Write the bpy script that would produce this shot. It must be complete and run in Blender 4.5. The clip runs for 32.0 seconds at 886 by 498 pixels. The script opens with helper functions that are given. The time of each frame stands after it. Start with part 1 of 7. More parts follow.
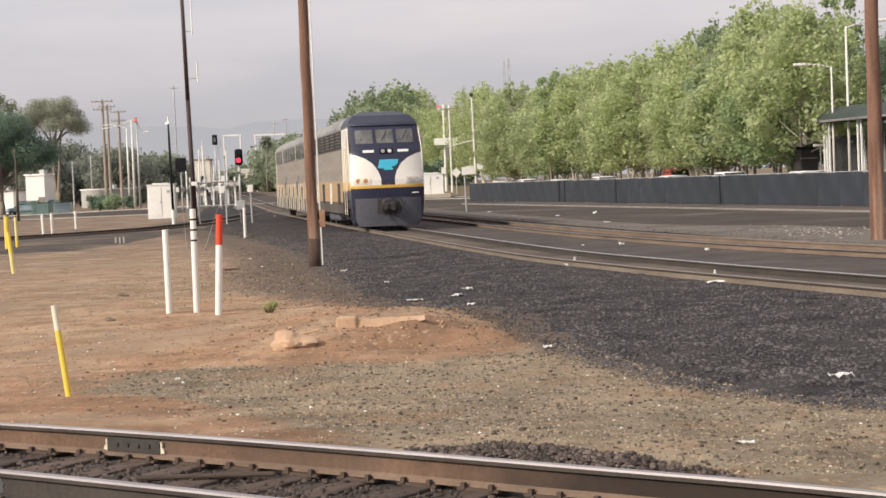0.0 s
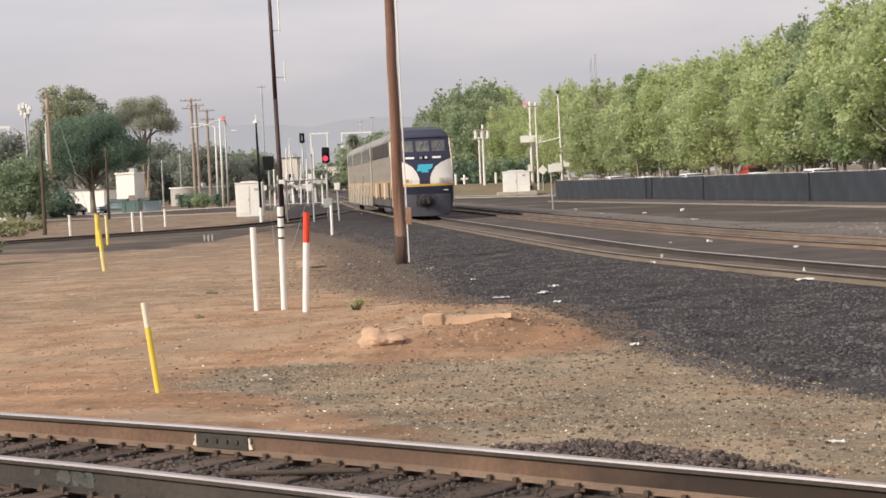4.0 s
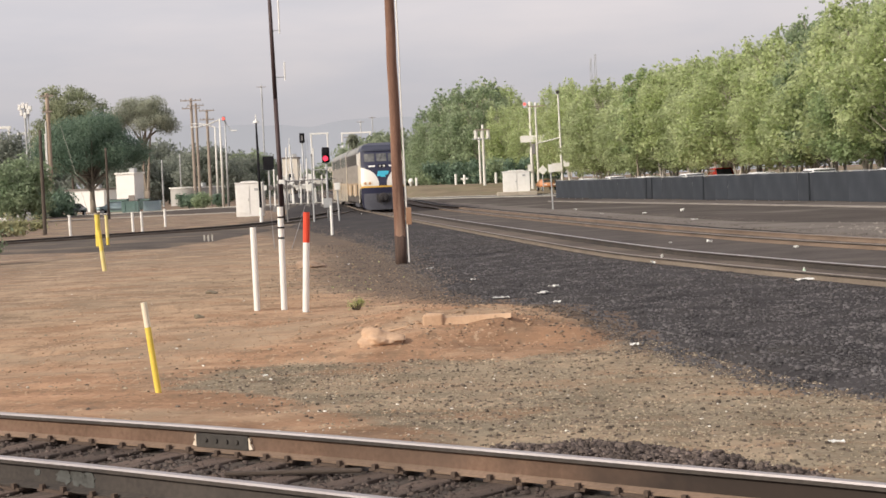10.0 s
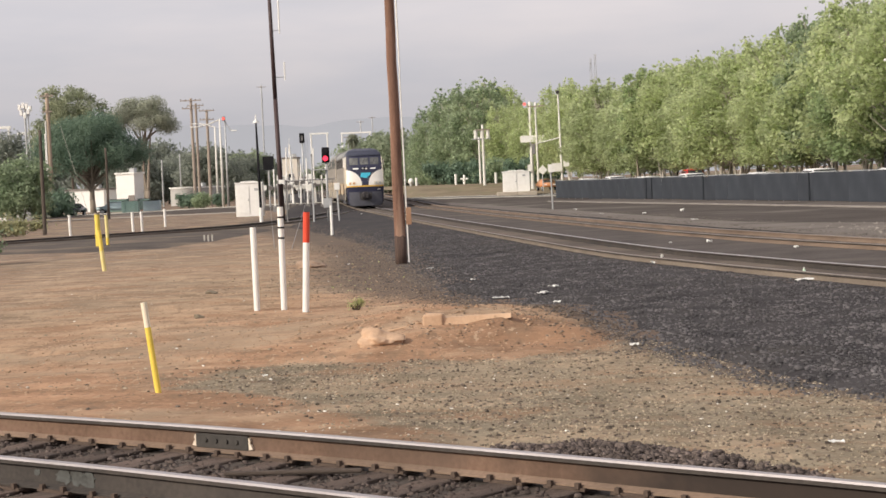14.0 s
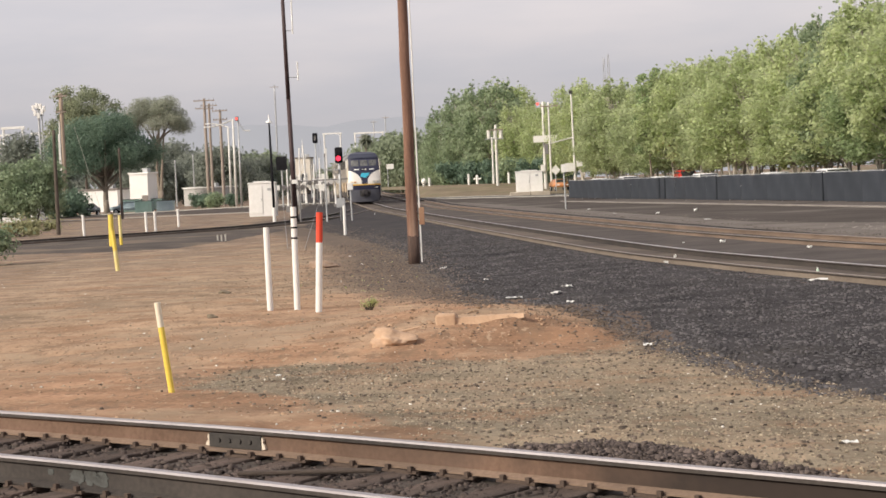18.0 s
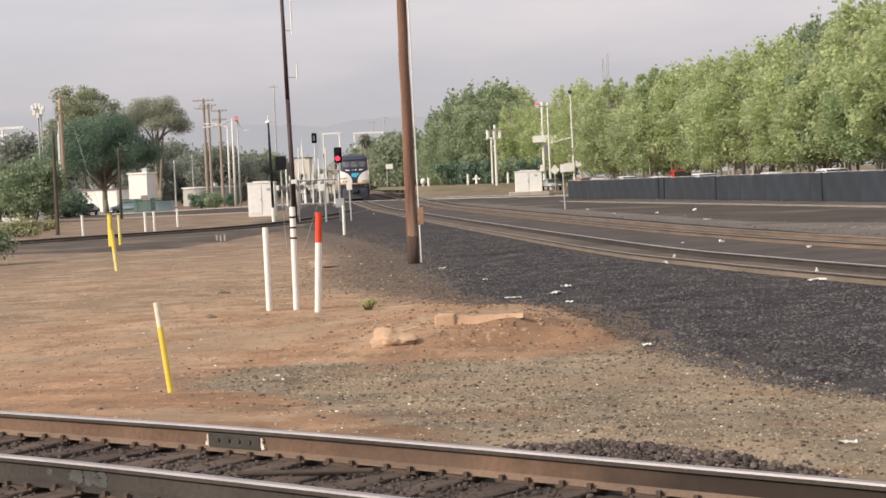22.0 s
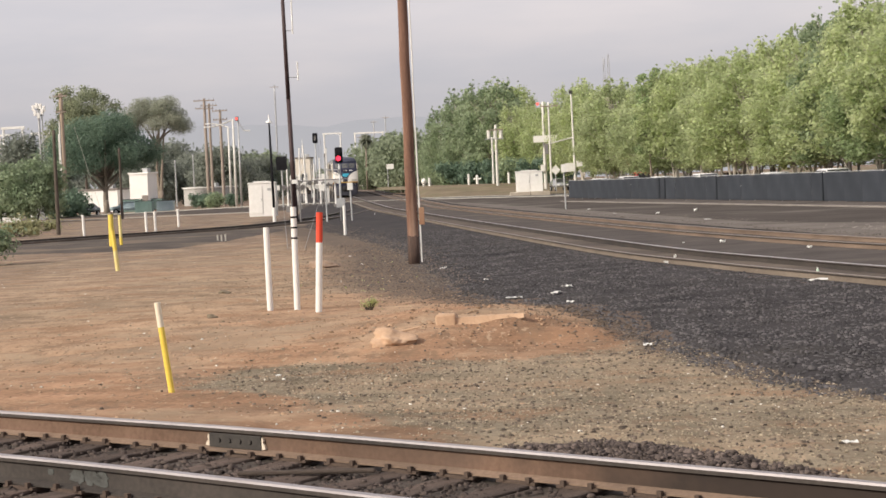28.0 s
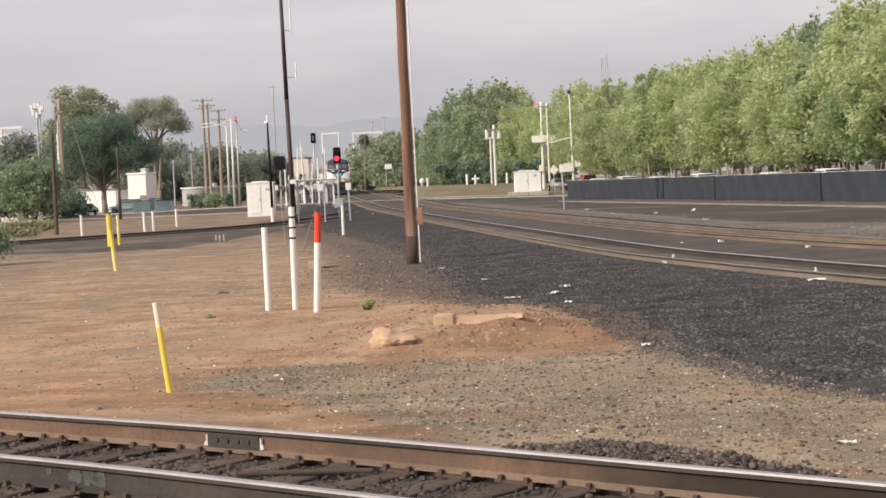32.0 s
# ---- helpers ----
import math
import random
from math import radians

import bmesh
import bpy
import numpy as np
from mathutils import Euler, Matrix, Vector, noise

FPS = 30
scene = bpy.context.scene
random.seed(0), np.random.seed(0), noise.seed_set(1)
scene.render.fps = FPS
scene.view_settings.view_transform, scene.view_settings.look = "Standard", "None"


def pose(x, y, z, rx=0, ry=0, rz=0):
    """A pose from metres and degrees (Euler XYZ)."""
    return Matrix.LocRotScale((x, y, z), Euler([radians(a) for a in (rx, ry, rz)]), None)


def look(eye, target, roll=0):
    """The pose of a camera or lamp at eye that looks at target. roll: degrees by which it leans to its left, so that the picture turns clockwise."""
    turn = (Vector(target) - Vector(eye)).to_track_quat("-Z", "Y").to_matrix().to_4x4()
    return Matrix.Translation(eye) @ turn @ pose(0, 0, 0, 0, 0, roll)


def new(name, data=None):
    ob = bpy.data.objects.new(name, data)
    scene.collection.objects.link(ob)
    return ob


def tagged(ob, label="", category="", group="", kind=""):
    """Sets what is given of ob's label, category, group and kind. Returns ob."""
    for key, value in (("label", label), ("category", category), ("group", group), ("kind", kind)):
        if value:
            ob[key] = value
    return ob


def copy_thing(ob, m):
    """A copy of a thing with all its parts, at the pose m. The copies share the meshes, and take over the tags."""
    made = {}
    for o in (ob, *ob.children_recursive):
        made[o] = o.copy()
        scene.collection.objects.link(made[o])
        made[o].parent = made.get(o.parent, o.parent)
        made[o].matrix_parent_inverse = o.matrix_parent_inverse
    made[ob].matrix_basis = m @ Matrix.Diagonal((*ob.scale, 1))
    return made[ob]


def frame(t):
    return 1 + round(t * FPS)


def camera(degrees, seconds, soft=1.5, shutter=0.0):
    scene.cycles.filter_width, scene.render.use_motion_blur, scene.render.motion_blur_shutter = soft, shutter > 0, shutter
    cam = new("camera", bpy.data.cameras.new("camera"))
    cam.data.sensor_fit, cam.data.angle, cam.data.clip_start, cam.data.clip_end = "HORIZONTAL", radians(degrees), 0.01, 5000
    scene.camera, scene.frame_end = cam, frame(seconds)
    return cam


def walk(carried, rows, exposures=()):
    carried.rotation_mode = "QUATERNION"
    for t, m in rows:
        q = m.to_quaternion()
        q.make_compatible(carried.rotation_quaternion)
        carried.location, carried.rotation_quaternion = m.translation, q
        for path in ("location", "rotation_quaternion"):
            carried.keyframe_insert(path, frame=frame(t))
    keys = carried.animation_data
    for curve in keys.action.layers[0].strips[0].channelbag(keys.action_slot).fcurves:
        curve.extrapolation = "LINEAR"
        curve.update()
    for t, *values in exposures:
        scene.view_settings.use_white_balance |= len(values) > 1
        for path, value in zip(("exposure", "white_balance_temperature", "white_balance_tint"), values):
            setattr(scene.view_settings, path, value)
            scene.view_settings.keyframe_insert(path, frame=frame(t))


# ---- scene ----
LENS = 29.3
EYE = (0.0, 0.0, 2.1)
LEAN = -2.5
cam = camera(LENS, 32.0, soft=1.6)

# seconds, degrees turned to the left, degrees tilted down
PAN = [
    (0, -2.920, 2.312),
    (0.1, -2.484, 2.306),
    (0.2, -2.087, 2.300),
    (0.3, -1.689, 2.295),
    (0.4, -1.291, 2.289),
    (0.5, -1.025, 2.286),
    (0.6, -0.760, 2.282),
    (0.7, -0.533, 2.279),
    (0.8, -0.344, 2.276),
    (0.9, -0.229, 2.275),
    (1, -0.164, 2.286),
    (1.2, -0.050, 2.274),
    (1.5, -0.017, 2.274),
    (2, -0.029, 2.273),
    (3, 0.027, 2.294),
    (3.5, 0.000, 2.272),
    (4.5, 0.000, 2.272),
    (5.5, -0.017, 2.272),
    (6, 0.000, 2.272),
    (7, 0.027, 2.279),
    (8, -0.009, 2.272),
    (9, -0.023, 2.302),
    (10, 0.000, 2.272),
    (11, -0.003, 2.266),
    (12, 0.018, 2.277),
    (13, 0.006, 2.271),
    (14, -0.003, 2.272),
    (14.5, 0.000, 2.272),
    (15.5, 0.010, 2.271),
    (16.5, 0.056, 2.269),
    (16.7, 0.172, 2.264),
    (17, 0.374, 2.258),
    (17.5, 0.409, 2.254),
    (18, 0.436, 2.253),
    (19, 0.436, 2.253),
    (20, 0.433, 2.276),
    (21, 0.412, 2.283),
    (22, 0.409, 2.254),
    (23, 0.433, 2.253),
    (24, 0.436, 2.258),
    (25, 0.433, 2.253),
    (25.5, 0.380, 2.226),
    (26.5, 0.420, 2.253),
    (27.5, 0.436, 2.253),
    (28, 0.436, 2.253),
    (29, 0.407, 2.257),
    (30, 0.436, 2.282),
    (30.5, 0.380, 2.255),
    (31, 0.409, 2.225),
    (31.5, 0.486, 2.280),
    (32, 0.377, 2.255),
]


def cam_pose(yaw, tilt):
    a, b = radians(yaw), radians(tilt)
    d = Vector((-math.sin(a) * math.cos(b), math.cos(a) * math.cos(b), -math.sin(b)))
    return look(EYE, Vector(EYE) + d * 50, LEAN + 0.05 * max(0.0, -yaw))


walk(cam, [(t, cam_pose(a, b)) for t, a, b in PAN])

# ---------------------------------------------------------------- light
SUN_EL, SUN_AZ = radians(30), radians(238)
world = bpy.data.worlds.new("world")
scene.world = world
world.use_nodes = True
wn = world.node_tree
for n in list(wn.nodes):
    wn.nodes.remove(n)


def wadd(kind, **kw):
    n = wn.nodes.new(kind)
    for k, v in kw.items():
        n.inputs[k].default_value = v
    return n


sky = wn.nodes.new("ShaderNodeTexSky")
sky.sky_type = "NISHITA"
sky.sun_disc = False
sky.sun_elevation, sky.sun_rotation = SUN_EL, SUN_AZ
sky.air_density, sky.dust_density = 1.2, 4.0
bg_sky = wadd("ShaderNodeBackground", Strength=0.06)
wn.links.new(sky.outputs[0], bg_sky.inputs[0])
coord = wn.nodes.new("ShaderNodeTexCoord")
sep = wn.nodes.new("ShaderNodeSeparateXYZ")
wn.links.new(coord.outputs["Generated"], sep.inputs[0])
ramp = wn.nodes.new("ShaderNodeValToRGB")
ramp.color_ramp.elements[0].position, ramp.color_ramp.elements[0].color = 0.0, (0.305, 0.31, 0.335, 1)
ramp.color_ramp.elements[1].position, ramp.color_ramp.elements[1].color = 0.10, (0.56, 0.535, 0.55, 1)
e = ramp.color_ramp.elements.new(0.035)
e.color = (0.405, 0.40, 0.422, 1)
wn.links.new(sep.outputs[2], ramp.inputs[0])
stretch = wn.nodes.new("ShaderNodeMapping")
stretch.inputs["Scale"].default_value = (3, 3, 14)
wn.links.new(coord.outputs["Generated"], stretch.inputs[0])
cloud = wadd("ShaderNodeTexNoise", Scale=1.6, Detail=5.0, Roughness=0.55)
wn.links.new(stretch.outputs[0], cloud.inputs[0])
cramp = wn.nodes.new("ShaderNodeValToRGB")
cramp.color_ramp.elements[0].position, cramp.color_ramp.elements[0].color = 0.35, (0.93, 0.94, 0.97, 1)
cramp.color_ramp.elements[1].position, cramp.color_ramp.elements[1].color = 0.72, (1.12, 1.08, 1.06, 1)
wn.links.new(cloud.outputs[0], cramp.inputs[0])
mul = wn.nodes.new("ShaderNodeMix")
mul.data_type, mul.blend_type = "RGBA", "MULTIPLY"
mul.inputs[0].default_value = 1.0
wn.links.new(ramp.outputs[0], mul.inputs[6])
wn.links.new(cramp.outputs[0], mul.inputs[7])
bg_haze = wadd("ShaderNodeBackground", Strength=1.37)
wn.links.new(mul.outputs[2], bg_haze.inputs[0])
mixw = wn.nodes.new("ShaderNodeMixShader")
mixw.inputs[0].default_value = 0.9
wn.links.new(bg_sky.outputs[0], mixw.inputs[1])
wn.links.new(bg_haze.outputs[0], mixw.inputs[2])
wout = wn.nodes.new("ShaderNodeOutputWorld")
wn.links.new(mixw.outputs[0], wout.inputs[0])

sun = new("sun", bpy.data.lights.new("sun", "SUN"))
sun.data.energy, sun.data.angle, sun.data.color = 4.35, radians(10), (1.0, 0.9, 0.76)
toward = Vector((math.sin(SUN_AZ) * math.cos(SUN_EL), math.cos(SUN_AZ) * math.cos(SUN_EL), math.sin(SUN_EL)))
sun.matrix_world = look(toward * 300, (0, 0, 0))
scene.view_settings.exposure = 0.0


# ---------------------------------------------------------------- materials
def mat(name, a, b, rough=0.8, metal=0.0, scale=4.0, fine=60.0, bump=0.15, dirt=None, dirt_at=0.62, space="Object",
        vary=0.0, island=False, clear=0.0, squash=(1, 1, 1), spec=0.4):
    """Two tones mixed by broad and fine noise, with bump; dirt is a third, patchy tone."""
    m = bpy.data.materials.new(name)
    m.use_nodes = True
    t = m.node_tree
    p = t.nodes["Principled BSDF"]
    p.inputs["Roughness"].default_value, p.inputs["Metallic"].default_value = rough, metal
    p.inputs["Specular IOR Level"].default_value = spec
    p.inputs["Coat Weight"].default_value = clear
    tc = t.nodes.new("ShaderNodeTexCoord")
    mp = t.nodes.new("ShaderNodeMapping")
    mp.inputs["Scale"].default_value = squash
    t.links.new(tc.outputs[space], mp.inputs[0])

    def noise_tex(sc, detail):
        n = t.nodes.new("ShaderNodeTexNoise")
        n.inputs["Scale"].default_value, n.inputs["Detail"].default_value = sc, detail
        t.links.new(mp.outputs[0], n.inputs[0])
        return n

    n1, n2 = noise_tex(scale, 4), noise_tex(fine, 3)
    add = t.nodes.new("ShaderNodeMath")
    add.operation = "MULTIPLY_ADD"
    add.inputs[1].default_value = 0.6
    t.links.new(n1.outputs[0], add.inputs[0])
    half = t.nodes.new("ShaderNodeMath")
    half.operation = "MULTIPLY"
    half.inputs[1].default_value = 0.4
    t.links.new(n2.outputs[0], half.inputs[0])
    t.links.new(half.outputs[0], add.inputs[2])
    r = t.nodes.new("ShaderNodeValToRGB")
    r.color_ramp.elements[0].position, r.color_ramp.elements[0].color = 0.34, (*a, 1)
    r.color_ramp.elements[1].position, r.color_ramp.elements[1].color = 0.66, (*b, 1)
    t.links.new(add.outputs[0], r.inputs[0])
    last = r.outputs[0]
    if dirt:
        n3 = noise_tex(scale * 0.37, 6)
        r3 = t.nodes.new("ShaderNodeValToRGB")
        r3.color_ramp.elements[0].position, r3.color_ramp.elements[0].color = dirt_at - 0.09, (0, 0, 0, 1)
        r3.color_ramp.elements[1].position, r3.color_ramp.elements[1].color = dirt_at + 0.09, (1, 1, 1, 1)
        t.links.new(n3.outputs[0], r3.inputs[0])
        mx = t.nodes.new("ShaderNodeMix")
        mx.data_type = "RGBA"
        t.links.new(r3.outputs[0], mx.inputs[0])
        t.links.new(last, mx.inputs[6])
        mx.inputs[7].default_value = (*dirt, 1)
        last = mx.outputs[2]
    if vary:
        if island:
            src = t.nodes.new("ShaderNodeNewGeometry").outputs["Random Per Island"]
        else:
            src = t.nodes.new("ShaderNodeObjectInfo").outputs["Random"]
        mr = t.nodes.new("ShaderNodeMapRange")
        mr.inputs[3].default_value, mr.inputs[4].default_value = 1 - vary, 1 + vary
        t.links.new(src, mr.inputs[0])
        hs = t.nodes.new("ShaderNodeHueSaturation")
        t.links.new(mr.outputs[0], hs.inputs["Value"])
        t.links.new(last, hs.inputs["Color"])
        last = hs.outputs[0]
    t.links.new(last, p.inputs["Base Color"])
    if bump:
        bp = t.nodes.new("ShaderNodeBump")
        bp.inputs["Strength"].default_value, bp.inputs["Distance"].default_value = bump, 0.02
        t.links.new(add.outputs[0], bp.inputs["Height"])
        t.links.new(bp.outputs[0], p.inputs["Normal"])
    return m


def leaf_mat(name, a, b, through_light=0.35, vary=0.32):
    m = mat(name, a, b, rough=0.55, scale=0.35, fine=3.0, bump=0, vary=vary, island=True, spec=0.25)
    t = m.node_tree
    p, out = t.nodes["Principled BSDF"], t.nodes["Material Output"]
    tr = t.nodes.new("ShaderNodeBsdfTranslucent")
    t.links.new(p.inputs["Base Color"].links[0].from_socket, tr.inputs[0])
    mx = t.nodes.new("ShaderNodeMixShader")
    mx.inputs[0].default_value = through_light
    t.links.new(p.outputs[0], mx.inputs[1])
    t.links.new(tr.outputs[0], mx.inputs[2])
    t.links.new(mx.outputs[0], out.inputs[0])
    return m


def glow(name, colour, strength):
    m = bpy.data.materials.new(name)
    m.use_nodes = True
    p = m.node_tree.nodes["Principled BSDF"]
    p.inputs["Base Color"].default_value = (*colour, 1)
    p.inputs["Emission Color"].default_value = (*colour, 1)
    p.inputs["Emission Strength"].default_value = strength
    return m


BALLAST = mat("ballast", (0.030, 0.028, 0.031), (0.066, 0.061, 0.063), 0.95, scale=0.8, fine=22, bump=0.9, dirt=(0.062, 0.056, 0.053), dirt_at=0.62, spec=0.12)
MIDWAY = mat("brown_mauve_ballast", (0.058, 0.050, 0.048), (0.112, 0.097, 0.09), 0.95, scale=0.7, fine=18, bump=0.7, dirt=(0.14, 0.118, 0.104), dirt_at=0.62, spec=0.12)
SIDE_BED = mat("brown_black_ballast", (0.058, 0.05, 0.046), (0.125, 0.105, 0.093), 0.95, scale=0.7, fine=14, bump=0.8, dirt=(0.19, 0.15, 0.115), dirt_at=0.60, spec=0.15)
WALK = mat("dusty_walk", (0.085, 0.073, 0.066), (0.15, 0.132, 0.12), 0.95, scale=0.5, fine=10, bump=0.4, dirt=(0.06, 0.052, 0.047), dirt_at=0.62, spec=0.12)
YARD = mat("yard_gravel", (0.05, 0.042, 0.038), (0.098, 0.083, 0.075), 0.95, scale=0.3, fine=12, bump=0.6, dirt=(0.17, 0.15, 0.135), dirt_at=0.62, spec=0.15)
STONE_D = mat("dark_stone", (0.034, 0.033, 0.036), (0.125, 0.118, 0.122), 0.95, scale=1.6, fine=14, bump=0.3, vary=0.4, island=True, spec=0.2)
STONE_B = mat("brown_stone", (0.17, 0.14, 0.10), (0.35, 0.295, 0.222), 0.9, scale=3, fine=40, bump=0.3, vary=0.5, island=True, spec=0.2)
RAIL_SIDE = mat("rusty_rail", (0.125, 0.078, 0.056), (0.225, 0.145, 0.105), 0.9, 0.0, scale=1.5, fine=30, bump=0.2, dirt=(0.105, 0.075, 0.06), dirt_at=0.60, spec=0.2)
RAIL_NEAR = mat("dark_brown_rail", (0.032, 0.028, 0.026), (0.072, 0.06, 0.053), 0.85, 0.0, scale=1.5, fine=30, bump=0.2)
RAIL_TOP = mat("worn_steel", (0.36, 0.33, 0.335), (0.50, 0.465, 0.47), 0.42, 0.8, scale=2, fine=80, bump=0.05, squash=(1, 1, 1))
RAIL_HEAD = mat("dull_worn_steel", (0.33, 0.30, 0.30), (0.46, 0.425, 0.43), 0.42, 0.7, scale=2, fine=80, bump=0.08)
TIE = mat("old_timber", (0.056, 0.043, 0.036), (0.14, 0.108, 0.09), 0.95, scale=3, fine=50, bump=0.8, vary=0.3, squash=(0.4, 3, 3), dirt=(0.05, 0.04, 0.034), dirt_at=0.6)
POLE = mat("brown_pole_wood", (0.10, 0.053, 0.038), (0.25, 0.138, 0.097), 0.85, scale=1.2, fine=14, bump=0.5, squash=(6, 6, 0.5), dirt=(0.40, 0.27, 0.20), dirt_at=0.58)
POLE_OLD = mat("grey_pole_wood", (0.24, 0.195, 0.165), (0.41, 0.35, 0.30), 0.9, scale=1.2, fine=14, bump=0.4, squash=(6, 6, 0.5))
POLE_TAN = mat("tan_pole_wood", (0.30, 0.23, 0.175), (0.46, 0.37, 0.29), 0.9, scale=1.2, fine=14, bump=0.4, squash=(6, 6, 0.5))
BLACK = mat("black_paint", (0.010, 0.010, 0.012), (0.022, 0.022, 0.026), 0.8, scale=3, fine=40, bump=0.05, spec=0.1)
DARK_STEEL = mat("dark_steel", (0.025, 0.022, 0.025), (0.055, 0.05, 0.052), 0.6, scale=2, fine=30, bump=0.1)
GALV = mat("galvanised_steel", (0.36, 0.37, 0.38), (0.52, 0.53, 0.54), 0.5, 0.3, scale=3, fine=40, bump=0.1)
PALE_POLE = mat("pale_steel_pole", (0.60, 0.585, 0.55), (0.74, 0.725, 0.69), 0.5, scale=2, fine=30, bump=0.05)
GALV_D = mat("dull_grey_steel", (0.17, 0.165, 0.165), (0.30, 0.29, 0.285), 0.6, 0.2, scale=3, fine=40, bump=0.1)
WHITE = mat("white_paint", (0.74, 0.73, 0.70), (0.85, 0.84, 0.81), 0.5, scale=3, fine=40, bump=0.05, dirt=(0.55, 0.51, 0.45), dirt_at=0.72)
CAB_WHITE = mat("clean_white_paint", (0.78, 0.77, 0.74), (0.86, 0.85, 0.83), 0.5, scale=3, fine=40, bump=0.03)
YELLOW = mat("yellow_plastic", (0.74, 0.54, 0.07), (0.84, 0.66, 0.14), 0.5, scale=3, fine=40, bump=0.05, dirt=(0.55, 0.42, 0.15), dirt_at=0.7)
CREAM = mat("sun_faded_yellow", (0.72, 0.63, 0.46), (0.82, 0.75, 0.62), 0.6, scale=5, fine=40, bump=0.05)
LIT_YEL = mat("lit_yellow_plastic", (0.70, 0.58, 0.22), (0.80, 0.69, 0.34), 0.6, scale=5, fine=40, bump=0.05)
RED = mat("red_plastic", (0.60, 0.045, 0.02), (0.72, 0.09, 0.045), 0.5, scale=3, fine=40, bump=0.05)
CONCRETE = mat("concrete", (0.34, 0.32, 0.29), (0.50, 0.48, 0.44), 0.9, scale=1.5, fine=30, bump=0.2, dirt=(0.25, 0.22, 0.19), dirt_at=0.66)
ASPHALT = mat("asphalt", (0.07, 0.067, 0.065), (0.12, 0.114, 0.11), 0.9, scale=0.6, fine=30, bump=0.3)
SCREEN = mat("black_mesh_screen", (0.021, 0.026, 0.036), (0.039, 0.046, 0.058), 0.65, scale=0.8, fine=20, bump=0.2, dirt=(0.066, 0.074, 0.09), dirt_at=0.56, vary=0.12)
SEAM = mat("folded_black_mesh", (0.012, 0.015, 0.021), (0.026, 0.031, 0.04), 0.7, scale=0.8, fine=20, bump=0.2)
LEAF_R = leaf_mat("leaf_light_green", (0.405, 0.48, 0.25), (0.665, 0.725, 0.425), 0.62, 0.24)
LEAF_R2 = leaf_mat("leaf_mid_green", (0.27, 0.35, 0.22), (0.46, 0.53, 0.35), 0.58, 0.26)
LEAF_D = leaf_mat("leaf_dark_green", (0.135, 0.205, 0.15), (0.215, 0.295, 0.212), 0.45, 0.10)
LEAF_G = leaf_mat("leaf_grey_green", (0.25, 0.285, 0.19), (0.39, 0.42, 0.28), 0.45, 0.2)
LEAF_P = leaf_mat("leaf_grey_needles", (0.29, 0.315, 0.25), (0.43, 0.45, 0.36), 0.5, 0.2)
LEAF_Y = leaf_mat("dry_grass", (0.30, 0.31, 0.17), (0.46, 0.45, 0.27), 0.45, 0.2)
# far greens: distance haze is mixed into the leaf colour itself
LEAF_F = leaf_mat("leaf_far_green", (0.25, 0.30, 0.20), (0.37, 0.42, 0.295), 0.5, 0.16)
LEAF_H = leaf_mat("leaf_hazy_green", (0.205, 0.232, 0.198), (0.315, 0.342, 0.29), 0.5, 0.16)
LEAF_RO = leaf_mat("leaf_olive_green", (0.36, 0.42, 0.225), (0.565, 0.63, 0.375), 0.6, 0.24)
LEAF_RD = leaf_mat("leaf_deep_green", (0.27, 0.36, 0.19), (0.47, 0.56, 0.31), 0.58, 0.26)
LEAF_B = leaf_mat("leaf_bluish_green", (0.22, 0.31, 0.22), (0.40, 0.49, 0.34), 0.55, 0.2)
LEAF_S = leaf_mat("leaf_dull_green", (0.215, 0.285, 0.18), (0.36, 0.43, 0.28), 0.5, 0.24)
RAIL_TAN = mat("dusty_tan_rail", (0.20, 0.166, 0.128), (0.31, 0.26, 0.206), 0.9, 0.0, scale=0.8, fine=20, bump=0.1)
RAIL_RED = mat("reddish_brown_rail", (0.135, 0.098, 0.075), (0.235, 0.172, 0.132), 0.85, 0.0, scale=0.8, fine=20, bump=0.1)
RAIL_FOOT = mat("dusty_rail_foot", (0.16, 0.11, 0.08), (0.27, 0.19, 0.14), 0.95, scale=1.5, fine=30, bump=0.2, dirt=(0.12, 0.09, 0.07), dirt_at=0.6)
RAIL_DULL = mat("dull_brown_rail_top", (0.17, 0.14, 0.12), (0.27, 0.23, 0.205), 0.5, 0.4, scale=2, fine=60, bump=0.05)
TRACK_DUST = mat("dusty_track_fill", (0.075, 0.062, 0.054), (0.135, 0.112, 0.097), 0.95, scale=0.7, fine=14, bump=0.6, dirt=(0.165, 0.135, 0.112), dirt_at=0.58, spec=0.12)
RAIL_MAIN = mat("dusty_brown_rail", (0.138, 0.111, 0.09), (0.24, 0.197, 0.158), 0.85, 0.0, scale=0.8, fine=20, bump=0.1)
BARK = mat("bark", (0.16, 0.13, 0.10), (0.34, 0.29, 0.24), 0.9, scale=3, fine=20, bump=0.5, squash=(4, 4, 0.8))
BARK_P = mat("pale_bark", (0.36, 0.32, 0.27), (0.60, 0.56, 0.50), 0.9, scale=3, fine=20, bump=0.4, squash=(4, 4, 0.8))
BARK_D = mat("dark_bark", (0.06, 0.048, 0.04), (0.13, 0.105, 0.085), 0.9, scale=3, fine=20, bump=0.5, squash=(4, 4, 0.8))
WEED = leaf_mat("weed", (0.36, 0.40, 0.17), (0.52, 0.53, 0.27), 0.5)
RED_FLASH = glow("red_flasher_light", (0.85, 0.12, 0.10), 0.9)
RED_LIGHT = glow("red_signal_light", (0.95, 0.03, 0.07), 1.5)

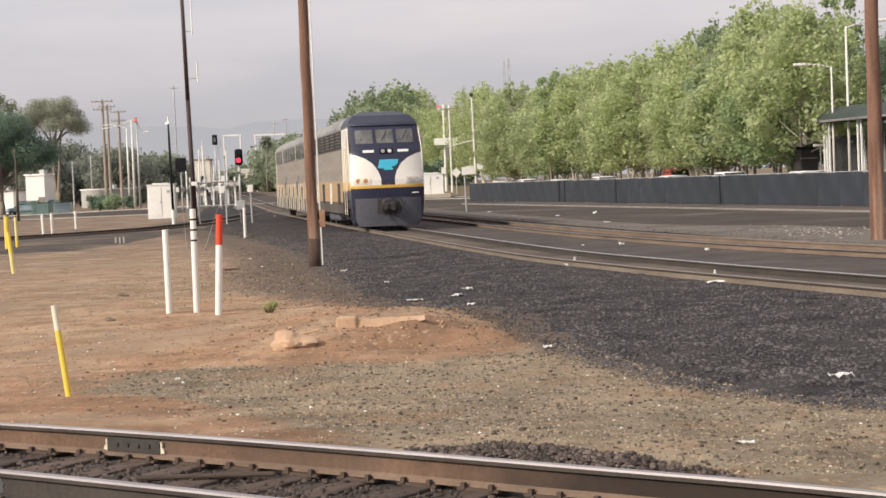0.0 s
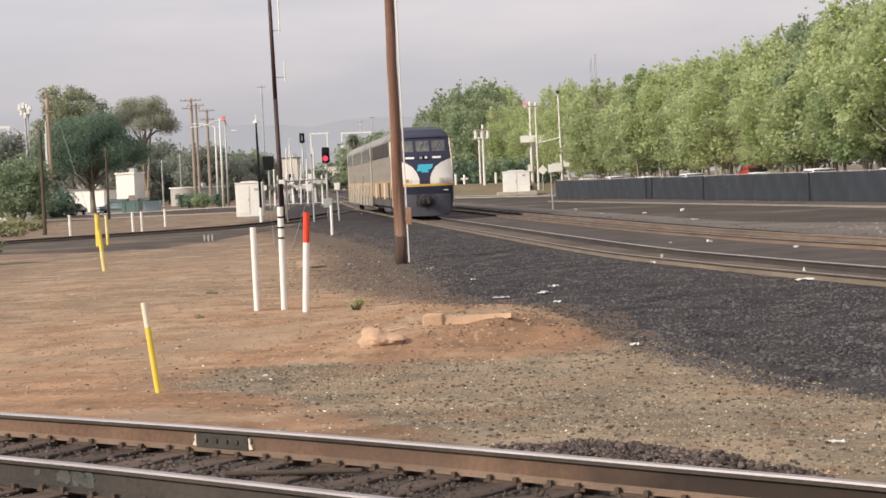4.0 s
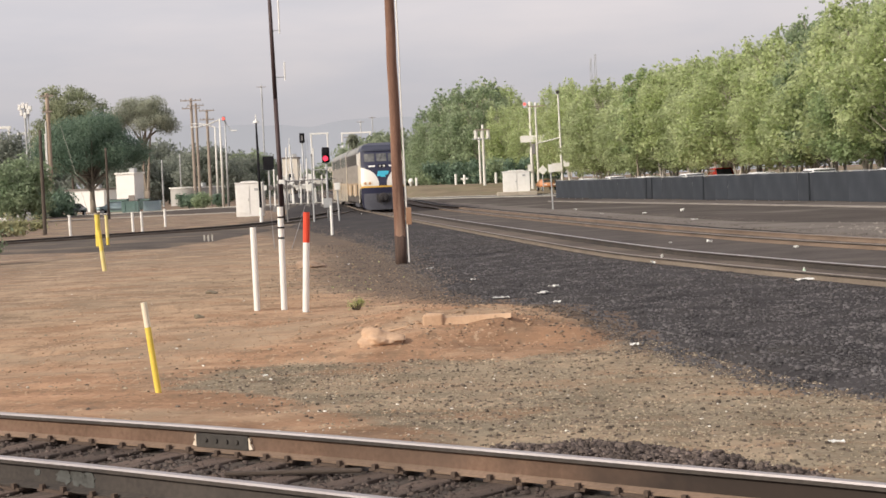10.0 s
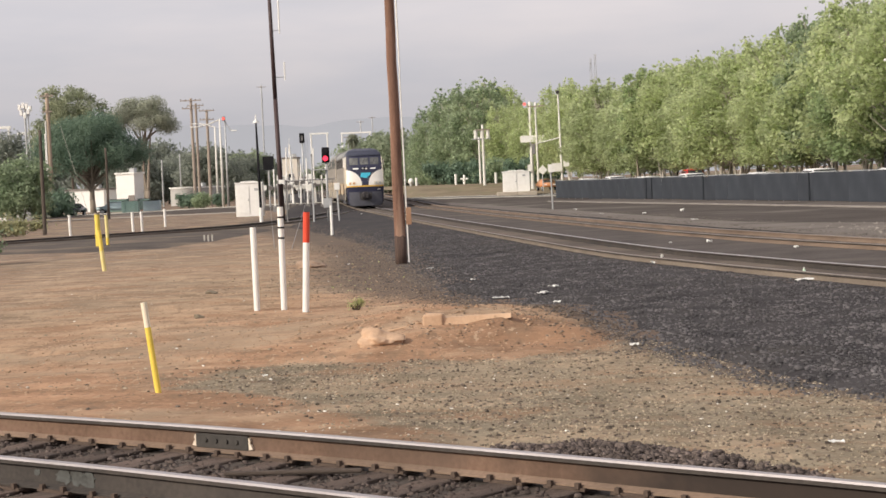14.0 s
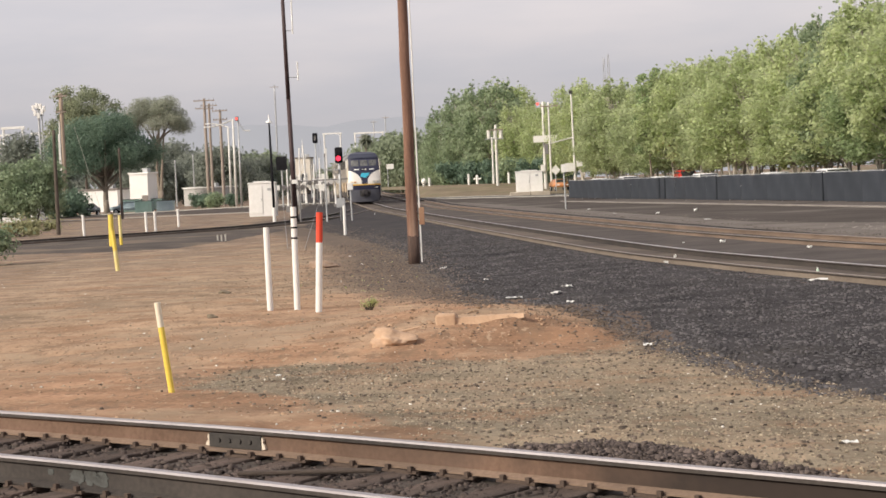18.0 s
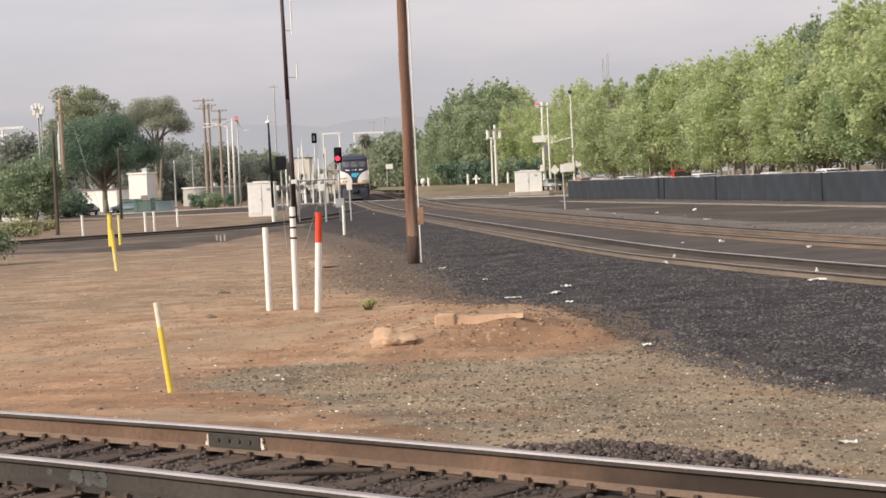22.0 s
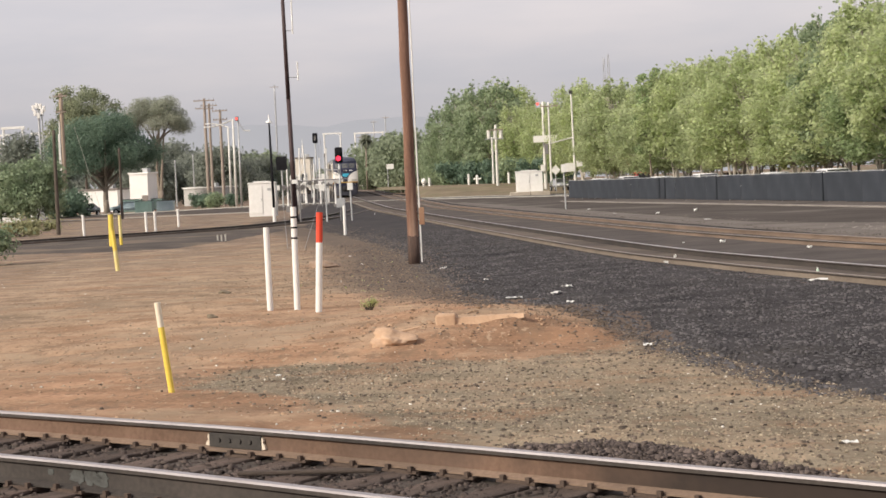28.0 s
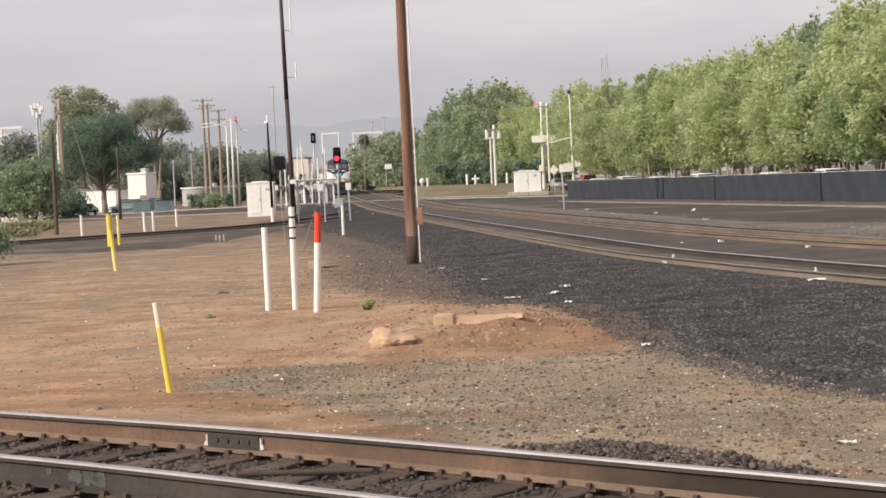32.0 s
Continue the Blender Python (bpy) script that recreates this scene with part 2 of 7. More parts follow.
NAVY = mat("navy_paint", (0.02, 0.022, 0.048), (0.032, 0.034, 0.068), 0.35, scale=1.2, fine=20, bump=0.02, dirt=(0.06, 0.06, 0.08), dirt_at=0.66, clear=0.2)
ROOF_N = mat("dusty_navy_roof", (0.028, 0.032, 0.056), (0.05, 0.056, 0.085), 0.45, scale=1.2, fine=20, bump=0.03)
PILOT = mat("grey_blue_pilot", (0.066, 0.068, 0.088), (0.115, 0.117, 0.14), 0.6, scale=1.0, fine=20, bump=0.05, dirt=(0.14, 0.132, 0.138), dirt_at=0.62)
PILOT_D = mat("dark_pilot", (0.035, 0.036, 0.048), (0.075, 0.075, 0.09), 0.7, scale=5, fine=30, bump=0.2)
TRAIN_W = mat("train_white", (0.70, 0.67, 0.62), (0.80, 0.77, 0.73), 0.35, scale=1.2, fine=20, bump=0.02, clear=0.2)
TRAIN_Y = mat("train_yellow", (0.62, 0.36, 0.05), (0.72, 0.45, 0.09), 0.4, scale=1.2, fine=20, bump=0.02, dirt=(0.5, 0.33, 0.14), dirt_at=0.6)
SILVER = mat("brushed_silver_side", (0.25, 0.222, 0.195), (0.345, 0.31, 0.275), 0.5, 0.2, scale=0.8, fine=20, bump=0.04, squash=(1, 0.3, 4))
GOLD = mat("gold_side_panel", (0.34, 0.235, 0.135), (0.45, 0.32, 0.19), 0.5, 0.0, scale=0.8, fine=20, bump=0.04)
PALE = mat("pale_trim", (0.62, 0.56, 0.46), (0.72, 0.66, 0.56), 0.5, scale=2, fine=30, bump=0.02)
GLASS = mat("dark_window_glass", (0.03, 0.032, 0.036), (0.06, 0.062, 0.068), 0.08, 0.0, scale=0.6, fine=4, bump=0, spec=0.8)
CAB_GLASS = mat("cab_glass", (0.06, 0.064, 0.066), (0.17, 0.17, 0.165), 0.12, 0.0, scale=1.6, fine=4, bump=0, spec=0.8)
ROOF_G = mat("grey_roof", (0.22, 0.22, 0.22), (0.33, 0.33, 0.32), 0.6, scale=0.8, fine=20, bump=0.05, dirt=(0.14, 0.14, 0.14), dirt_at=0.62)
UNDER = mat("underframe", (0.03, 0.028, 0.027), (0.07, 0.062, 0.056), 0.85, scale=2, fine=20, bump=0.2)
SKIRT = mat("grey_brown_skirt", (0.06, 0.053, 0.048), (0.115, 0.10, 0.09), 0.8, scale=1.0, fine=14, bump=0.1, dirt=(0.06, 0.052, 0.047), dirt_at=0.55)
WIN_BAND = mat("dark_grey_window_band", (0.10, 0.094, 0.09), (0.155, 0.145, 0.138), 0.5, scale=1, fine=14, bump=0.03)
LOGO = mat("sky_blue_decal", (0.045, 0.42, 0.60), (0.08, 0.50, 0.68), 0.4, scale=2, fine=20, bump=0)


def ground_mat():
    """Bare earth: grit by the near track, an orange graded belt, then duller streaked dirt."""
    m = mat("bare_earth", (0.46, 0.46, 0.46), (1.10, 1.10, 1.10), 0.95, scale=1.3, fine=22, bump=1.0, squash=(0.8, 1, 1), spec=0.1)
    t = m.node_tree
    p = t.nodes["Principled BSDF"]
    shade = p.inputs["Base Color"].links[0].from_socket
    tc = t.nodes.new("ShaderNodeTexCoord")
    sp = t.nodes.new("ShaderNodeSeparateXYZ")
    t.links.new(tc.outputs["Object"], sp.inputs[0])
    mp = t.nodes.new("ShaderNodeMapping")
    mp.inputs["Scale"].default_value = (0.35, 0.6, 1)
    t.links.new(tc.outputs["Object"], mp.inputs[0])
    nz = t.nodes.new("ShaderNodeTexNoise")
    nz.inputs["Scale"].default_value, nz.inputs["Detail"].default_value = 1.0, 7
    t.links.new(mp.outputs[0], nz.inputs[0])
    a = t.nodes.new("ShaderNodeMath")
    a.operation = "MULTIPLY_ADD"
    a.inputs[1].default_value = -1.9
    t.links.new(sp.outputs[0], a.inputs[0])
    t.links.new(sp.outputs[1], a.inputs[2])
    b = t.nodes.new("ShaderNodeMath")
    b.operation = "MULTIPLY_ADD"
    b.inputs[1].default_value = 15.0
    t.links.new(nz.outputs[0], b.inputs[0])
    t.links.new(a.outputs[0], b.inputs[2])
    mr = t.nodes.new("ShaderNodeMapRange")
    mr.inputs[1].default_value, mr.inputs[2].default_value = 7.5, 112.5
    t.links.new(b.outputs[0], mr.inputs[0])
    r = t.nodes.new("ShaderNodeValToRGB")
    stops = [(0.0, (0.315, 0.196, 0.124)), (0.205, (0.35, 0.212, 0.133)), (0.25, (0.455, 0.278, 0.174)), (0.31, (0.445, 0.29, 0.188)), (0.36, (0.47, 0.32, 0.21)),
             (0.42, (0.35, 0.255, 0.175)), (0.55, (0.40, 0.285, 0.2)), (0.7, (0.30, 0.228, 0.17)), (0.9, (0.24, 0.185, 0.15)), (1.0, (0.22, 0.175, 0.145))]
    r.color_ramp.elements[0].position, r.color_ramp.elements[0].color = stops[0][0], (*stops[0][1], 1)
    r.color_ramp.elements[1].position, r.color_ramp.elements[1].color = stops[-1][0], (*stops[-1][1], 1)
    for q, c in stops[1:-1]:
        e = r.color_ramp.elements.new(q)
        e.color = (*c, 1)
    t.links.new(mr.outputs[0], r.inputs[0])
    mx = t.nodes.new("ShaderNodeMix")
    mx.data_type, mx.blend_type = "RGBA", "MULTIPLY"
    mx.inputs[0].default_value = 1.0
    t.links.new(shade, mx.inputs[7])
    # grey grit spread beside the near track
    ga = t.nodes.new("ShaderNodeAttribute")
    ga.attribute_name = "grit"
    gn = t.nodes.new("ShaderNodeTexNoise")
    gn.inputs["Scale"].default_value, gn.inputs["Detail"].default_value, gn.inputs["Roughness"].default_value = 1.6, 8, 0.65
    t.links.new(tc.outputs["Object"], gn.inputs[0])
    gs = t.nodes.new("ShaderNodeMath")
    gs.operation = "ADD"
    t.links.new(ga.outputs["Fac"], gs.inputs[0])
    t.links.new(gn.outputs[0], gs.inputs[1])
    gm = t.nodes.new("ShaderNodeMapRange")
    gm.inputs[1].default_value, gm.inputs[2].default_value = 0.82, 1.12
    t.links.new(gs.outputs[0], gm.inputs[0])
    gc = t.nodes.new("ShaderNodeMix")
    gc.data_type = "RGBA"
    t.links.new(gm.outputs[0], gc.inputs[0])
    t.links.new(r.outputs[0], gc.inputs[6])
    gc.inputs[7].default_value = (0.275, 0.23, 0.168, 1)
    t.links.new(gc.outputs[2], mx.inputs[6])
    # dry pale crust and trodden grey patches
    last = mx.outputs[2]
    for sc, lo, hi, tint, off in (((0.5, 0.45, 1), 0.50, 0.62, (0.47, 0.355, 0.245), 3.0), ((0.7, 0.35, 1), 0.56, 0.70, (0.23, 0.175, 0.125), 21.0), ((2.6, 0.9, 1), 0.55, 0.63, (0.215, 0.15, 0.10), 40.0), ((6.0, 2.0, 1), 0.56, 0.62, (0.17, 0.12, 0.085), 55.0), ((9.0, 3.2, 1), 0.58, 0.64, (0.52, 0.385, 0.265), 71.0), ((0.42, 0.8, 1), 0.53, 0.60, (0.285, 0.165, 0.10), 88.0), ((0.2, 0.26, 1), 0.52, 0.60, (0.31, 0.245, 0.175), 97.0), ((1.1, 2.6, 1), 0.60, 0.66, (0.19, 0.12, 0.08), 113.0)):
        mp2 = t.nodes.new("ShaderNodeMapping")
        mp2.inputs["Scale"].default_value = sc
        mp2.inputs["Location"].default_value = (off, off * 0.7, 0)
        t.links.new(tc.outputs["Object"], mp2.inputs[0])
        n4 = t.nodes.new("ShaderNodeTexNoise")
        n4.inputs["Scale"].default_value, n4.inputs["Detail"].default_value, n4.inputs["Roughness"].default_value = 1.0, 8, 0.62
        t.links.new(mp2.outputs[0], n4.inputs[0])
        m4 = t.nodes.new("ShaderNodeMapRange")
        m4.inputs[1].default_value, m4.inputs[2].default_value, m4.inputs[4].default_value = lo, hi, 0.52
        t.links.new(n4.outputs[0], m4.inputs[0])
        x4 = t.nodes.new("ShaderNodeMix")
        x4.data_type = "RGBA"
        t.links.new(m4.outputs[0], x4.inputs[0])
        t.links.new(last, x4.inputs[6])
        x4.inputs[7].default_value = (*tint, 1)
        last = x4.outputs[2]
    # cinders spilt from the track bed
    at = t.nodes.new("ShaderNodeAttribute")
    at.attribute_name = "cinder"
    n5 = t.nodes.new("ShaderNodeTexNoise")
    n5.inputs["Scale"].default_value, n5.inputs["Detail"].default_value, n5.inputs["Roughness"].default_value = 2.6, 8, 0.7
    t.links.new(tc.outputs["Object"], n5.inputs[0])
    add5 = t.nodes.new("ShaderNodeMath")
    add5.operation = "MULTIPLY_ADD"
    add5.inputs[1].default_value = 0.85
    t.links.new(at.outputs["Fac"], add5.inputs[0])
    t.links.new(n5.outputs[0], add5.inputs[2])
    m5 = t.nodes.new("ShaderNodeMapRange")
    m5.inputs[1].default_value, m5.inputs[2].default_value, m5.inputs[4].default_value = 0.62, 1.1, 0.85
    t.links.new(add5.outputs[0], m5.inputs[0])
    x5 = t.nodes.new("ShaderNodeMix")
    x5.data_type = "RGBA"
    t.links.new(m5.outputs[0], x5.inputs[0])
    t.links.new(last, x5.inputs[6])
    x5.inputs[7].default_value = (0.115, 0.092, 0.078, 1)
    t.links.new(x5.outputs[2], p.inputs["Base Color"])
    return m


EARTH = ground_mat()


# ---------------------------------------------------------------- mesh helpers
def add_box(bm, size, at=(0, 0, 0), m=None, bevel=0.0):
    r = bmesh.ops.create_cube(bm, size=1.0)
    vs = r["verts"]
    bmesh.ops.scale(bm, vec=size, verts=vs)
    if bevel:
        es = list({e for v in vs for e in v.link_edges})
        res = bmesh.ops.bevel(bm, geom=es, offset=bevel, segments=2, affect="EDGES", profile=0.5)
        vs = list({v for f in res["faces"] for v in f.verts} | {v for v in vs if v.is_valid})
    mm = Matrix.Translation(at) if m is None else Matrix.Translation(at) @ m
    bmesh.ops.transform(bm, matrix=mm, verts=vs)
    return bm


def add_tube(bm, a, b, r1, r2=None, n=12, caps=True):
    a, b = Vector(a), Vector(b)
    d = b - a
    q = d.to_track_quat("Z", "Y").to_matrix().to_4x4()
    bmesh.ops.create_cone(bm, cap_ends=caps, segments=n, radius1=r1, radius2=r1 if r2 is None else r2, depth=d.length,
                          matrix=Matrix.Translation((a + b) / 2) @ q)
    return bm


def add_ball(bm, at, r, sub=2, squash=(1, 1, 1)):
    bmesh.ops.create_icosphere(bm, subdivisions=sub, radius=r, matrix=Matrix.Translation(at) @ Matrix.Diagonal((*squash, 1)))
    return bm


def B(*boxes, bevel=0.0):
    bm = bmesh.new()
    for size, at in boxes:
        add_box(bm, size, at, bevel=bevel)
    return bm


def T(*tubes, n=12):
    bm = bmesh.new()
    for t in tubes:
        add_tube(bm, *t, n=n)
    return bm


def mesh_of(name, bm, material, smooth=False):
    me = bpy.data.meshes.new(name)
    bm.to_mesh(me)
    bm.free()
    for m in material if isinstance(material, (list, tuple)) else [material]:
        me.materials.append(m)
    if smooth:
        for p in me.polygons:
            p.use_smooth = True
    return me


def part(name, bm, material, parent=None, label="", m=None, smooth=False):
    ob = new(name, mesh_of(name, bm, material, smooth))
    if parent is not None:
        ob.parent = parent
    if m is not None:
        ob.matrix_basis = m
    if label:
        tagged(ob, label)
    return ob


def thing(name, at, label, category, group="", kind="", rz=0.0):
    ob = new(name)
    ob.empty_display_size = 0.3
    ob.matrix_basis = pose(*at, 0, 0, rz)
    return tagged(ob, label, category, group, kind)


def raw(name, verts, faces, material, smooth=False):
    me = bpy.data.meshes.new(name)
    me.from_pydata(verts, [], faces)
    me.materials.append(material)
    if smooth:
        me.polygons.foreach_set("use_smooth", [True] * len(me.polygons))
    me.update()
    return me


def smoothstep(a, b, x):
    t = min(1.0, max(0.0, (x - a) / (b - a)))
    return t * t * (3 - 2 * t)


def interp(pts, v):
    """Piecewise linear: pts of (v, value), rising in v."""
    if v <= pts[0][0]:
        return pts[0][1]
    for (a, p), (b, q) in zip(pts, pts[1:]):
        if v <= b:
            return p + (q - p) * (v - a) / (b - a)
    return pts[-1][1]


def dense(pts, step):
    """A smooth line (Catmull-Rom) through plan points, about one point a step."""
    p = [Vector(a) for a in pts]
    p = [2 * p[0] - p[1]] + p + [2 * p[-1] - p[-2]]
    out = []
    for i in range(1, len(p) - 2):
        n = max(2, int((p[i + 1] - p[i]).length / step))
        for k in range(n):
            t = k / n
            a, b, c, d = p[i - 1], p[i], p[i + 1], p[i + 2]
            out.append(0.5 * (2 * b + (c - a) * t + (2 * a - 5 * b + 4 * c - d) * t * t + (3 * b - a - 3 * c + d) * t ** 3))
    out.append(p[-2])
    return out


def offset(line, d):
    """Shift a plan line sideways; d > 0 is to the right of its way."""
    out = []
    for i, p in enumerate(line):
        w = (line[min(i + 1, len(line) - 1)] - line[max(i - 1, 0)]).normalized()
        out.append(p + Vector((w.y, -w.x)) * d)
    return out


# ---------------------------------------------------------------- lines of the plan
MAIN = [(26.5, -20), (16.8, 0), (12.8, 10), (9.4, 20), (6.8, 29.5), (5.75, 34), (4.55, 40), (3.15, 51), (1.2, 68), (-0.69, 85), (-3.34, 110),
        (-5.46, 130), (-7.55, 150), (-10.6, 180), (-12.57, 200), (-14.75, 223), (-22.0, 300), (-31.4, 400), (-59.6, 700)]
NEAR_2 = [(-60.0, 44.0), (-38.0, 33.2), (-24.0, 25.7), (-14.0, 20.15), (-8.9, 16.97), (-5.6, 14.68), (-3.59, 13.25), (-1.69, 11.885), (-0.13, 10.65), (1.14, 9.58), (2.17, 8.7), (3.3, 7.6), (4.4, 6.4), (6.2, 4.1), (9.0, 0.0), (14.0, -8.5), (22.0, -24.0)]
WYE = [(-60, 47), (-40, 60.5), (-26, 72.2), (-19.5, 78.9), (-16.9, 82.4), (-14.3, 85.7), (-11.8, 89.4), (-10.1, 94.2), (-9.0, 101), (-7.9, 114.8), (-7.33, 136.9)]
WYE_FAR = [(-62, 50), (-42, 63.5), (-28, 75.0), (-21, 81.0), (-18.4, 84.4), (-15.6, 87.8), (-13.0, 91.2), (-11.3, 95.6), (-10.3, 101.8), (-9.2, 114.8), (-8.6, 130)]
WYE_NEAR = [(-58, 38), (-38, 51), (-24, 64.2), (-17.2, 65.2), (-13.6, 64.0), (-10.7, 65.0), (-9.2, 68.6), (-9.0, 76), (-8.3, 90), (-7.3, 103), (-6.6, 125)]
RAIL_Z, NEAR_Z = 0.30, 0.45
EDGE = [(-20, 14), (0, 9.6), (12, 5.4), (14.4, 4.3), (14.9, 4.05), (15.4, 3.75), (16.2, 3.4), (18.0, 2.95), (19.2, 2.66), (21.6, 2.32), (25.3, 1.55), (27.5, 0.88), (30, 0.42),
        (32.2, 0.05), (36, -0.45), (40.3, -0.8), (45, -1.12), (50, -1.45), (59, -2.5), (66, -3.7), (76.5, -5.6), (88, -7.8), (105, -10.2), (160, -14.5), (300, -28.5), (700, -71)]
FENCE = [(40.6, -28.5), (31.64, 28.5), (21.2, 95.0), (10.92, 160.5)]
TREES = [(37.6, -30), (31.3, 30), (24.6, 93.7), (13.8, 196.6)]


def fence_x(y):
    return interp([(b, a) for a, b in FENCE], y)


def trees_x(y):
    return interp([(b, a) for a, b in TREES], y)


MAIN_LINE = dense(MAIN, 1.0)
main_y = [(p.y, p.x) for p in MAIN_LINE]


def main_x(y):
    return interp(main_y, y)


def rise(y):
    """The line climbs gently towards the crossing."""
    return 0.0085 * min(130.0, max(0.0, y - 132.0))


# shallow wheel ruts and the edge of the graded dirt: (line, depth)
RUTS = [([(-6.37, 22.37), (-4.95, 23.10), (-3.72, 24.18), (-2.09, 27.34)], 0.035), ([(-8.61, 30.39), (-5.01, 30.73), (-3.01, 33.77)], 0.04),
        ([(-2.50, 20.65), (-1.04, 20.37), (0.73, 20.21)], 0.05), ([(-11.04, 39.08), (-7.68, 39.24), (-5.31, 44.82)], 0.04)]


def rut_z(x, y):
    z = 0.0
    for line, deep in RUTS:
        for (ax, ay), (bx, by) in zip(line, line[1:]):
            dx, dy = bx - ax, by - ay
            u = ((x - ax) * dx + (y - ay) * dy) / (dx * dx + dy * dy)
            if -0.02 <= u <= 1.02:
                d = ((x - ax) * dy - (y - ay) * dx) / math.hypot(dx, dy)
                if abs(d) < 1.2:
                    z += deep * (0.7 * math.exp(-((d + 0.45) / 0.3) ** 2) - math.exp(-(d / 0.22) ** 2)) * (0.6 + 0.8 * noise.noise((x * 0.8, y * 0.5, 17)))
    return z


def ground_z(x, y):
    near = max(0.0, 1 - abs((x * 0.57 + y * 0.82) - 8.3) / 6.5)
    z = 0.15 * smoothstep(0, 0.9, near)
    if 12 < y < 60 and x < 3:
        z += rut_z(x, y)
    lump = math.exp(-(((x - 0.0) / 2.6) ** 2 + ((y - 23.5) / 3.4) ** 2))
    z += lump * (0.05 * noise.noise((x * 2.3, y * 1.5, 11)) + 0.035 * noise.noise((x * 5.1, y * 3.7, 12)))
    z += 0.16 * math.exp(-(((x - 0.0) / 2.6) ** 2 + ((y - 24.5) / 3.0) ** 2))
    z += 0.085 * math.exp(-(((x - 0.82) / 0.36) ** 2 + ((y - 22.45) / 0.5) ** 2))
    # dug bank with a broken front slope
    if 19 < y < 29 and -4 < x < 4.5:
        foot = 20.9 + 0.35 * noise.noise((x * 1.1, 2, 5)) + 0.25 * noise.noise((x * 3.1, 7, 5)) + 0.12 * x
        bank = smoothstep(foot, foot + 1.1, y) * (1 - smoothstep(23.6, 28.0, y)) * math.exp(-(((x - 0.5) / 1.9) ** 4))
        z += bank * (0.11 + 0.05 * noise.noise((x * 2.6, y * 1.7, 21)) + 0.03 * noise.noise((x * 6.5, y * 4.0, 22)))
    if y < 90:
        z += 0.035 * (noise.noise((x * 0.35, y * 0.22, 3)) + 0.35 * noise.noise((x * 1.3, y * 0.8, 7)))
        z += 0.008 * noise.noise((x * 0.5 + y * 0.1, y * 1.2 - x * 0.3, 2)) * smoothstep(60, 35, y)
        worn = smoothstep(13, 16, y) * (1 - smoothstep(38, 55, y))
        z += worn * (0.022 * noise.noise((x * 0.75 + 4, y * 1.5, 31)) + 0.013 * abs(noise.noise((x * 1.7, y * 2.6, 33))))
    return z


# ---------------------------------------------------------------- ground
def grid_sheet(name, xs, ys, zf, material):
    vs = [(x, y, zf(x, y)) for y in ys for x in xs]
    n = len(xs)
    fs = [(j * n + i, j * n + i + 1, (j + 1) * n + i + 1, (j + 1) * n + i) for j in range(len(ys) - 1) for i in range(n - 1)]
    me = raw(name, vs, fs, material, True)
    me.attributes.new("cinder", "FLOAT", "POINT").data.foreach_set("value", [cinder(x, y) for x, y, z in vs])
    me.attributes.new("grit", "FLOAT", "POINT").data.foreach_set("value", [grit(x, y) for x, y, z in vs])
    return new(name, me)


def cinder(x, y):
    """Share of spilt cinders in the dirt beside the ballast."""
    wide = 0.55 + 3.3 * smoothstep(26, 36, y)
    return (1 - smoothstep(0.0, wide, interp(EDGE, y) - x)) if -20 < y < 120 else 0.0


GRIT_SIDE = [(11.5, 0.6), (12.3, 0.1), (13.8, -0.55), (14.4, -0.85), (15.2, -1.2), (16.05, -1.6), (17.1, -2.15), (17.9, -3.0), (20.5, -3.3)]
GRIT_END = [(-3.2, 19.2), (-2.6, 19.8), (-1.6, 20.1), (0.0, 19.8), (0.7, 19.3), (1.4, 20.2), (2.4, 21.0), (6.0, 21.0)]


def grit(x, y):
    """Share of grey grit: all of the strip by the near track but a smooth band of dirt along the rail's far end."""
    if not 5 < y < 23 or not -5 < x < 16:
        return 0.0
    side = smoothstep(-0.7, 1.1, x - interp(GRIT_SIDE, y) + 0.3 * noise.noise((x * 1.3, y * 1.3, 41)))
    return side * smoothstep(-0.35, 0.35, interp(GRIT_END, x) - y + 0.25 * noise.noise((x * 1.5, y * 1.5, 43)))


gx = [-3000, -900, -300, -120, -60, -40] + [-30 + 1.0 * i for i in range(20)] + [-10 + 0.25 * i for i in range(68)] + [7 + 1.0 * i for i in range(20)] + [30, 45, 80, 150, 400, 1200, 3000]
gy = [-400, -100, -30, -10] + [0.5 * i for i in range(24)] + [12 + 0.2 * i for i in range(140)] + [40 + 0.5 * i for i in range(20)] + [50 + 2 * i for i in range(30)] + [115, 130, 160, 220, 300, 450, 700, 1200, 2500, 4500]
tagged(grid_sheet("ground", gx, gy, ground_z, EARTH), "bare orange-brown dirt ground with scattered grit", "ground", kind="structure")


def bed_mesh(name, ys, left, right, zf, material, cols=28):
    vs, fs = [], []
    for j, y in enumerate(ys):
        a, b = left(y), right(y)
        for i in range(cols + 1):
            u = (i / cols) ** 1.6
            x = a + (b - a) * u
            vs.append((x, y, zf(x, y, a)))
    n = cols + 1
    for j in range(len(ys) - 1):
        for i in range(cols):
            fs.append((j * n + i, j * n + i + 1, (j + 1) * n + i + 1, (j + 1) * n + i))
    return new(name, raw(name, vs, fs, material, True))


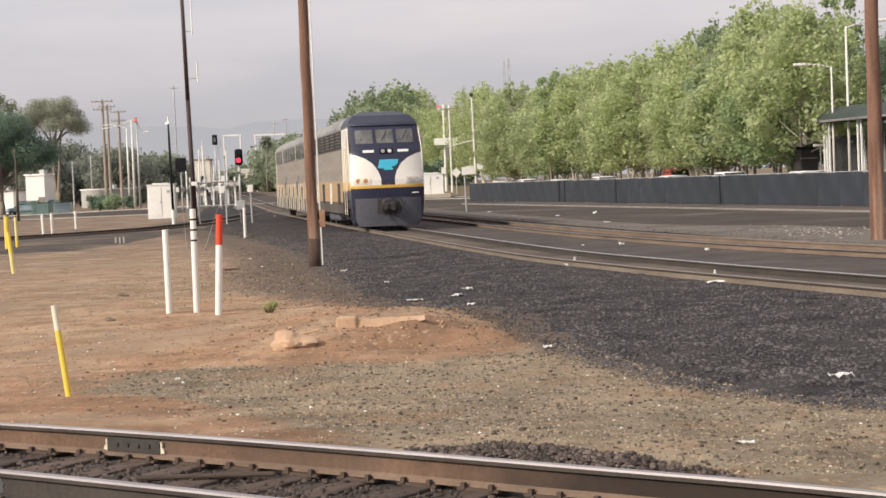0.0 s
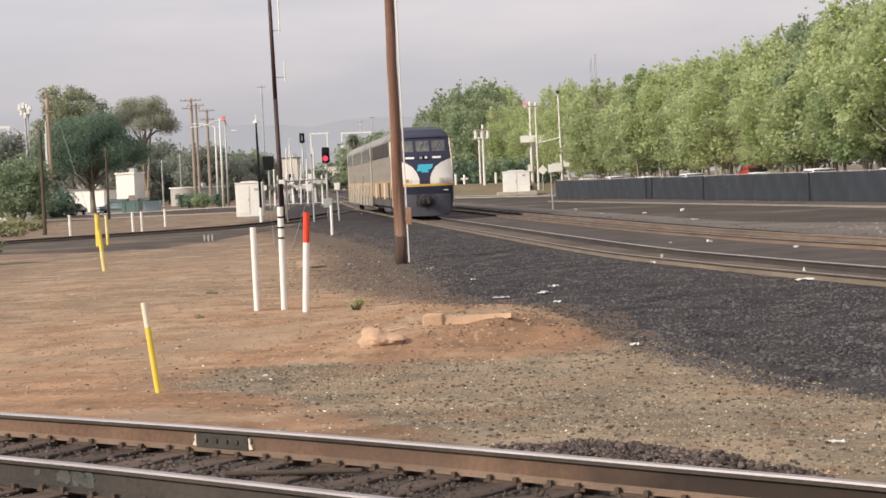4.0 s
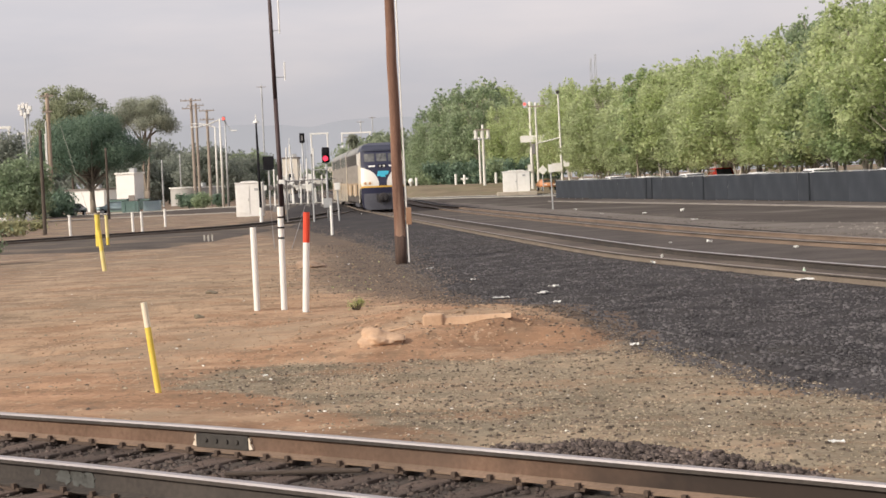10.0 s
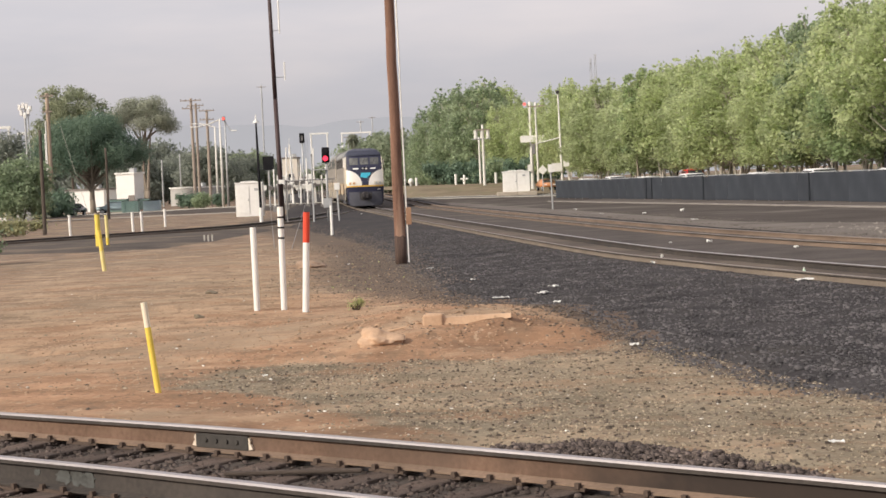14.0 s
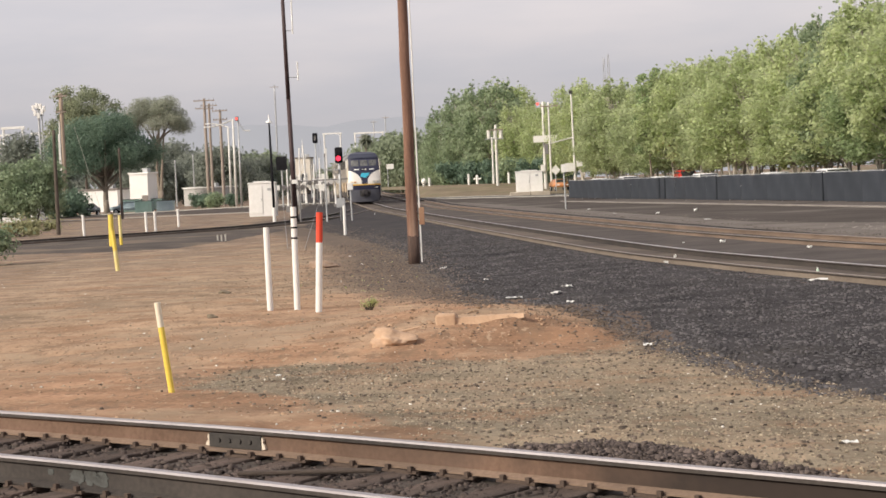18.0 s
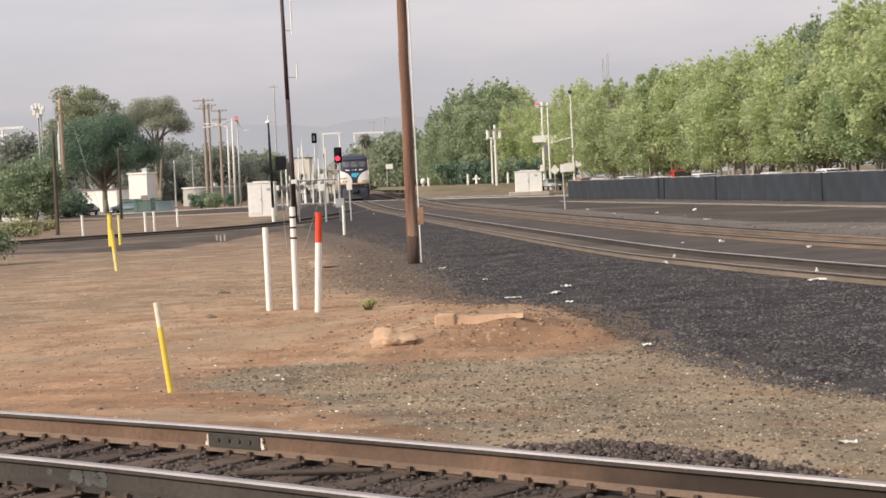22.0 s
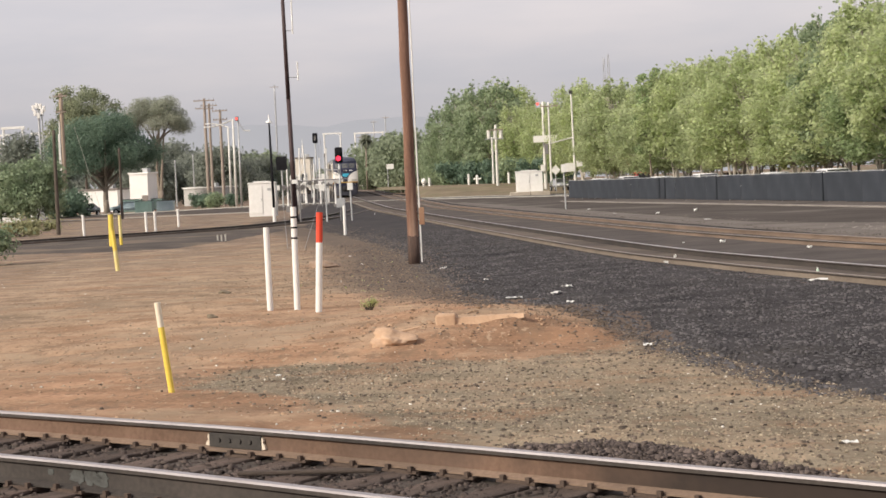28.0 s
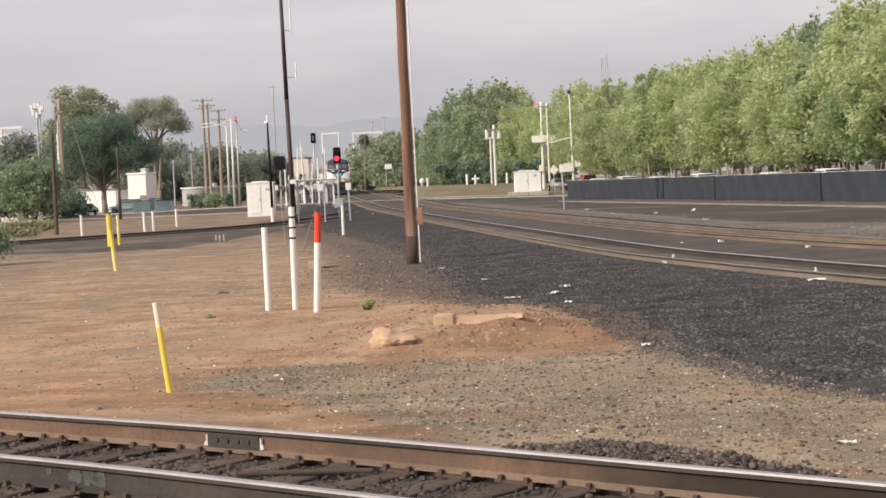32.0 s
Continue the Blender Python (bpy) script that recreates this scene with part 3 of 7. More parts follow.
def bed_z(x, y, a):
    c = main_x(y)
    shoulder = max(1.0, c - 1.6 - a)
    z = -0.07 + 0.09 * smoothstep(0.0, 0.8, x - a) + 0.13 * min(1.0, max(0.0, (x - a) / shoulder)) ** 0.8
    z += 0.035 * (noise.noise((x * 0.9, y * 0.5, 1)) + 0.9 * noise.noise((x * 2.7, y * 2.1, 5)))
    if x > c - 1.5:
        z = 0.165 + 0.008 * noise.noise((x * 2.7, y * 2.1, 5))
    if x > c + 7.0:
        z -= 0.12 * smoothstep(c + 7.0, c + 9.5, x)
    return z + rise(y) * smoothstep(a, a + 2.0, x) * (1 - smoothstep(c + 7.0, c + 8.6, x))


bed_ys = [-20 + 1.0 * i for i in range(33)] + [13 + 0.4 * i for i in range(100)] + [53 + 1.5 * i for i in range(60)] + [145, 150, 160, 175, 200, 230, 262, 320, 450, 700]
tagged(bed_mesh("track_bed", bed_ys, lambda y: interp(EDGE, y) - 0.3 + 0.2 * noise.noise((0, y * 0.8, 2)),
                      lambda y: main_x(y) + 8.6, bed_z, BALLAST, 40), "dark grey crushed-stone ballast bed under two tracks", "ballast", kind="structure")
yard_ys = [-30, 0, 20, 40, 60, 80, 100, 130, 160, 190, 197]
tagged(bed_mesh("yard_strip", yard_ys, lambda y: main_x(y) + 8.0, lambda y: fence_x(y) + 0.4,
                       lambda x, y, a: 0.06 + 0.02 * noise.noise((x * 0.3, y * 0.1, 9)), YARD, 10), "brown-grey gravel strip beside the screened fence", "gravel", kind="structure")
BAND = mat("pale_gravel", (0.115, 0.10, 0.09), (0.20, 0.178, 0.16), 0.95, scale=0.5, fine=12, bump=0.6, dirt=(0.075, 0.062, 0.055), dirt_at=0.64, spec=0.15)
tagged(bed_mesh("gravel_band", [-20 + 4 * k for k in range(46)], lambda y: main_x(y) + 6.8 + 0.3 * noise.noise((1, y * 0.15, 0)), lambda y: main_x(y) + interp([(-20, 14.5), (40, 13.4), (56, 12.1), (59, 10.6), (64, 9.5), (90, 9.7), (180, 9.7)], y) + 0.35 * noise.noise((5, y * 0.12, 0)),
                lambda x, y, a: max(0.105, bed_z(x, y, a - 10)) + 0.014, BAND, 10), "paler gravel band beside the second track", "gravel", kind="structure")
tagged(bed_mesh("middle_strip", [-10 + 3 * k for k in range(8)] + [14 + 1.5 * k for k in range(40)] + [75 + 5 * k for k in range(33)], lambda y: main_x(y) + 0.92, lambda y: main_x(y) + 4.0 + 0.4 * smoothstep(46, 36, y),
                lambda x, y, a: bed_z(x, y, a - 10) + 0.014, MIDWAY, 12), "brown-mauve ballast between two tracks", "ballast", kind="structure")
wye_line = dense(WYE, 1.5)


def ribbon(name, line, half, z_top, z_edge, material):
    rows = [offset(line, d) for d in (-half, -half * 0.6, 0, half * 0.6, half)]
    zs = (z_edge, z_top, z_top, z_top, z_edge)
    vs, fs = [], []
    for i in range(len(line)):
        for r, z in zip(rows, zs):
            vs.append((r[i].x, r[i].y, z + 0.02 * noise.noise((r[i].x, r[i].y, 4))))
    for i in range(len(line) - 1):
        for k in range(4):
            fs.append((i * 5 + k, i * 5 + k + 1, i * 5 + k + 6, i * 5 + k + 5))
    return new(name, raw(name, vs, fs, material, True))


vs, fs, n = [], [], 90
sides = []
for pts in (WYE_FAR, WYE_NEAR):
    smooth_line = dense(pts, 0.5)
    sides.append([smooth_line[int((len(smooth_line) - 1) * i / n)] for i in range(n + 1)])
for a, b in zip(*sides):
    for k in range(9):
        u = k / 8
        q = a.lerp(b, u)
        wob = 0.5 * noise.noise((q.x * 0.5, q.y * 0.5, 8)) if k == 8 else 0.0
        vs.append((q.x + wob, q.y + wob, (-0.08 if k in (0, 8) else 0.095 - 0.05 * max(0.0, u - 0.4)) + 0.025 * noise.noise((q.x, q.y, 4))))
for i in range(n):
    fs += [(i * 9 + k, i * 9 + k + 1, i * 9 + k + 10, i * 9 + k + 9) for k in range(8)]
tagged(new("ballast_shoulder", raw("ballast_shoulder", vs, fs, SIDE_BED, True)), "dark ballast bed under a curving side track", "ballast", kind="structure")


# ---------------------------------------------------------------- rails and ties
RAIL_PROFILE = [(-0.07, 0.0), (0.07, 0.0), (0.07, 0.012), (0.012, 0.03), (0.009, 0.125), (0.036, 0.135), (0.036, 0.158),
                (0.028, 0.17), (-0.028, 0.17), (-0.036, 0.158), (-0.036, 0.135), (-0.009, 0.125), (-0.012, 0.03), (-0.07, 0.012)]


def rail(name, line, top, parent, side_mat=RAIL_SIDE, top_mat=RAIL_TOP, foot_mat=None, edge_mat=None):
    vs, fs, mi = [], [], []
    n = len(RAIL_PROFILE)
    for i, p in enumerate(line):
        w = (line[min(i + 1, len(line) - 1)] - line[max(i - 1, 0)]).normalized()
        s = Vector((w.y, -w.x))
        for a, b in RAIL_PROFILE:
            vs.append((p.x + s.x * a, p.y + s.y * a, top - 0.17 + b + rise(p.y)))
    for i in range(len(line) - 1):
        for k in range(n):
            fs.append((i * n + k, i * n + (k + 1) % n, (i + 1) * n + (k + 1) % n, (i + 1) * n + k))
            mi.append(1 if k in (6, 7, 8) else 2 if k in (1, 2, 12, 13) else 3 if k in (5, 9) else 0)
    me = raw(name, vs, fs, side_mat)
    for m in (top_mat, foot_mat or side_mat, edge_mat or side_mat):
        me.materials.append(m)
    me.polygons.foreach_set("material_index", mi)
    ob = new(name, me)
    ob.parent = parent
    return ob


def tie_mesh(seed):
    """A split and weathered timber with a sagging, uneven top."""
    rnd = random.Random(seed)
    bm = B(((2.6, 0.22, 0.17), (0, 0, 0)), bevel=0.012)
    bmesh.ops.subdivide_edges(bm, edges=[e for e in bm.edges if e.calc_length() > 1], cuts=12)
    bmesh.ops.subdivide_edges(bm, edges=[e for e in bm.edges if 0.15 < e.calc_length() < 0.2005 and abs(e.verts[0].co.z - e.verts[1].co.z) < 0.01], cuts=3)
    for v in bm.verts:
        n = noise.noise((v.co.x * 2.5, v.co.y * 14, seed * 3.7))
        worn = 0.0 if abs(abs(v.co.x) - 0.75) < 0.2 else 1.0
        v.co += Vector((rnd.uniform(-0.02, 0.02), 0.018 * noise.noise((v.co.x * 3, 5, seed)), 0.016 * worn * (v.co.z > 0) * (n - 0.3)))
    return mesh_of("tie", bm, TIE_WARM)


def along(line, step):
    """Points and headings at even steps along a plan line."""
    out, left = [], 0.0
    for a, b in zip(line, line[1:]):
        d = (b - a).length
        while left < d:
            out.append((a.lerp(b, left / d), math.atan2(b.y - a.y, b.x - a.x)))
            left += step
        left -= d
    return out


TIE_WARM = mat("weathered_brown_timber", (0.052, 0.037, 0.031), (0.148, 0.108, 0.09), 0.95, scale=3, fine=50, bump=0.8, vary=0.3, squash=(0.4, 3, 3), dirt=(0.05, 0.04, 0.034), dirt_at=0.6)
PLATE_M = mat("rusty_tie_plate", (0.05, 0.036, 0.03), (0.12, 0.085, 0.066), 0.9, scale=4, fine=40, bump=0.2)
TIES = [tie_mesh(i) for i in range(4)]
PLATE = mesh_of("tie_plate", B(((0.19, 0.30, 0.018), (0, 0, 0.009)), ((0.03, 0.03, 0.035), (0.09, 0.1, 0.03)), ((0.03, 0.03, 0.035), (-0.09, -0.1, 0.03)),
                               ((0.03, 0.03, 0.035), (-0.09, 0.1, 0.03)), ((0.03, 0.03, 0.035), (0.09, -0.1, 0.03))), PLATE_M)

def darken_end(m, x0, x1, tint):
    """Darken the web of a rail towards one end, broken up by noise."""
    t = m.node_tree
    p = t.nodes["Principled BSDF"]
    web_tone = p.inputs["Base Color"].links[0].from_socket
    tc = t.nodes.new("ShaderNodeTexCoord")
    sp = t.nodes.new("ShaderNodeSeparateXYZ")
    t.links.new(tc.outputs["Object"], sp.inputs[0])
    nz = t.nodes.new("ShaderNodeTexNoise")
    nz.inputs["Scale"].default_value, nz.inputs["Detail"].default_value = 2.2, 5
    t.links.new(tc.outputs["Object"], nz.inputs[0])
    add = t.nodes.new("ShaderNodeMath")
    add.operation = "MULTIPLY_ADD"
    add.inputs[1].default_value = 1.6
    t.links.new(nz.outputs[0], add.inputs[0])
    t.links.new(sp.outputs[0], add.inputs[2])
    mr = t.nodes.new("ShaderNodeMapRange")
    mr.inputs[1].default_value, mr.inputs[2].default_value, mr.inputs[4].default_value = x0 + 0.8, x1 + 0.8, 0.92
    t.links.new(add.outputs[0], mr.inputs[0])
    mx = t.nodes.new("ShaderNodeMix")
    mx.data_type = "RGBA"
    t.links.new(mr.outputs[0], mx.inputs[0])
    t.links.new(web_tone, mx.inputs[6])
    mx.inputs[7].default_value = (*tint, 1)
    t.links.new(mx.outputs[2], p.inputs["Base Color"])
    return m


RAIL_WEB = darken_end(mat("rusty_rail_darker_end", (0.112, 0.07, 0.05), (0.20, 0.129, 0.094), 0.9, 0.0, scale=1.5, fine=30, bump=0.2, dirt=(0.105, 0.075, 0.06), dirt_at=0.60, spec=0.2),
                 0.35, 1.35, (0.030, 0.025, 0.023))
near_2 = dense(NEAR_2, 0.25)
near_1 = offset(near_2, 1.507)
near_c = offset(near_2, 0.7535)
track = thing("near_track", (0, 0, 0), "rusty jointed railway track on old timber ties", "railway track", kind="structure")
# first rail: head sides are darker than the web below them
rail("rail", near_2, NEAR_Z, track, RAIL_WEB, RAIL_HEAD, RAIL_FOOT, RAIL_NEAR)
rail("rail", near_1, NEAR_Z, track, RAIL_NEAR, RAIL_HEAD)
rnd = random.Random(5)
for i, (p, a) in enumerate(along(near_c, 0.47)):
    o = new("tie", TIES[i % 4])
    o.parent = track
    o.matrix_basis = pose(p.x, p.y, NEAR_Z - 0.17 - 0.018 - 0.085, 0, rnd.uniform(-0.6, 0.6), math.degrees(a) + 90 + rnd.uniform(-3, 3))
    for s in (-0.7535, 0.7535):
        k = new("tie_plate", PLATE)
        k.parent = o
        k.matrix_basis = pose(s, 0, 0.085, 0, 0, 0)
tagged(ribbon("near_ballast", near_c, 1.9, NEAR_Z - 0.215, 0.05, SIDE_BED), "dark stone ballast between the rusty rails", "ballast", kind="structure")

for k, shift in enumerate((0.0, 5.0)):
    line = offset(MAIN_LINE, shift)
    if k:
        for p in line:
            p.x += interp([(-20, 1.6), (0, 1.2), (30, 0.62), (38, 0.33), (45, -0.1), (52, -0.42), (60, -0.5), (90, -0.48), (130, -0.3), (180, 0.0), (300, 0.0)], p.y)
    t = thing("main_track", (0, 0, 0), "pair of worn steel rails on timber ties sunk in ballast", "railway track", "main tracks", "structure")
    # first track: left rail's head sides and right rail's sides are set darker
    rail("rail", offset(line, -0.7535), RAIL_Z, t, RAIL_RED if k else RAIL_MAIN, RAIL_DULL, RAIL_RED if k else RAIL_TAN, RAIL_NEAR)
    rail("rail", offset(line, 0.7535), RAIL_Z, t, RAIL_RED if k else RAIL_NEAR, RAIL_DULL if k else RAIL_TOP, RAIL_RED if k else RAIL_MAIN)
    bed_line = [p for p in line if -20 < p.y < 262]
    vs, fs, cols = [], [], (-0.66, -0.45, -0.2, 0.0, 0.2, 0.45, 0.66)
    for p, q in zip(bed_line, offset(bed_line, 1.0)):
        for c in cols:
            x, y = p.x + (q.x - p.x) * c, p.y + (q.y - p.y) * c
            vs.append((x, y, 0.186 + 0.014 * noise.noise((x * 2.0, y * 1.4, 6)) - 0.02 * abs(c) + rise(y)))
    for i in range(len(bed_line) - 1):
        fs += [(i * 7 + c, i * 7 + c + 1, i * 7 + c + 8, i * 7 + c + 7) for c in range(6)]
    o = new("track_fill", raw("track_fill", vs, fs, TRACK_DUST, True))
    o.parent = t
    tagged(o, "brown dust and fine stone between the rails")
    vs, fs = [], []
    for p, a in along(line[10:], 0.55):
        if p.y > 260:
            break
        c, s = math.cos(a), math.sin(a)
        b = len(vs)
        for z in (0.0, 0.164):
            for u, w in ((-0.11, -1.3), (0.11, -1.3), (0.11, 1.3), (-0.11, 1.3)):
                vs.append((p.x + c * u - s * w, p.y + s * u + c * w, z + rise(p.y)))
        fs += [(b + 4, b + 5, b + 6, b + 7), (b, b + 1, b + 5, b + 4), (b + 1, b + 2, b + 6, b + 5), (b + 2, b + 3, b + 7, b + 6), (b + 3, b, b + 4, b + 7)]
    o = new("tie_row", raw("tie_row", vs, fs, TIE))
    o.parent = t
    tagged(o, kind="stuff")
side = thing("side_track", (0, 0, 0), "curving side track with dark rails", "railway track", kind="structure")
rail("rail", offset(wye_line, -0.7535), 0.25, side, RAIL_NEAR, RAIL_DULL)
rail("rail", offset(wye_line, 0.7535), 0.20, side, RAIL_MAIN, RAIL_DULL)


# ---------------------------------------------------------------- trees
def leaf_cloud(name, centres, radii, count, size, material, seed, squash=0.85):
    """Small folded leaf sprays, thick near the surface of each clump."""
    r = np.random.RandomState(seed)
    cs, rs = np.array(centres), np.array(radii)
    w = rs ** 2 / np.sum(rs ** 2)
    pick = r.choice(len(cs), count, p=w)
    d = r.normal(size=(count, 3))
    d /= np.linalg.norm(d, axis=1)[:, None]
    rad = rs[pick] * (0.35 + 0.95 * r.rand(count) ** 0.9)
    pos = cs[pick] + d * rad[:, None] * np.array((1, 1, squash))
    other = r.choice(len(cs), count, p=w)
    loose = (r.rand(count) < 0.18)[:, None]
    pos = np.where(loose, pos * 0.6 + cs[other] * 0.4 + r.normal(size=(count, 3)) * 0.35, pos)
    nrm = d + r.normal(size=(count, 3)) * 0.55
    nrm /= np.linalg.norm(nrm, axis=1)[:, None]
    up = np.cross(nrm, r.normal(size=(count, 3)))
    up /= np.linalg.norm(up, axis=1)[:, None]
    si = np.cross(nrm, up)
    s = size * (0.45 + 1.0 * r.rand(count))[:, None]
    v = np.stack([pos + up * s, pos + si * s * 0.55 + nrm * s * 0.15, pos - up * s * 0.8, pos - si * s * 0.55 + nrm * s * 0.15], 1).reshape(-1, 3)
    idx = np.arange(count * 4).reshape(-1, 4)
    me = bpy.data.meshes.new(name)
    me.vertices.add(count * 4)
    me.vertices.foreach_set("co", v.ravel())
    me.loops.add(count * 4)
    me.loops.foreach_set("vertex_index", idx.ravel())
    me.polygons.add(count)
    me.polygons.foreach_set("loop_start", idx[:, 0])
    me.polygons.foreach_set("loop_total", np.full(count, 4))
    me.materials.append(material)
    me.update(calc_edges=True)
    me.validate()
    return me


def tree(at, height, width, material, bark, leaves, leaf, seed, trunk_h=0.25, trunk_r=0.16, clumps=26, shape="oval", label="", stems=1, rz=0.0, limb_from=0.8, limb_r=0.38, flat=0.85):
    r = random.Random(seed)
    root = thing("tree", at, label, "tree", rz=rz)
    bm = bmesh.new()
    base = trunk_h * height
    cs, rs = [], []
    for i in range(clumps):
        u = (i + 0.5) / clumps
        z = base + (height - base) * (0.06 + 0.86 * u)
        if shape == "oval":
            wd = width / 2 * math.sin(math.pi * (0.16 + 0.76 * u)) ** 0.42
        elif shape == "flat":
            z = base + (height - base) * (0.02 + 0.88 * u)
            wd = width / 2 * math.sqrt(max(0.05, 1 - (u * 0.93) ** 2))
        elif shape == "dome":
            wd = width / 2 * math.sqrt(max(0.05, 1 - (u * 0.95) ** 2.2))
        else:
            wd = width / 2 * (0.35 + 0.65 * u)
        if shape == "umbrella":
            z = height * (0.70 + 0.26 * u)
            wd = width / 2 * math.sqrt(max(0.1, 1 - (u * 0.9) ** 2))
        a = i * 2.4 + r.uniform(-0.5, 0.5)
        q = math.sqrt(r.uniform(0.12, 1.0)) * wd
        cr = width * r.uniform(0.11, 0.19) * math.sqrt(40 / max(40, clumps)) * (1.0 if shape != "oval" or u < 0.75 else 0.75)
        if shape == "umbrella":
            q = math.sqrt(r.uniform(0.3, 1.0)) * wd
            cr = width * r.uniform(0.13, 0.19)
        cs.append((q * math.cos(a), q * math.sin(a), z + r.uniform(-0.3, 0.3)))
        rs.append(cr)
    if shape == "oval" and clumps > 60:
        for i in range(9):
            a, q = r.uniform(0, 6.28), r.uniform(0.0, 0.42) * width
            long = r.randint(3, 6)
            for k in range(long):
                cs.append((q * math.cos(a) + r.uniform(-0.12, 0.12) * (1 + k), q * math.sin(a), height * (0.88 + 0.03 * k) + r.uniform(-0.15, 0.15)))
                rs.append(width * (0.048 - 0.006 * k))
    for s in range(stems):
        a = s * 2.4
        lean = Vector((math.cos(a), math.sin(a), 0)) * (0.25 * (stems > 1))
        p0, rad = Vector((lean.x * 0.5, lean.y * 0.5, -0.1)), trunk_r
        steps = 5
        for k in range(steps):
            p1 = Vector((lean.x * (1 + k * 0.9) + r.uniform(-0.1, 0.1), lean.y * (1 + k * 0.9) + r.uniform(-0.1, 0.1), (k + 1) / steps * (base + (height - base) * 0.55)))
            add_tube(bm, p0, p1, rad, rad * 0.78, 9, caps=k == 0)
            p0, rad = p1, rad * 0.78
    for c in cs[::2]:
        start = Vector((0, 0, min(c[2] - 0.3, base * r.uniform(limb_from, limb_from + 0.4) + 0.35 * (c[2] - base) * (limb_from > 0.7))))
        mid = start.lerp(Vector(c), 0.5) + Vector((0, 0, 0.15 * width * r.uniform(-0.3, 0.5)))
        add_tube(bm, start, mid, trunk_r * limb_r, trunk_r * limb_r * 0.65, 6, caps=False)
        add_tube(bm, mid, c, trunk_r * 0.25, trunk_r * 0.08, 6, caps=False)
    part("trunk", bm, bark, root, smooth=True)
    o = new("crown", leaf_cloud("crown", cs, rs, leaves, leaf, material, seed, flat))
    o.parent = root
    return root


LBL = "tall leafy street tree with light green foliage behind the fence"
protos = [
    tree((23, 150, 0), 13.0, 8.5, LEAF_R, BARK_P, 15500, 0.168, 11, 0.24, 0.14, 95, "oval", LBL, 3),
    tree((22, 158, 0), 12.4, 9.0, LEAF_R, BARK_P, 15500, 0.168, 12, 0.24, 0.14, 95, "oval", LBL, 2),
    tree((21, 166, 0), 12.8, 8.0, LEAF_R2, BARK_P, 15500, 0.168, 13, 0.18, 0.16, 95, "oval", LBL, 1),
    tree((21, 172, 0), 11.8, 9.0, LEAF_R, BARK_P, 15500, 0.168, 14, 0.24, 0.14, 95, "oval", LBL, 3),
]
for p in protos:
    tagged(p, group="trees behind the fence")
TINTED = {}


def retint(root, material):
    """Give a copied tree a crown of the same build in another green."""
    for c in root.children:
        if c.name.startswith("crown"):
            key = (c.data.name, material.name)
            if key not in TINTED:
                me = c.data.copy()
                me.materials[0] = material
                TINTED[key] = me
            c.data = TINTED[key]


rnd = random.Random(77)
k = 0
for row, (gap, back) in enumerate(((4.9, 5.0), (8.0, 11.0))):
    y = 62.0 + row * 3
    while y < 208:
        src = protos[(k * 7 + row) % 4]
        s = rnd.uniform(0.9, 1.12)
        if row == 0 and y < 104:
            y = 104
        o = copy_thing(src, pose(trees_x(y) + back + rnd.uniform(-1.2, 1.2), y, 0, 0, 0, rnd.uniform(0, 360)))
        if k % 3 and (y < 122 or y > 172):
            retint(o, LEAF_RD if y < 122 else LEAF_RO)
        elif src is protos[2]:
            retint(o, LEAF_RO)
        if y < 120:
            s *= 0.94
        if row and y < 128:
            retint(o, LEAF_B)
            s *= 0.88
        o.scale = (s, s, s * rnd.uniform(0.90, 1.08) * (0.92 if row else 0.86))
        y += gap * rnd.uniform(0.75, 1.25)
        k += 1
for p in protos:
    y = {0: 112, 1: 126, 2: 118, 3: 140}[protos.index(p)]
    p.matrix_basis = pose(trees_x(y) + 5.5, y, 0)

spire = tree((29.6, 135.0, 0), 13.9, 3.0, LEAF_RD, BARK, 5200, 0.16, 51, 0.3, 0.14, 40, "oval", "slender dark green tree standing out over the street trees", 1)
for x, y, h in ((28.4, 150.0, 0.95), (27.2, 152.0, 0.93), (19.1, 163.0, 0.90), (32.5, 122.0, 1.02), (34.0, 116.0, 1.06)):
    copy_thing(spire, pose(x, y, 0, 0, 0, x * 40)).scale = (1.0, 1.0, h)

# ---------------------------------------------------------------- screened fence
fence = thing("screened_fence", (0, 0, 0), "long chain-link fence hung with black privacy mesh", "fence")
rnd = random.Random(3)
fa, fb = Vector((31.64, 28.5)), Vector((10.92, 160.5))
flen = (fb - fa).length
fdir = (fb - fa) / flen
heading = math.degrees(math.atan2(fdir.y, fdir.x))
npan = 53
plen = flen / npan
nx, nz = 2, 2
vs = [(plen * i / nx, 0.007 * math.sin(3.1 * i / nx * math.pi), 0.03 + 1.60 * j / nz) for j in range(nz + 1) for i in range(nx + 1)]
fs = [(j * (nx + 1) + i, j * (nx + 1) + i + 1, (j + 1) * (nx + 1) + i + 1, (j + 1) * (nx + 1) + i) for j in range(nz) for i in range(nx)]
panel_me = raw("mesh_panel", [(a, b - 0.006, c) for a, b, c in vs] + [(a, b + 0.006, c) for a, b, c in vs],
               fs + [tuple(q + len(vs) for q in reversed(f)) for f in fs], SCREEN)
post_me = mesh_of("post", T(((0, 0, -0.1), (0, 0, 1.72), 0.03), n=8), GALV)
for i in range(npan + 1):
    p = fa + fdir * plen * i
    o = new("post", post_me)
    o.parent = fence
    o.matrix_basis = pose(p.x + 0.06, p.y, 0.05)
    if i < npan:
        o = new("mesh_panel", panel_me)
        o.parent = fence
        o.matrix_basis = pose(p.x, p.y, 0.06 + rnd.uniform(-0.03, 0.03), 0, 0, heading + rnd.uniform(-0.4, 0.4))
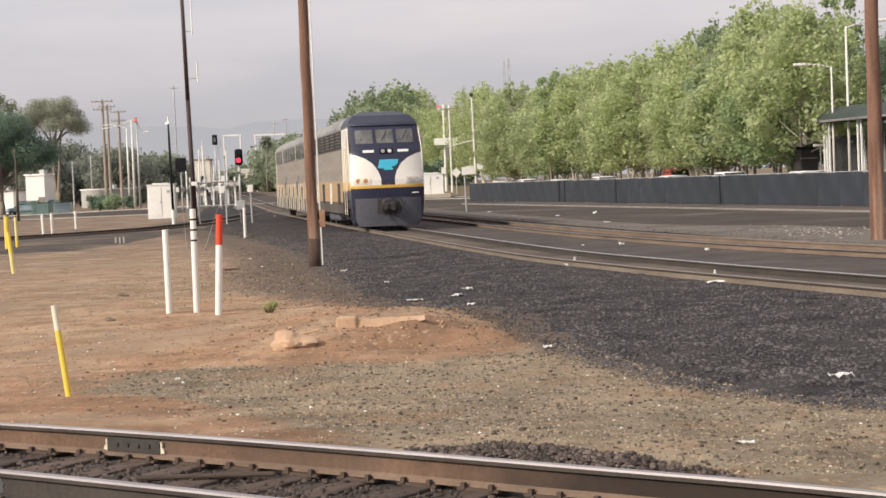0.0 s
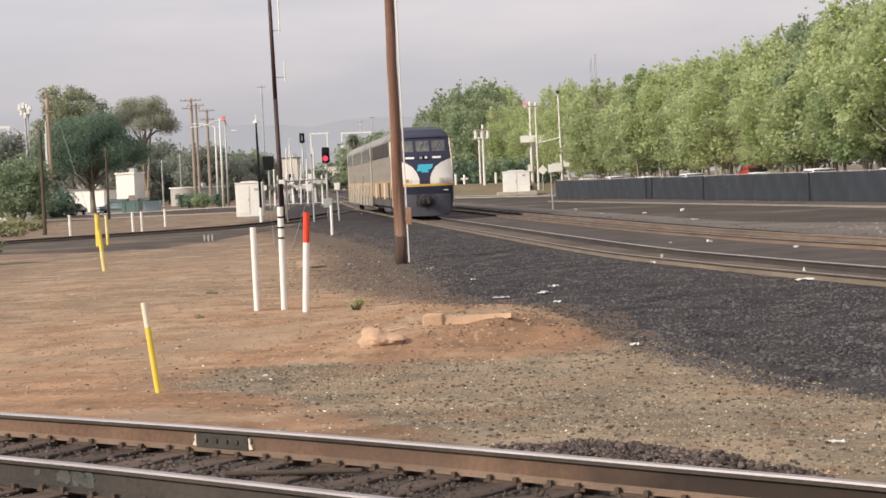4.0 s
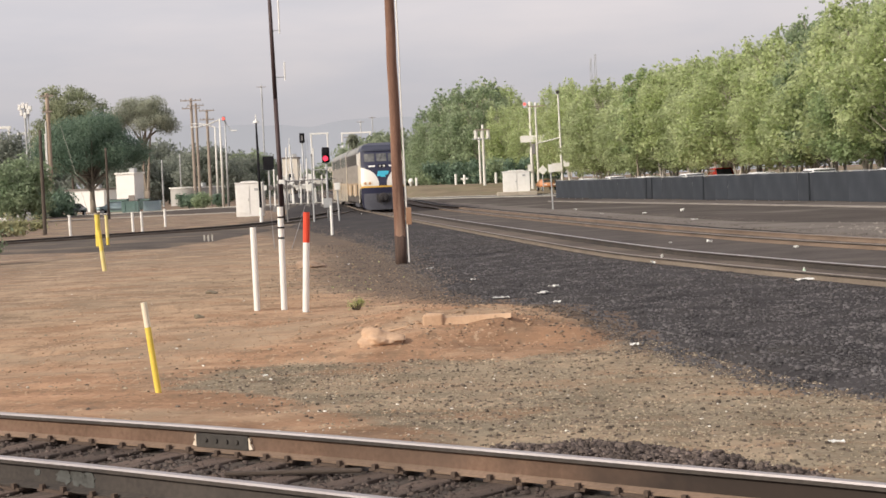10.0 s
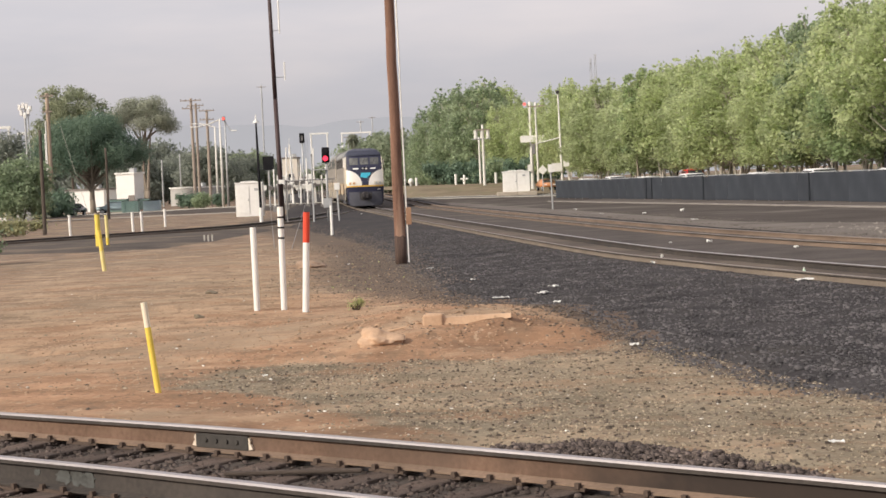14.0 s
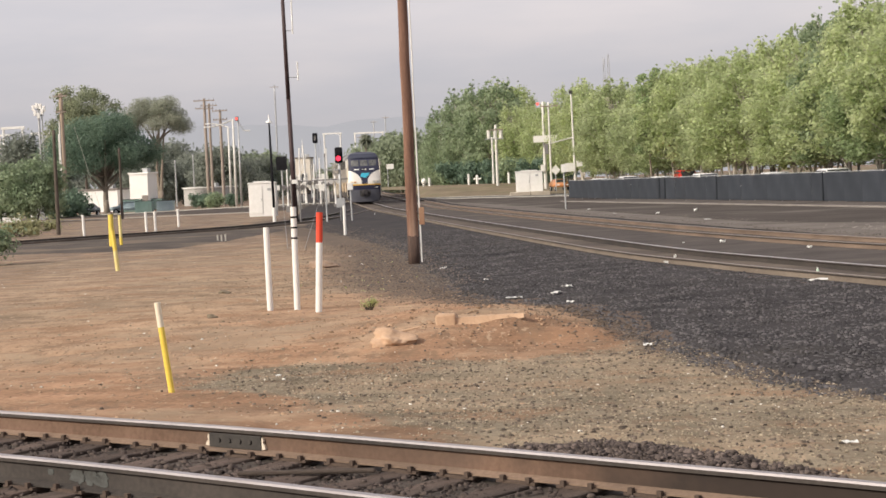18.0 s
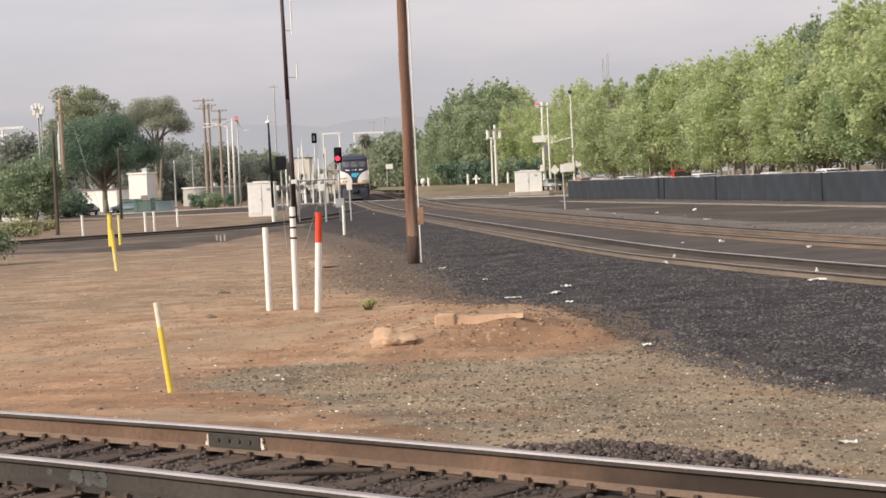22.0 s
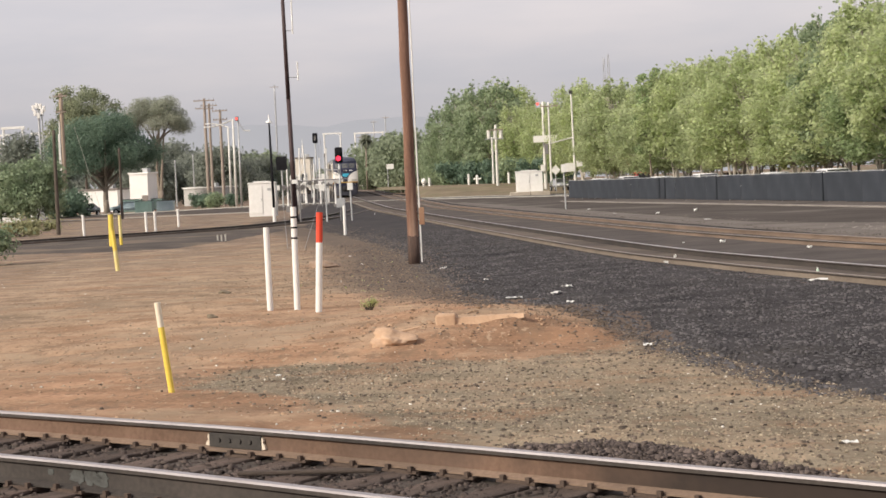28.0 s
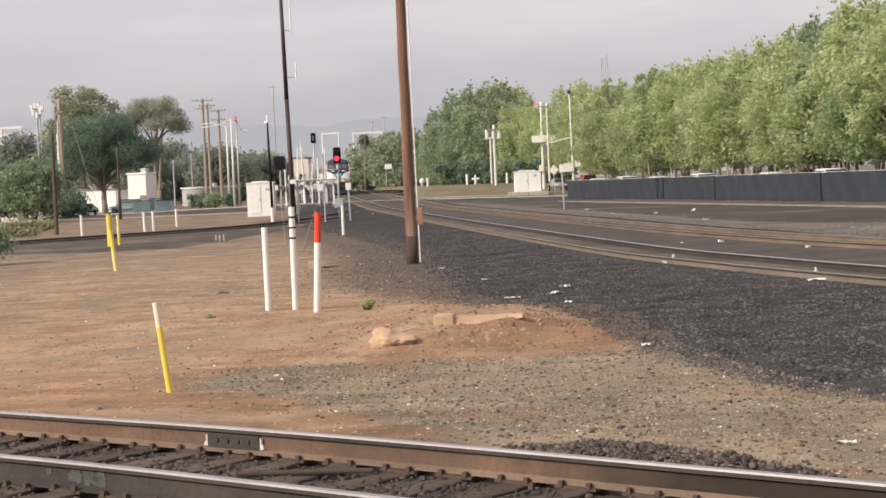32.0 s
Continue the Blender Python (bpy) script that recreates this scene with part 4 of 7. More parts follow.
part("top_rail", T(((fa.x + 0.05, fa.y, 1.74), (fb.x + 0.05, fb.y, 1.74), 0.022), n=8), GALV, fence)
for sy, sw in ((129.8, 0.45), (128.2, 0.16), (115.7, 0.24), (96.4, 0.12)):
    part("mesh_seam", B(((sw, 0.04, 1.62), (0, 0, 0.86)), bevel=0.008), SEAM, fence, "dark overlapping seam", m=pose(fence_x(sy) - 0.04, sy, 0.06, 0, 0, heading))
ka, kb = Vector((25.89, 42.75)), Vector((8.98, 140.6))
kdir = (kb - ka).normalized()
klen = (kb - ka).length
bm = B(((klen, 0.3, 0.13), (klen / 2, 0, 0.04)), bevel=0.02)
curb = part("fence_kerb", bm, mat("dusty_kerb", (0.16, 0.143, 0.13), (0.28, 0.255, 0.235), 0.9, scale=0.5, fine=9, bump=0.2), None, m=pose(ka.x, ka.y, 0.03, 0, 0, math.degrees(math.atan2(kdir.y, kdir.x))))
tagged(curb, "low weathered concrete kerb along the fence", "kerb", kind="structure")
tagged(bed_mesh("fence_walk", [43 + 4 * k for k in range(25)] + [140.5], lambda y: ka.x + (kb.x - ka.x) * (y - ka.y) / (kb.y - ka.y) + 0.1, lambda y: fence_x(y) - 0.1,
                lambda x, y, a: 0.085 + 0.012 * noise.noise((x * 0.8, y * 0.3, 2)), WALK, 8), "dusty grey strip between the kerb and the fence", "pavement", kind="structure")


# ---------------------------------------------------------------- poles
def wood_pole(name, at, h, r, label, material=POLE, lean=(0, 0), taper=0.75):
    root = thing(name, at, label, "utility pole")
    rr = random.Random(int(h * 100))
    bm, n, seg, prev = bmesh.new(), 12, 18, None
    for k in range(n + 1):
        u = k / n
        c = (lean[0] * u + rr.uniform(-0.012, 0.012), lean[1] * u, h * u - (0.3 if k == 0 else 0))
        q = r * (1 - (1 - taper) * u)
        ring = [bm.verts.new((c[0] + q * math.cos(6.28319 * i / seg), c[1] + q * math.sin(6.28319 * i / seg), c[2])) for i in range(seg)]
        if prev:
            for i in range(seg):
                bm.faces.new((prev[i], prev[(i + 1) % seg], ring[(i + 1) % seg], ring[i]))
        prev = ring
    bm.faces.new(prev)
    part("shaft", bm, material, root, smooth=True)
    return root


# the big pole by the tracks
POLE_BASE = mat("creosoted_wood", (0.045, 0.030, 0.026), (0.115, 0.074, 0.058), 0.9, scale=1.2, fine=14, bump=0.5, squash=(6, 6, 0.5))
big = wood_pole("utility_pole", (-1.10, 44.13, 0), 10.5, 0.15, "tall brown wooden utility pole with a pale conduit", lean=(-0.03, 0))
bm = T(((0, 0, -0.2), (0, 0, 0.72), 0.1545, 0.1525), n=24)
for v in bm.verts:
    if v.co.z > 0.5:
        v.co.z += 0.16 * noise.noise((v.co.x * 14, v.co.y * 14, 3))
part("creosoted_foot", bm, POLE_BASE, big, "dark tarred foot", smooth=True)
part("conduit", T(((0.205, -0.05, 0.05), (0.17, -0.05, 5.0), 0.02), ((0.18, -0.05, 5.0), (0.13, -0.05, 9.8), 0.02), n=8), WHITE, big, "pale plastic conduit")
part("meter_box", B(((0.14, 0.12, 0.45), (0.25, -0.06, 1.25)), bevel=0.01), mat("box_tan", (0.28, 0.15, 0.09), (0.36, 0.22, 0.14), 0.7), big, "small tan utility box")
wood_pole("utility_pole", (13.44, 43.05, 0.05), 10.5, 0.2, "tall brown wooden utility pole beside the tracks")


# ---------------------------------------------------------------- marker posts
def marker(name, at, h, w, mats, label, lean_deg=0.0, bands=()):
    """A thin-walled flat marker post; mats: (from, to, material) in shares of its height."""
    root = thing(name, at, label, "marker post")
    root.matrix_basis = pose(*at, 0, lean_deg, 0)
    for k, (a, b, m) in enumerate(mats):
        bm = bmesh.new()
        add_tube(bm, (0, 0, h * a - (0.15 if a == 0 else 0)), (0, 0, h * b), w / 2, None, 14)
        part("post" if k == 0 else "sleeve", bm, m, root, smooth=False)
    for z in bands:
        part("band", T(((0, 0, h * z - 0.015), (0, 0, h * z + 0.015), w / 2 + 0.004), n=14), BLACK, root, "black tape band")
    return root


marker("marker_post", (-3.02, 17.54, 0.06), 0.93, 0.065, [(0, 0.72, YELLOW), (0.72, 1, CREAM)], "leaning yellow plastic marker post with a faded top", -6.5)
marker("marker_post", (-3.28, 29.47, 0), 1.45, 0.105, [(0, 1, WHITE)], "white plastic marker post standing in the dirt", -0.3)
marker("marker_post", (-2.78, 29.18, 0), 1.79, 0.105, [(0, 0.75, WHITE), (0.75, 1, WHITE)], "tall white marker post with black tape bands", 0.3, (0.70, 0.80, 0.9))
marker("marker_post", (-2.35, 28.43, 0), 1.69, 0.112, [(0, 0.7, WHITE), (0.7, 1, RED)], "white marker post with a bright red sleeve on top", 3.0)
# far posts: the paler yellow lengths paint strong sunlight on the plastic
marker("marker_post", (-9.57, 47.78, 0), 1.16, 0.12, [(0, 0.5, LIT_YEL), (0.5, 1, YELLOW)], "leaning yellow marker post in the dirt, its lit half painted paler", -5)
marker("marker_post", (-13.9, 70.4, 0), 1.32, 0.13, [(0, 0.3, YELLOW), (0.3, 1, LIT_YEL)], "slim yellow bollard by the side track", -1)
marker("marker_post", (-14.05, 69.2, 0), 1.45, 0.21, [(0, 0.95, YELLOW), (0.95, 1, BARK)], "stout yellow bollard with a rusty cap by the side track", 0)
for b, w in (((-20.54, 93.71), 0), ((-17.63, 96.81), 0), ((-17.19, 97.26), 0), ((-17.53, 107.56), 0)):
    marker("marker_post", (*b, 0), 1.15, 0.15, [(0, 1, WHITE)], "short white marker post beyond the side track", -1)

# ---------------------------------------------------------------- big trees of the left and the far middle
tree((-40.25, 196.49, 0), 11.3, 12.9, LEAF_D, BARK, 64000, 0.115, 31, 0.50, 0.40, 56, "flat", "broad dark green round-crowned tree by the yard", 1, 0.0, 0.45, 0.46, 0.7)
tree((-56.6, 262.0, 0), 19.8, 11.5, LEAF_G, BARK_D, 30000, 0.19, 32, 0.3, 0.3, 55, "oval", "tall dusty green tree behind a round tree", 1)
tree((-45.32, 262.0, 0), 17.2, 10.5, LEAF_P, BARK, 26000, 0.13, 33, 0.5, 0.36, 15, "umbrella", "umbrella-shaped pine with bare limbs under its crown", 2, 0.0, 0.8, 0.6, 0.62)
tree((-37.64, 151.95, 0), 6.0, 5.4, LEAF_S, BARK_D, 8000, 0.17, 34, 0.12, 0.1, 40, "oval", "small bushy green tree at the yard's edge", 2)
tree((-41.58, 154.75, 0), 6.0, 5.0, LEAF_S, BARK_D, 8000, 0.17, 37, 0.1, 0.1, 36, "oval", "small bushy green tree at the yard's edge", 2)
tree((-75.87, 300.0, 0), 14.0, 12.0, LEAF_H, BARK_D, 9000, 0.3, 35, 0.1, 0.3, 45, "dome", "dark distant tree behind the yard", 1)
tree((-86.64, 310.0, 0), 15.0, 12.0, LEAF_H, BARK_D, 9000, 0.3, 36, 0.1, 0.3, 45, "dome", "dark distant tree behind the yard", 1)
far_a = tree((-45.0, 330.0, 0), 11.0, 13.0, LEAF_H, BARK_D, 7000, 0.36, 41, 0.08, 0.25, 40, "dome", "dark distant street tree", 1)
far_b = tree((-40.0, 350.0, 0), 10.0, 12.0, LEAF_F, BARK_D, 7000, 0.36, 42, 0.08, 0.25, 40, "oval", "hazy green distant street tree", 1)
for o in (far_a, far_b):
    tagged(o, group="distant street trees")
rnd = random.Random(9)
for i, (px, py, s) in enumerate(((-52.36, 350, 0.95), (-54.26, 340, 0.8), (-40.13, 345, 0.8), (-40.41, 380, 0.9), (-66.49, 400, 1.3),
                                 (-19.45, 420, 1.05), (-11.87, 400, 1.4), (-17.84, 450, 1.55), (-29.58, 470, 0.9),
                                 (-8.10, 380, 1.4), (-30.63, 420, 0.7), (-75.84, 380, 1.2), (-94.47, 400, 1.2), (-101.15, 380, 1.2),
                                 (-59.28, 330, 0.9), (-49.19, 400, 1.0), (-39.97, 430, 0.8))):
    o = copy_thing((far_a, far_b)[0 if i < 5 or i > 10 else 1], pose(px, py, 0, 0, 0, rnd.uniform(0, 360)))
    o.scale = (s, s, s)
# trees past the end of the fence, along the far road
for i, (px, py, s) in enumerate(((6.18, 262, 1.2), (2.93, 285, 1.2), (9.25, 275, 1.2), (-0.41, 300, 1.05), (11.55, 255, 1.0),
                                 (13.54, 245, 0.86), (15.73, 235, 0.78), (-2.65, 330, 0.8), (12.09, 300, 1.15), (16.87, 280, 0.9),
                                 (17.32, 225, 1.0), (17.98, 215, 0.95), (5.58, 330, 1.3), (-4.50, 345, 0.75))):
    o = copy_thing(protos[(2, 2, 0, 2, 3, 0, 1, 2, 2, 3, 0, 1, 2, 2)[i]], pose(px, py, 0, 0, 0, rnd.uniform(0, 360)))
    o.scale = (s * 1.1, s * 1.1, s * 1.12)

verge_low = 1.3
# dark green ones from the seventh on stand in for shade below the trees
for i, (px, py) in enumerate(((-3.09, 318), (0.56, 290), (3.74, 275), (6.09, 258), (8.40, 250), (10.28, 245), (0.9, 268), (4.6, 256), (12.2, 240), (7.2, 247), (14.0, 236))):
    hedge = thing("hedge", (px, py, verge_low), "dense dark green roadside bushes and shade fill under the trees", "hedge", "roadside bushes")
    r = random.Random(i)
    cs = [(r.uniform(-3, 3), r.uniform(-1, 1), r.uniform(0.6, 3.2)) for _ in range(22)]
    o = new("foliage", leaf_cloud("foliage", cs, [r.uniform(0.7, 1.2) for _ in cs], 3000, 0.24, LEAF_R2 if i < 6 else LEAF_D, 60 + i))
    o.parent = hedge


def palm(at, h):
    root = thing("palm_tree", at, "distant fan palm with a shaggy crown", "tree")
    part("trunk", T(((0, 0, -0.1), (0.1, 0, h), 0.22, 0.16), n=10), BARK, root, smooth=True)
    bm = bmesh.new()
    r = random.Random(4)
    for i in range(150):
        a, e = r.uniform(0, 6.28), r.uniform(-1.3, 1.2)
        d = Vector((math.cos(a) * math.cos(e), math.sin(a) * math.cos(e), math.sin(e)))
        s = d.cross(Vector((0, 0, 1))).normalized() * 0.2
        p = Vector((0.1, 0, h))
        q = p + d * 1.1
        t = p + d * 1.9 - Vector((0, 0, 0.35))
        a1, a2, a3, a4 = [bm.verts.new(v) for v in (p, q + s, t, q - s)]
        bm.faces.new((a1, a2, a3, a4))
    part("crown", bm, LEAF_P, root)


palm((-19.24, 380.0, 0), 12.4)


def shrub(at, w, h, material, label, seed, leaves=2500, leaf=0.12):
    root = thing("shrub", at, label, "shrub")
    r = random.Random(seed)
    cs = [(r.uniform(-w / 2, w / 2) * 0.75, r.uniform(-w / 4, w / 4), h * r.uniform(0.3, 0.75)) for _ in range(14)]
    o = new("foliage", leaf_cloud("foliage", cs, [h * r.uniform(0.2, 0.34) for _ in cs], leaves, leaf, material, seed))
    o.parent = root
    bm = bmesh.new()
    for c in cs[:7]:
        add_tube(bm, (0, 0, -0.05), c, 0.03, 0.015, 5, caps=False)
    part("stem", bm, BARK_D, root)
    return root


shrub((-41.83, 184.33, 0), 5.0, 3.4, LEAF_D, "dark green shrub beside the yard", 1, 5000, 0.16)
shrub((-42.81, 180.68, 0), 4.0, 2.2, LEAF_D, "dark green shrub beside the yard", 2, 3500, 0.16)
shrub((-25.01, 97.78, 0), 3.0, 0.9, LEAF_Y, "tuft of dry yellow-green brush", 3, 2500, 0.1)
shrub((-15.3, 55.48, 0), 1.75, 1.35, LEAF_S, "green brush at the yard's edge", 6, 2500, 0.07)
shrub((-27.46, 112.57, 0), 3.0, 0.7, LEAF_Y, "tuft of dry yellow-green brush", 4, 2000, 0.1)
shrub((-32.87, 221.45, 0), 3.6, 2.2, LEAF_D, "trimmed dark green hedge by the street", 5, 4000, 0.14)
shrub((-30.68, 220.07, 0), 2.8, 2.0, LEAF_R2, "trimmed green hedge by the street", 7, 3500, 0.14)
shrub((-30.26, 233.85, 0), 2.2, 1.8, LEAF_D, "trimmed dark green hedge by the street", 8, 3000, 0.14)
shrub((-1.5, 28.5, ground_z(-1.5, 28.5)), 0.34, 0.24, WEED, "small pale green weed tuft in the dirt", 9, 520, 0.016)
shrub((14.98, 242.69, 0), 3.0, 1.8, LEAF_R2, "green brush beside the signal cabinet", 10, 2500, 0.13)

# ---------------------------------------------------------------- street and level crossing
ra, rb = Vector((-18.15, 175.54)), Vector((5.00, 166.63))
rd = (rb - ra).normalized()
rmid = (ra + rb) / 2 + Vector((-rd.y, rd.x)) * 5.5


def road_ribbon(name, cross, material, label, category):
    """A strip along the crossing street; cross: (offset, height share, height added)."""
    vs, fs, n = [], [], len(cross)
    steps = [-75 + 3 * k for k in range(51)]
    for s in steps:
        hump = 0.06 + 0.46 * math.exp(-((s + 4) / 26.0) ** 2)
        for d, share, up in cross:
            q = rmid + rd * s + Vector((-rd.y, rd.x)) * d
            vs.append((q.x, q.y, hump * share + up))
    for k in range(len(steps) - 1):
        for c in range(n - 1):
            fs.append((k * n + c, (k + 1) * n + c, (k + 1) * n + c + 1, k * n + c + 1))
    return tagged(new(name, raw(name, vs, fs, material, False)), label, category, kind="structure")


road_ribbon("road_bank", ((-14, 0, -0.06), (-5.9, 1, -0.03), (5.9, 1, -0.03), (14, 0, -0.06)), YARD, "gravel ramp under the crossing street", "gravel")
road_ribbon("road", ((-4.7, 1, -0.1), (-4.7, 1, 0), (4.7, 1, 0), (4.7, 1, -0.1)), ASPHALT, "grey street that crosses the railway on the level", "road")
for d in (-5.2, 5.2):
    road_ribbon("pavement", ((d - 0.45, 1, -0.1), (d - 0.45, 1, 0.04), (d + 0.45, 1, 0.04), (d + 0.45, 1, -0.1)), CONCRETE, "pale concrete pavement edge of the crossing street", "pavement")
back_road = part("road", B(((9.0, 330, 0.05), (0, 0, 0.03))), ASPHALT, None, m=pose(36, 120, 0.02, 0, 0, 6.0))
tagged(back_road, "street behind the screened fence", "road", kind="structure")
yard_path = part("yard_path", B(((60, 2.2, 0.05), (0, 0, 0.02)), bevel=0.01), CONCRETE, None, m=pose(-47, 158, 0.0, 0, 0, 10.0))
tagged(yard_path, "pale concrete path along the yard", "pavement", kind="structure")


VERGE = mat("dry_grass_verge", (0.15, 0.122, 0.088), (0.265, 0.215, 0.15), 0.95, scale=0.4, fine=6, bump=0.6, dirt=(0.16, 0.16, 0.09), dirt_at=0.62, spec=0.1)


def verge_z(x, y):
    return 0.4 + 1.2 * smoothstep(219, 242, y) + 0.05 * noise.noise((x * 0.2, y * 0.1, 3))


tagged(bed_mesh("grass_verge", [182 + 6 * k for k in range(30)], lambda y: main_x(y) + 10.5, lambda y: main_x(y) + 92,
                lambda x, y, a: verge_z(x, y) - 0.4 * (1 - smoothstep(a, a + 1.5, x)), VERGE, 24), "dry tan grass verge rising beside the railway", "grass", kind="structure")


# ---------------------------------------------------------------- buildings
STUCCO = mat("cream_stucco", (0.70, 0.64, 0.56), (0.80, 0.74, 0.66), 0.85, scale=0.5, fine=8, bump=0.1)
STUCCO_W = mat("white_stucco", (0.74, 0.73, 0.71), (0.83, 0.82, 0.80), 0.85, scale=0.5, fine=8, bump=0.1)
ROOF_B = mat("grey_brown_roof", (0.17, 0.15, 0.14), (0.27, 0.24, 0.22), 0.9, scale=0.5, fine=8, bump=0.2)
TEAL = mat("teal_paint", (0.15, 0.24, 0.215), (0.24, 0.34, 0.31), 0.5, scale=0.8, fine=10, bump=0.05, dirt=(0.16, 0.22, 0.2), dirt_at=0.6)
PALE_BLUE = mat("pale_blue_paint", (0.34, 0.45, 0.50), (0.46, 0.56, 0.60), 0.4, scale=0.8, fine=10, bump=0.03)


def building(at, size, wall_m, label, roof_m, rz=0.0, windows=2, door=True):
    w, d, h = size
    root = thing("building", at, label, "building", rz=rz)
    part("wall", B(((w, d, h), (0, 0, h / 2 - 0.05)), bevel=0.03), wall_m, root)
    roof = part("roof", B(((w + 0.3, d + 0.3, 0.25), (0, 0, h + 0.05)), bevel=0.04), roof_m, root)
    part("vent", B(((0.8, 0.8, 0.6), (w * 0.2, 0, h + 0.45)), bevel=0.03), GALV, roof)
    for i in range(windows):
        x = -w / 2 + w * (i + 0.7) / (windows + 0.4)
        win = part("window", B(((1.2, 0.08, 1.1), (x, -d / 2 - 0.02, h * 0.55)), bevel=0.01), GLASS, root)
        part("frame", B(((1.36, 0.06, 0.08), (x, -d / 2 - 0.05, h * 0.55 - 0.6)), ((1.36, 0.06, 0.08), (x, -d / 2 - 0.05, h * 0.55 + 0.6)),
                        ((0.08, 0.06, 1.2), (x - 0.64, -d / 2 - 0.05, h * 0.55)), ((0.08, 0.06, 1.2), (x + 0.64, -d / 2 - 0.05, h * 0.55))), WHITE, win)
    if door:
        part("door", B(((1.0, 0.08, 2.1), (w * 0.32, -d / 2 - 0.02, 1.05)), bevel=0.01), ROOF_B, root)
    return root


building((-43.1, 236.0, 0), (2.9, 2.6, 5.1), STUCCO_W, "pale stucco building behind the yard", WHITE, -20, 0)
building((-49.52, 240.0, 0), (6.6, 4, 3.1), STUCCO_W, "low white building with a grey roof", ROOF_B, -18, 0, door=False)
building((-40.36, 282.0, 0), (5.0, 8, 2.9), mat("grey_weathered_wall", (0.40, 0.39, 0.375), (0.52, 0.51, 0.49), 0.9, scale=0.6, fine=8, bump=0.1, dirt=(0.28, 0.27, 0.25), dirt_at=0.56), "low grey building with a pale roof beside a hedge", WHITE, -30, 0, door=False)
building((-44.29, 172.0, 0), (4.2, 5, 2.3), STUCCO_W, "small pale shed behind the bushes", GALV, 0, 1)
building((-26.14, 300.0, 0), (2.6, 6, 7.4), STUCCO, "narrow cream building beyond the crossing", ROOF_B, 0, 1)
building((-26.26, 440.0, 0), (9.0, 9, 7.0), STUCCO, "pale building with a white roof beyond the crossing", WHITE, 0, 3)
building((-26.86, 330.0, 0), (4.5, 9, 4.0), STUCCO_W, "white shop building beyond the crossing", ROOF_B, 0, 2)


def dumpster(at, size, material, label):
    w, d, h = size
    root = thing("dumpster", at, label, "dumpster")
    part("body", B(((w, d, h), (0, 0, h / 2 + 0.12)), ((w + 0.08, d + 0.08, 0.1), (0, 0, h + 0.08)), bevel=0.03), material, root)
    part("lid", B(((w, d, 0.06), (0, 0, h + 0.17)), bevel=0.02), BLACK, root)
    for x in (-w * 0.3, w * 0.3):
        part("rib", B(((0.1, 0.06, h * 0.9), (x, -d / 2 - 0.02, h / 2 + 0.12))), material, root)
    for x in (-w * 0.42, w * 0.42):
        part("caster", T(((x - 0.04, -d * 0.35, 0.07), (x + 0.04, -d * 0.35, 0.07), 0.08), n=10), BLACK, root)


dumpster((-39.69, 209.47, 0), (2.2, 1.4, 1.5), TEAL, "teal steel dumpster in the yard")
dumpster((-41.64, 235.60, 0), (2.4, 1.4, 1.4), TEAL, "teal steel dumpster in the yard")


def car(at, rz, body_m, label, group="", length=4.5, height=1.45):
    root = thing("car", at, label, "car", group, rz=rz)
    L, W2 = length, 0.9
    prof = [(-L / 2, 0.45), (-L / 2, 0.8), (-L / 2 + 0.25, 0.9), (-L * 0.27, 0.98), (-L * 0.12, height), (L * 0.18, height), (L * 0.36, 1.0), (L / 2 - 0.1, 0.92), (L / 2, 0.75), (L / 2, 0.45)]
    bm = bmesh.new()
    a = [bm.verts.new((x, -W2 + (0.16 if z > 1.0 else 0), z)) for x, z in prof]
    b = [bm.verts.new((x, W2 - (0.16 if z > 1.0 else 0), z)) for x, z in prof]
    n = len(prof)
    for i in range(n):
        bm.faces.new((a[i], a[(i + 1) % n], b[(i + 1) % n], b[i]))
    bm.faces.new(list(reversed(a)))
    bm.faces.new(b)
    bmesh.ops.recalc_face_normals(bm, faces=bm.faces)
    bmesh.ops.bevel(bm, geom=list(bm.edges), offset=0.05, segments=2, affect="EDGES")
    part("body", bm, body_m, root, smooth=True)
    for s in (-1, 1):
        part("side_window", B(((L * 0.36, 0.03, (height - 1.05) * 0.72), (0.03 * L, s * 0.775, (height + 1.0) / 2)), bevel=0.01), GLASS, root)
    up = height - 0.98
    part("windscreen", B(((0.03, 1.32, math.hypot(up, L * 0.15) * 0.8), (0, 0, 0)), bevel=0.01), GLASS, root, m=pose(-L * 0.195 - 0.01, 0, 0.98 + up * 0.5, 0, math.degrees(math.atan2(L * 0.15, up)), 0))
    part("rear_window", B(((0.03, 1.3, math.hypot(up, L * 0.18) * 0.72), (0, 0, 0)), bevel=0.01), GLASS, root, m=pose(L * 0.27 + 0.01, 0, 0.99 + up * 0.5, 0, -math.degrees(math.atan2(L * 0.18, up)), 0))
    for x in (-L * 0.31, L * 0.31):
        for s in (-1, 1):
            w = part("wheel", T(((x, s * 0.72, 0.32), (x, s * 0.92, 0.32), 0.32), n=20), BLACK, root)
            part("rim", T(((x, s * 0.90, 0.32), (x, s * 0.93, 0.32), 0.2), n=14), GALV, w)
    for s in (-1, 1):
        part("headlight", B(((0.06, 0.34, 0.14), (-L / 2, s * 0.6, 0.72)), bevel=0.01), WHITE, root)
        part("tail_light", B(((0.06, 0.3, 0.16), (L / 2, s * 0.62, 0.78)), bevel=0.01), RED, root)
    return root


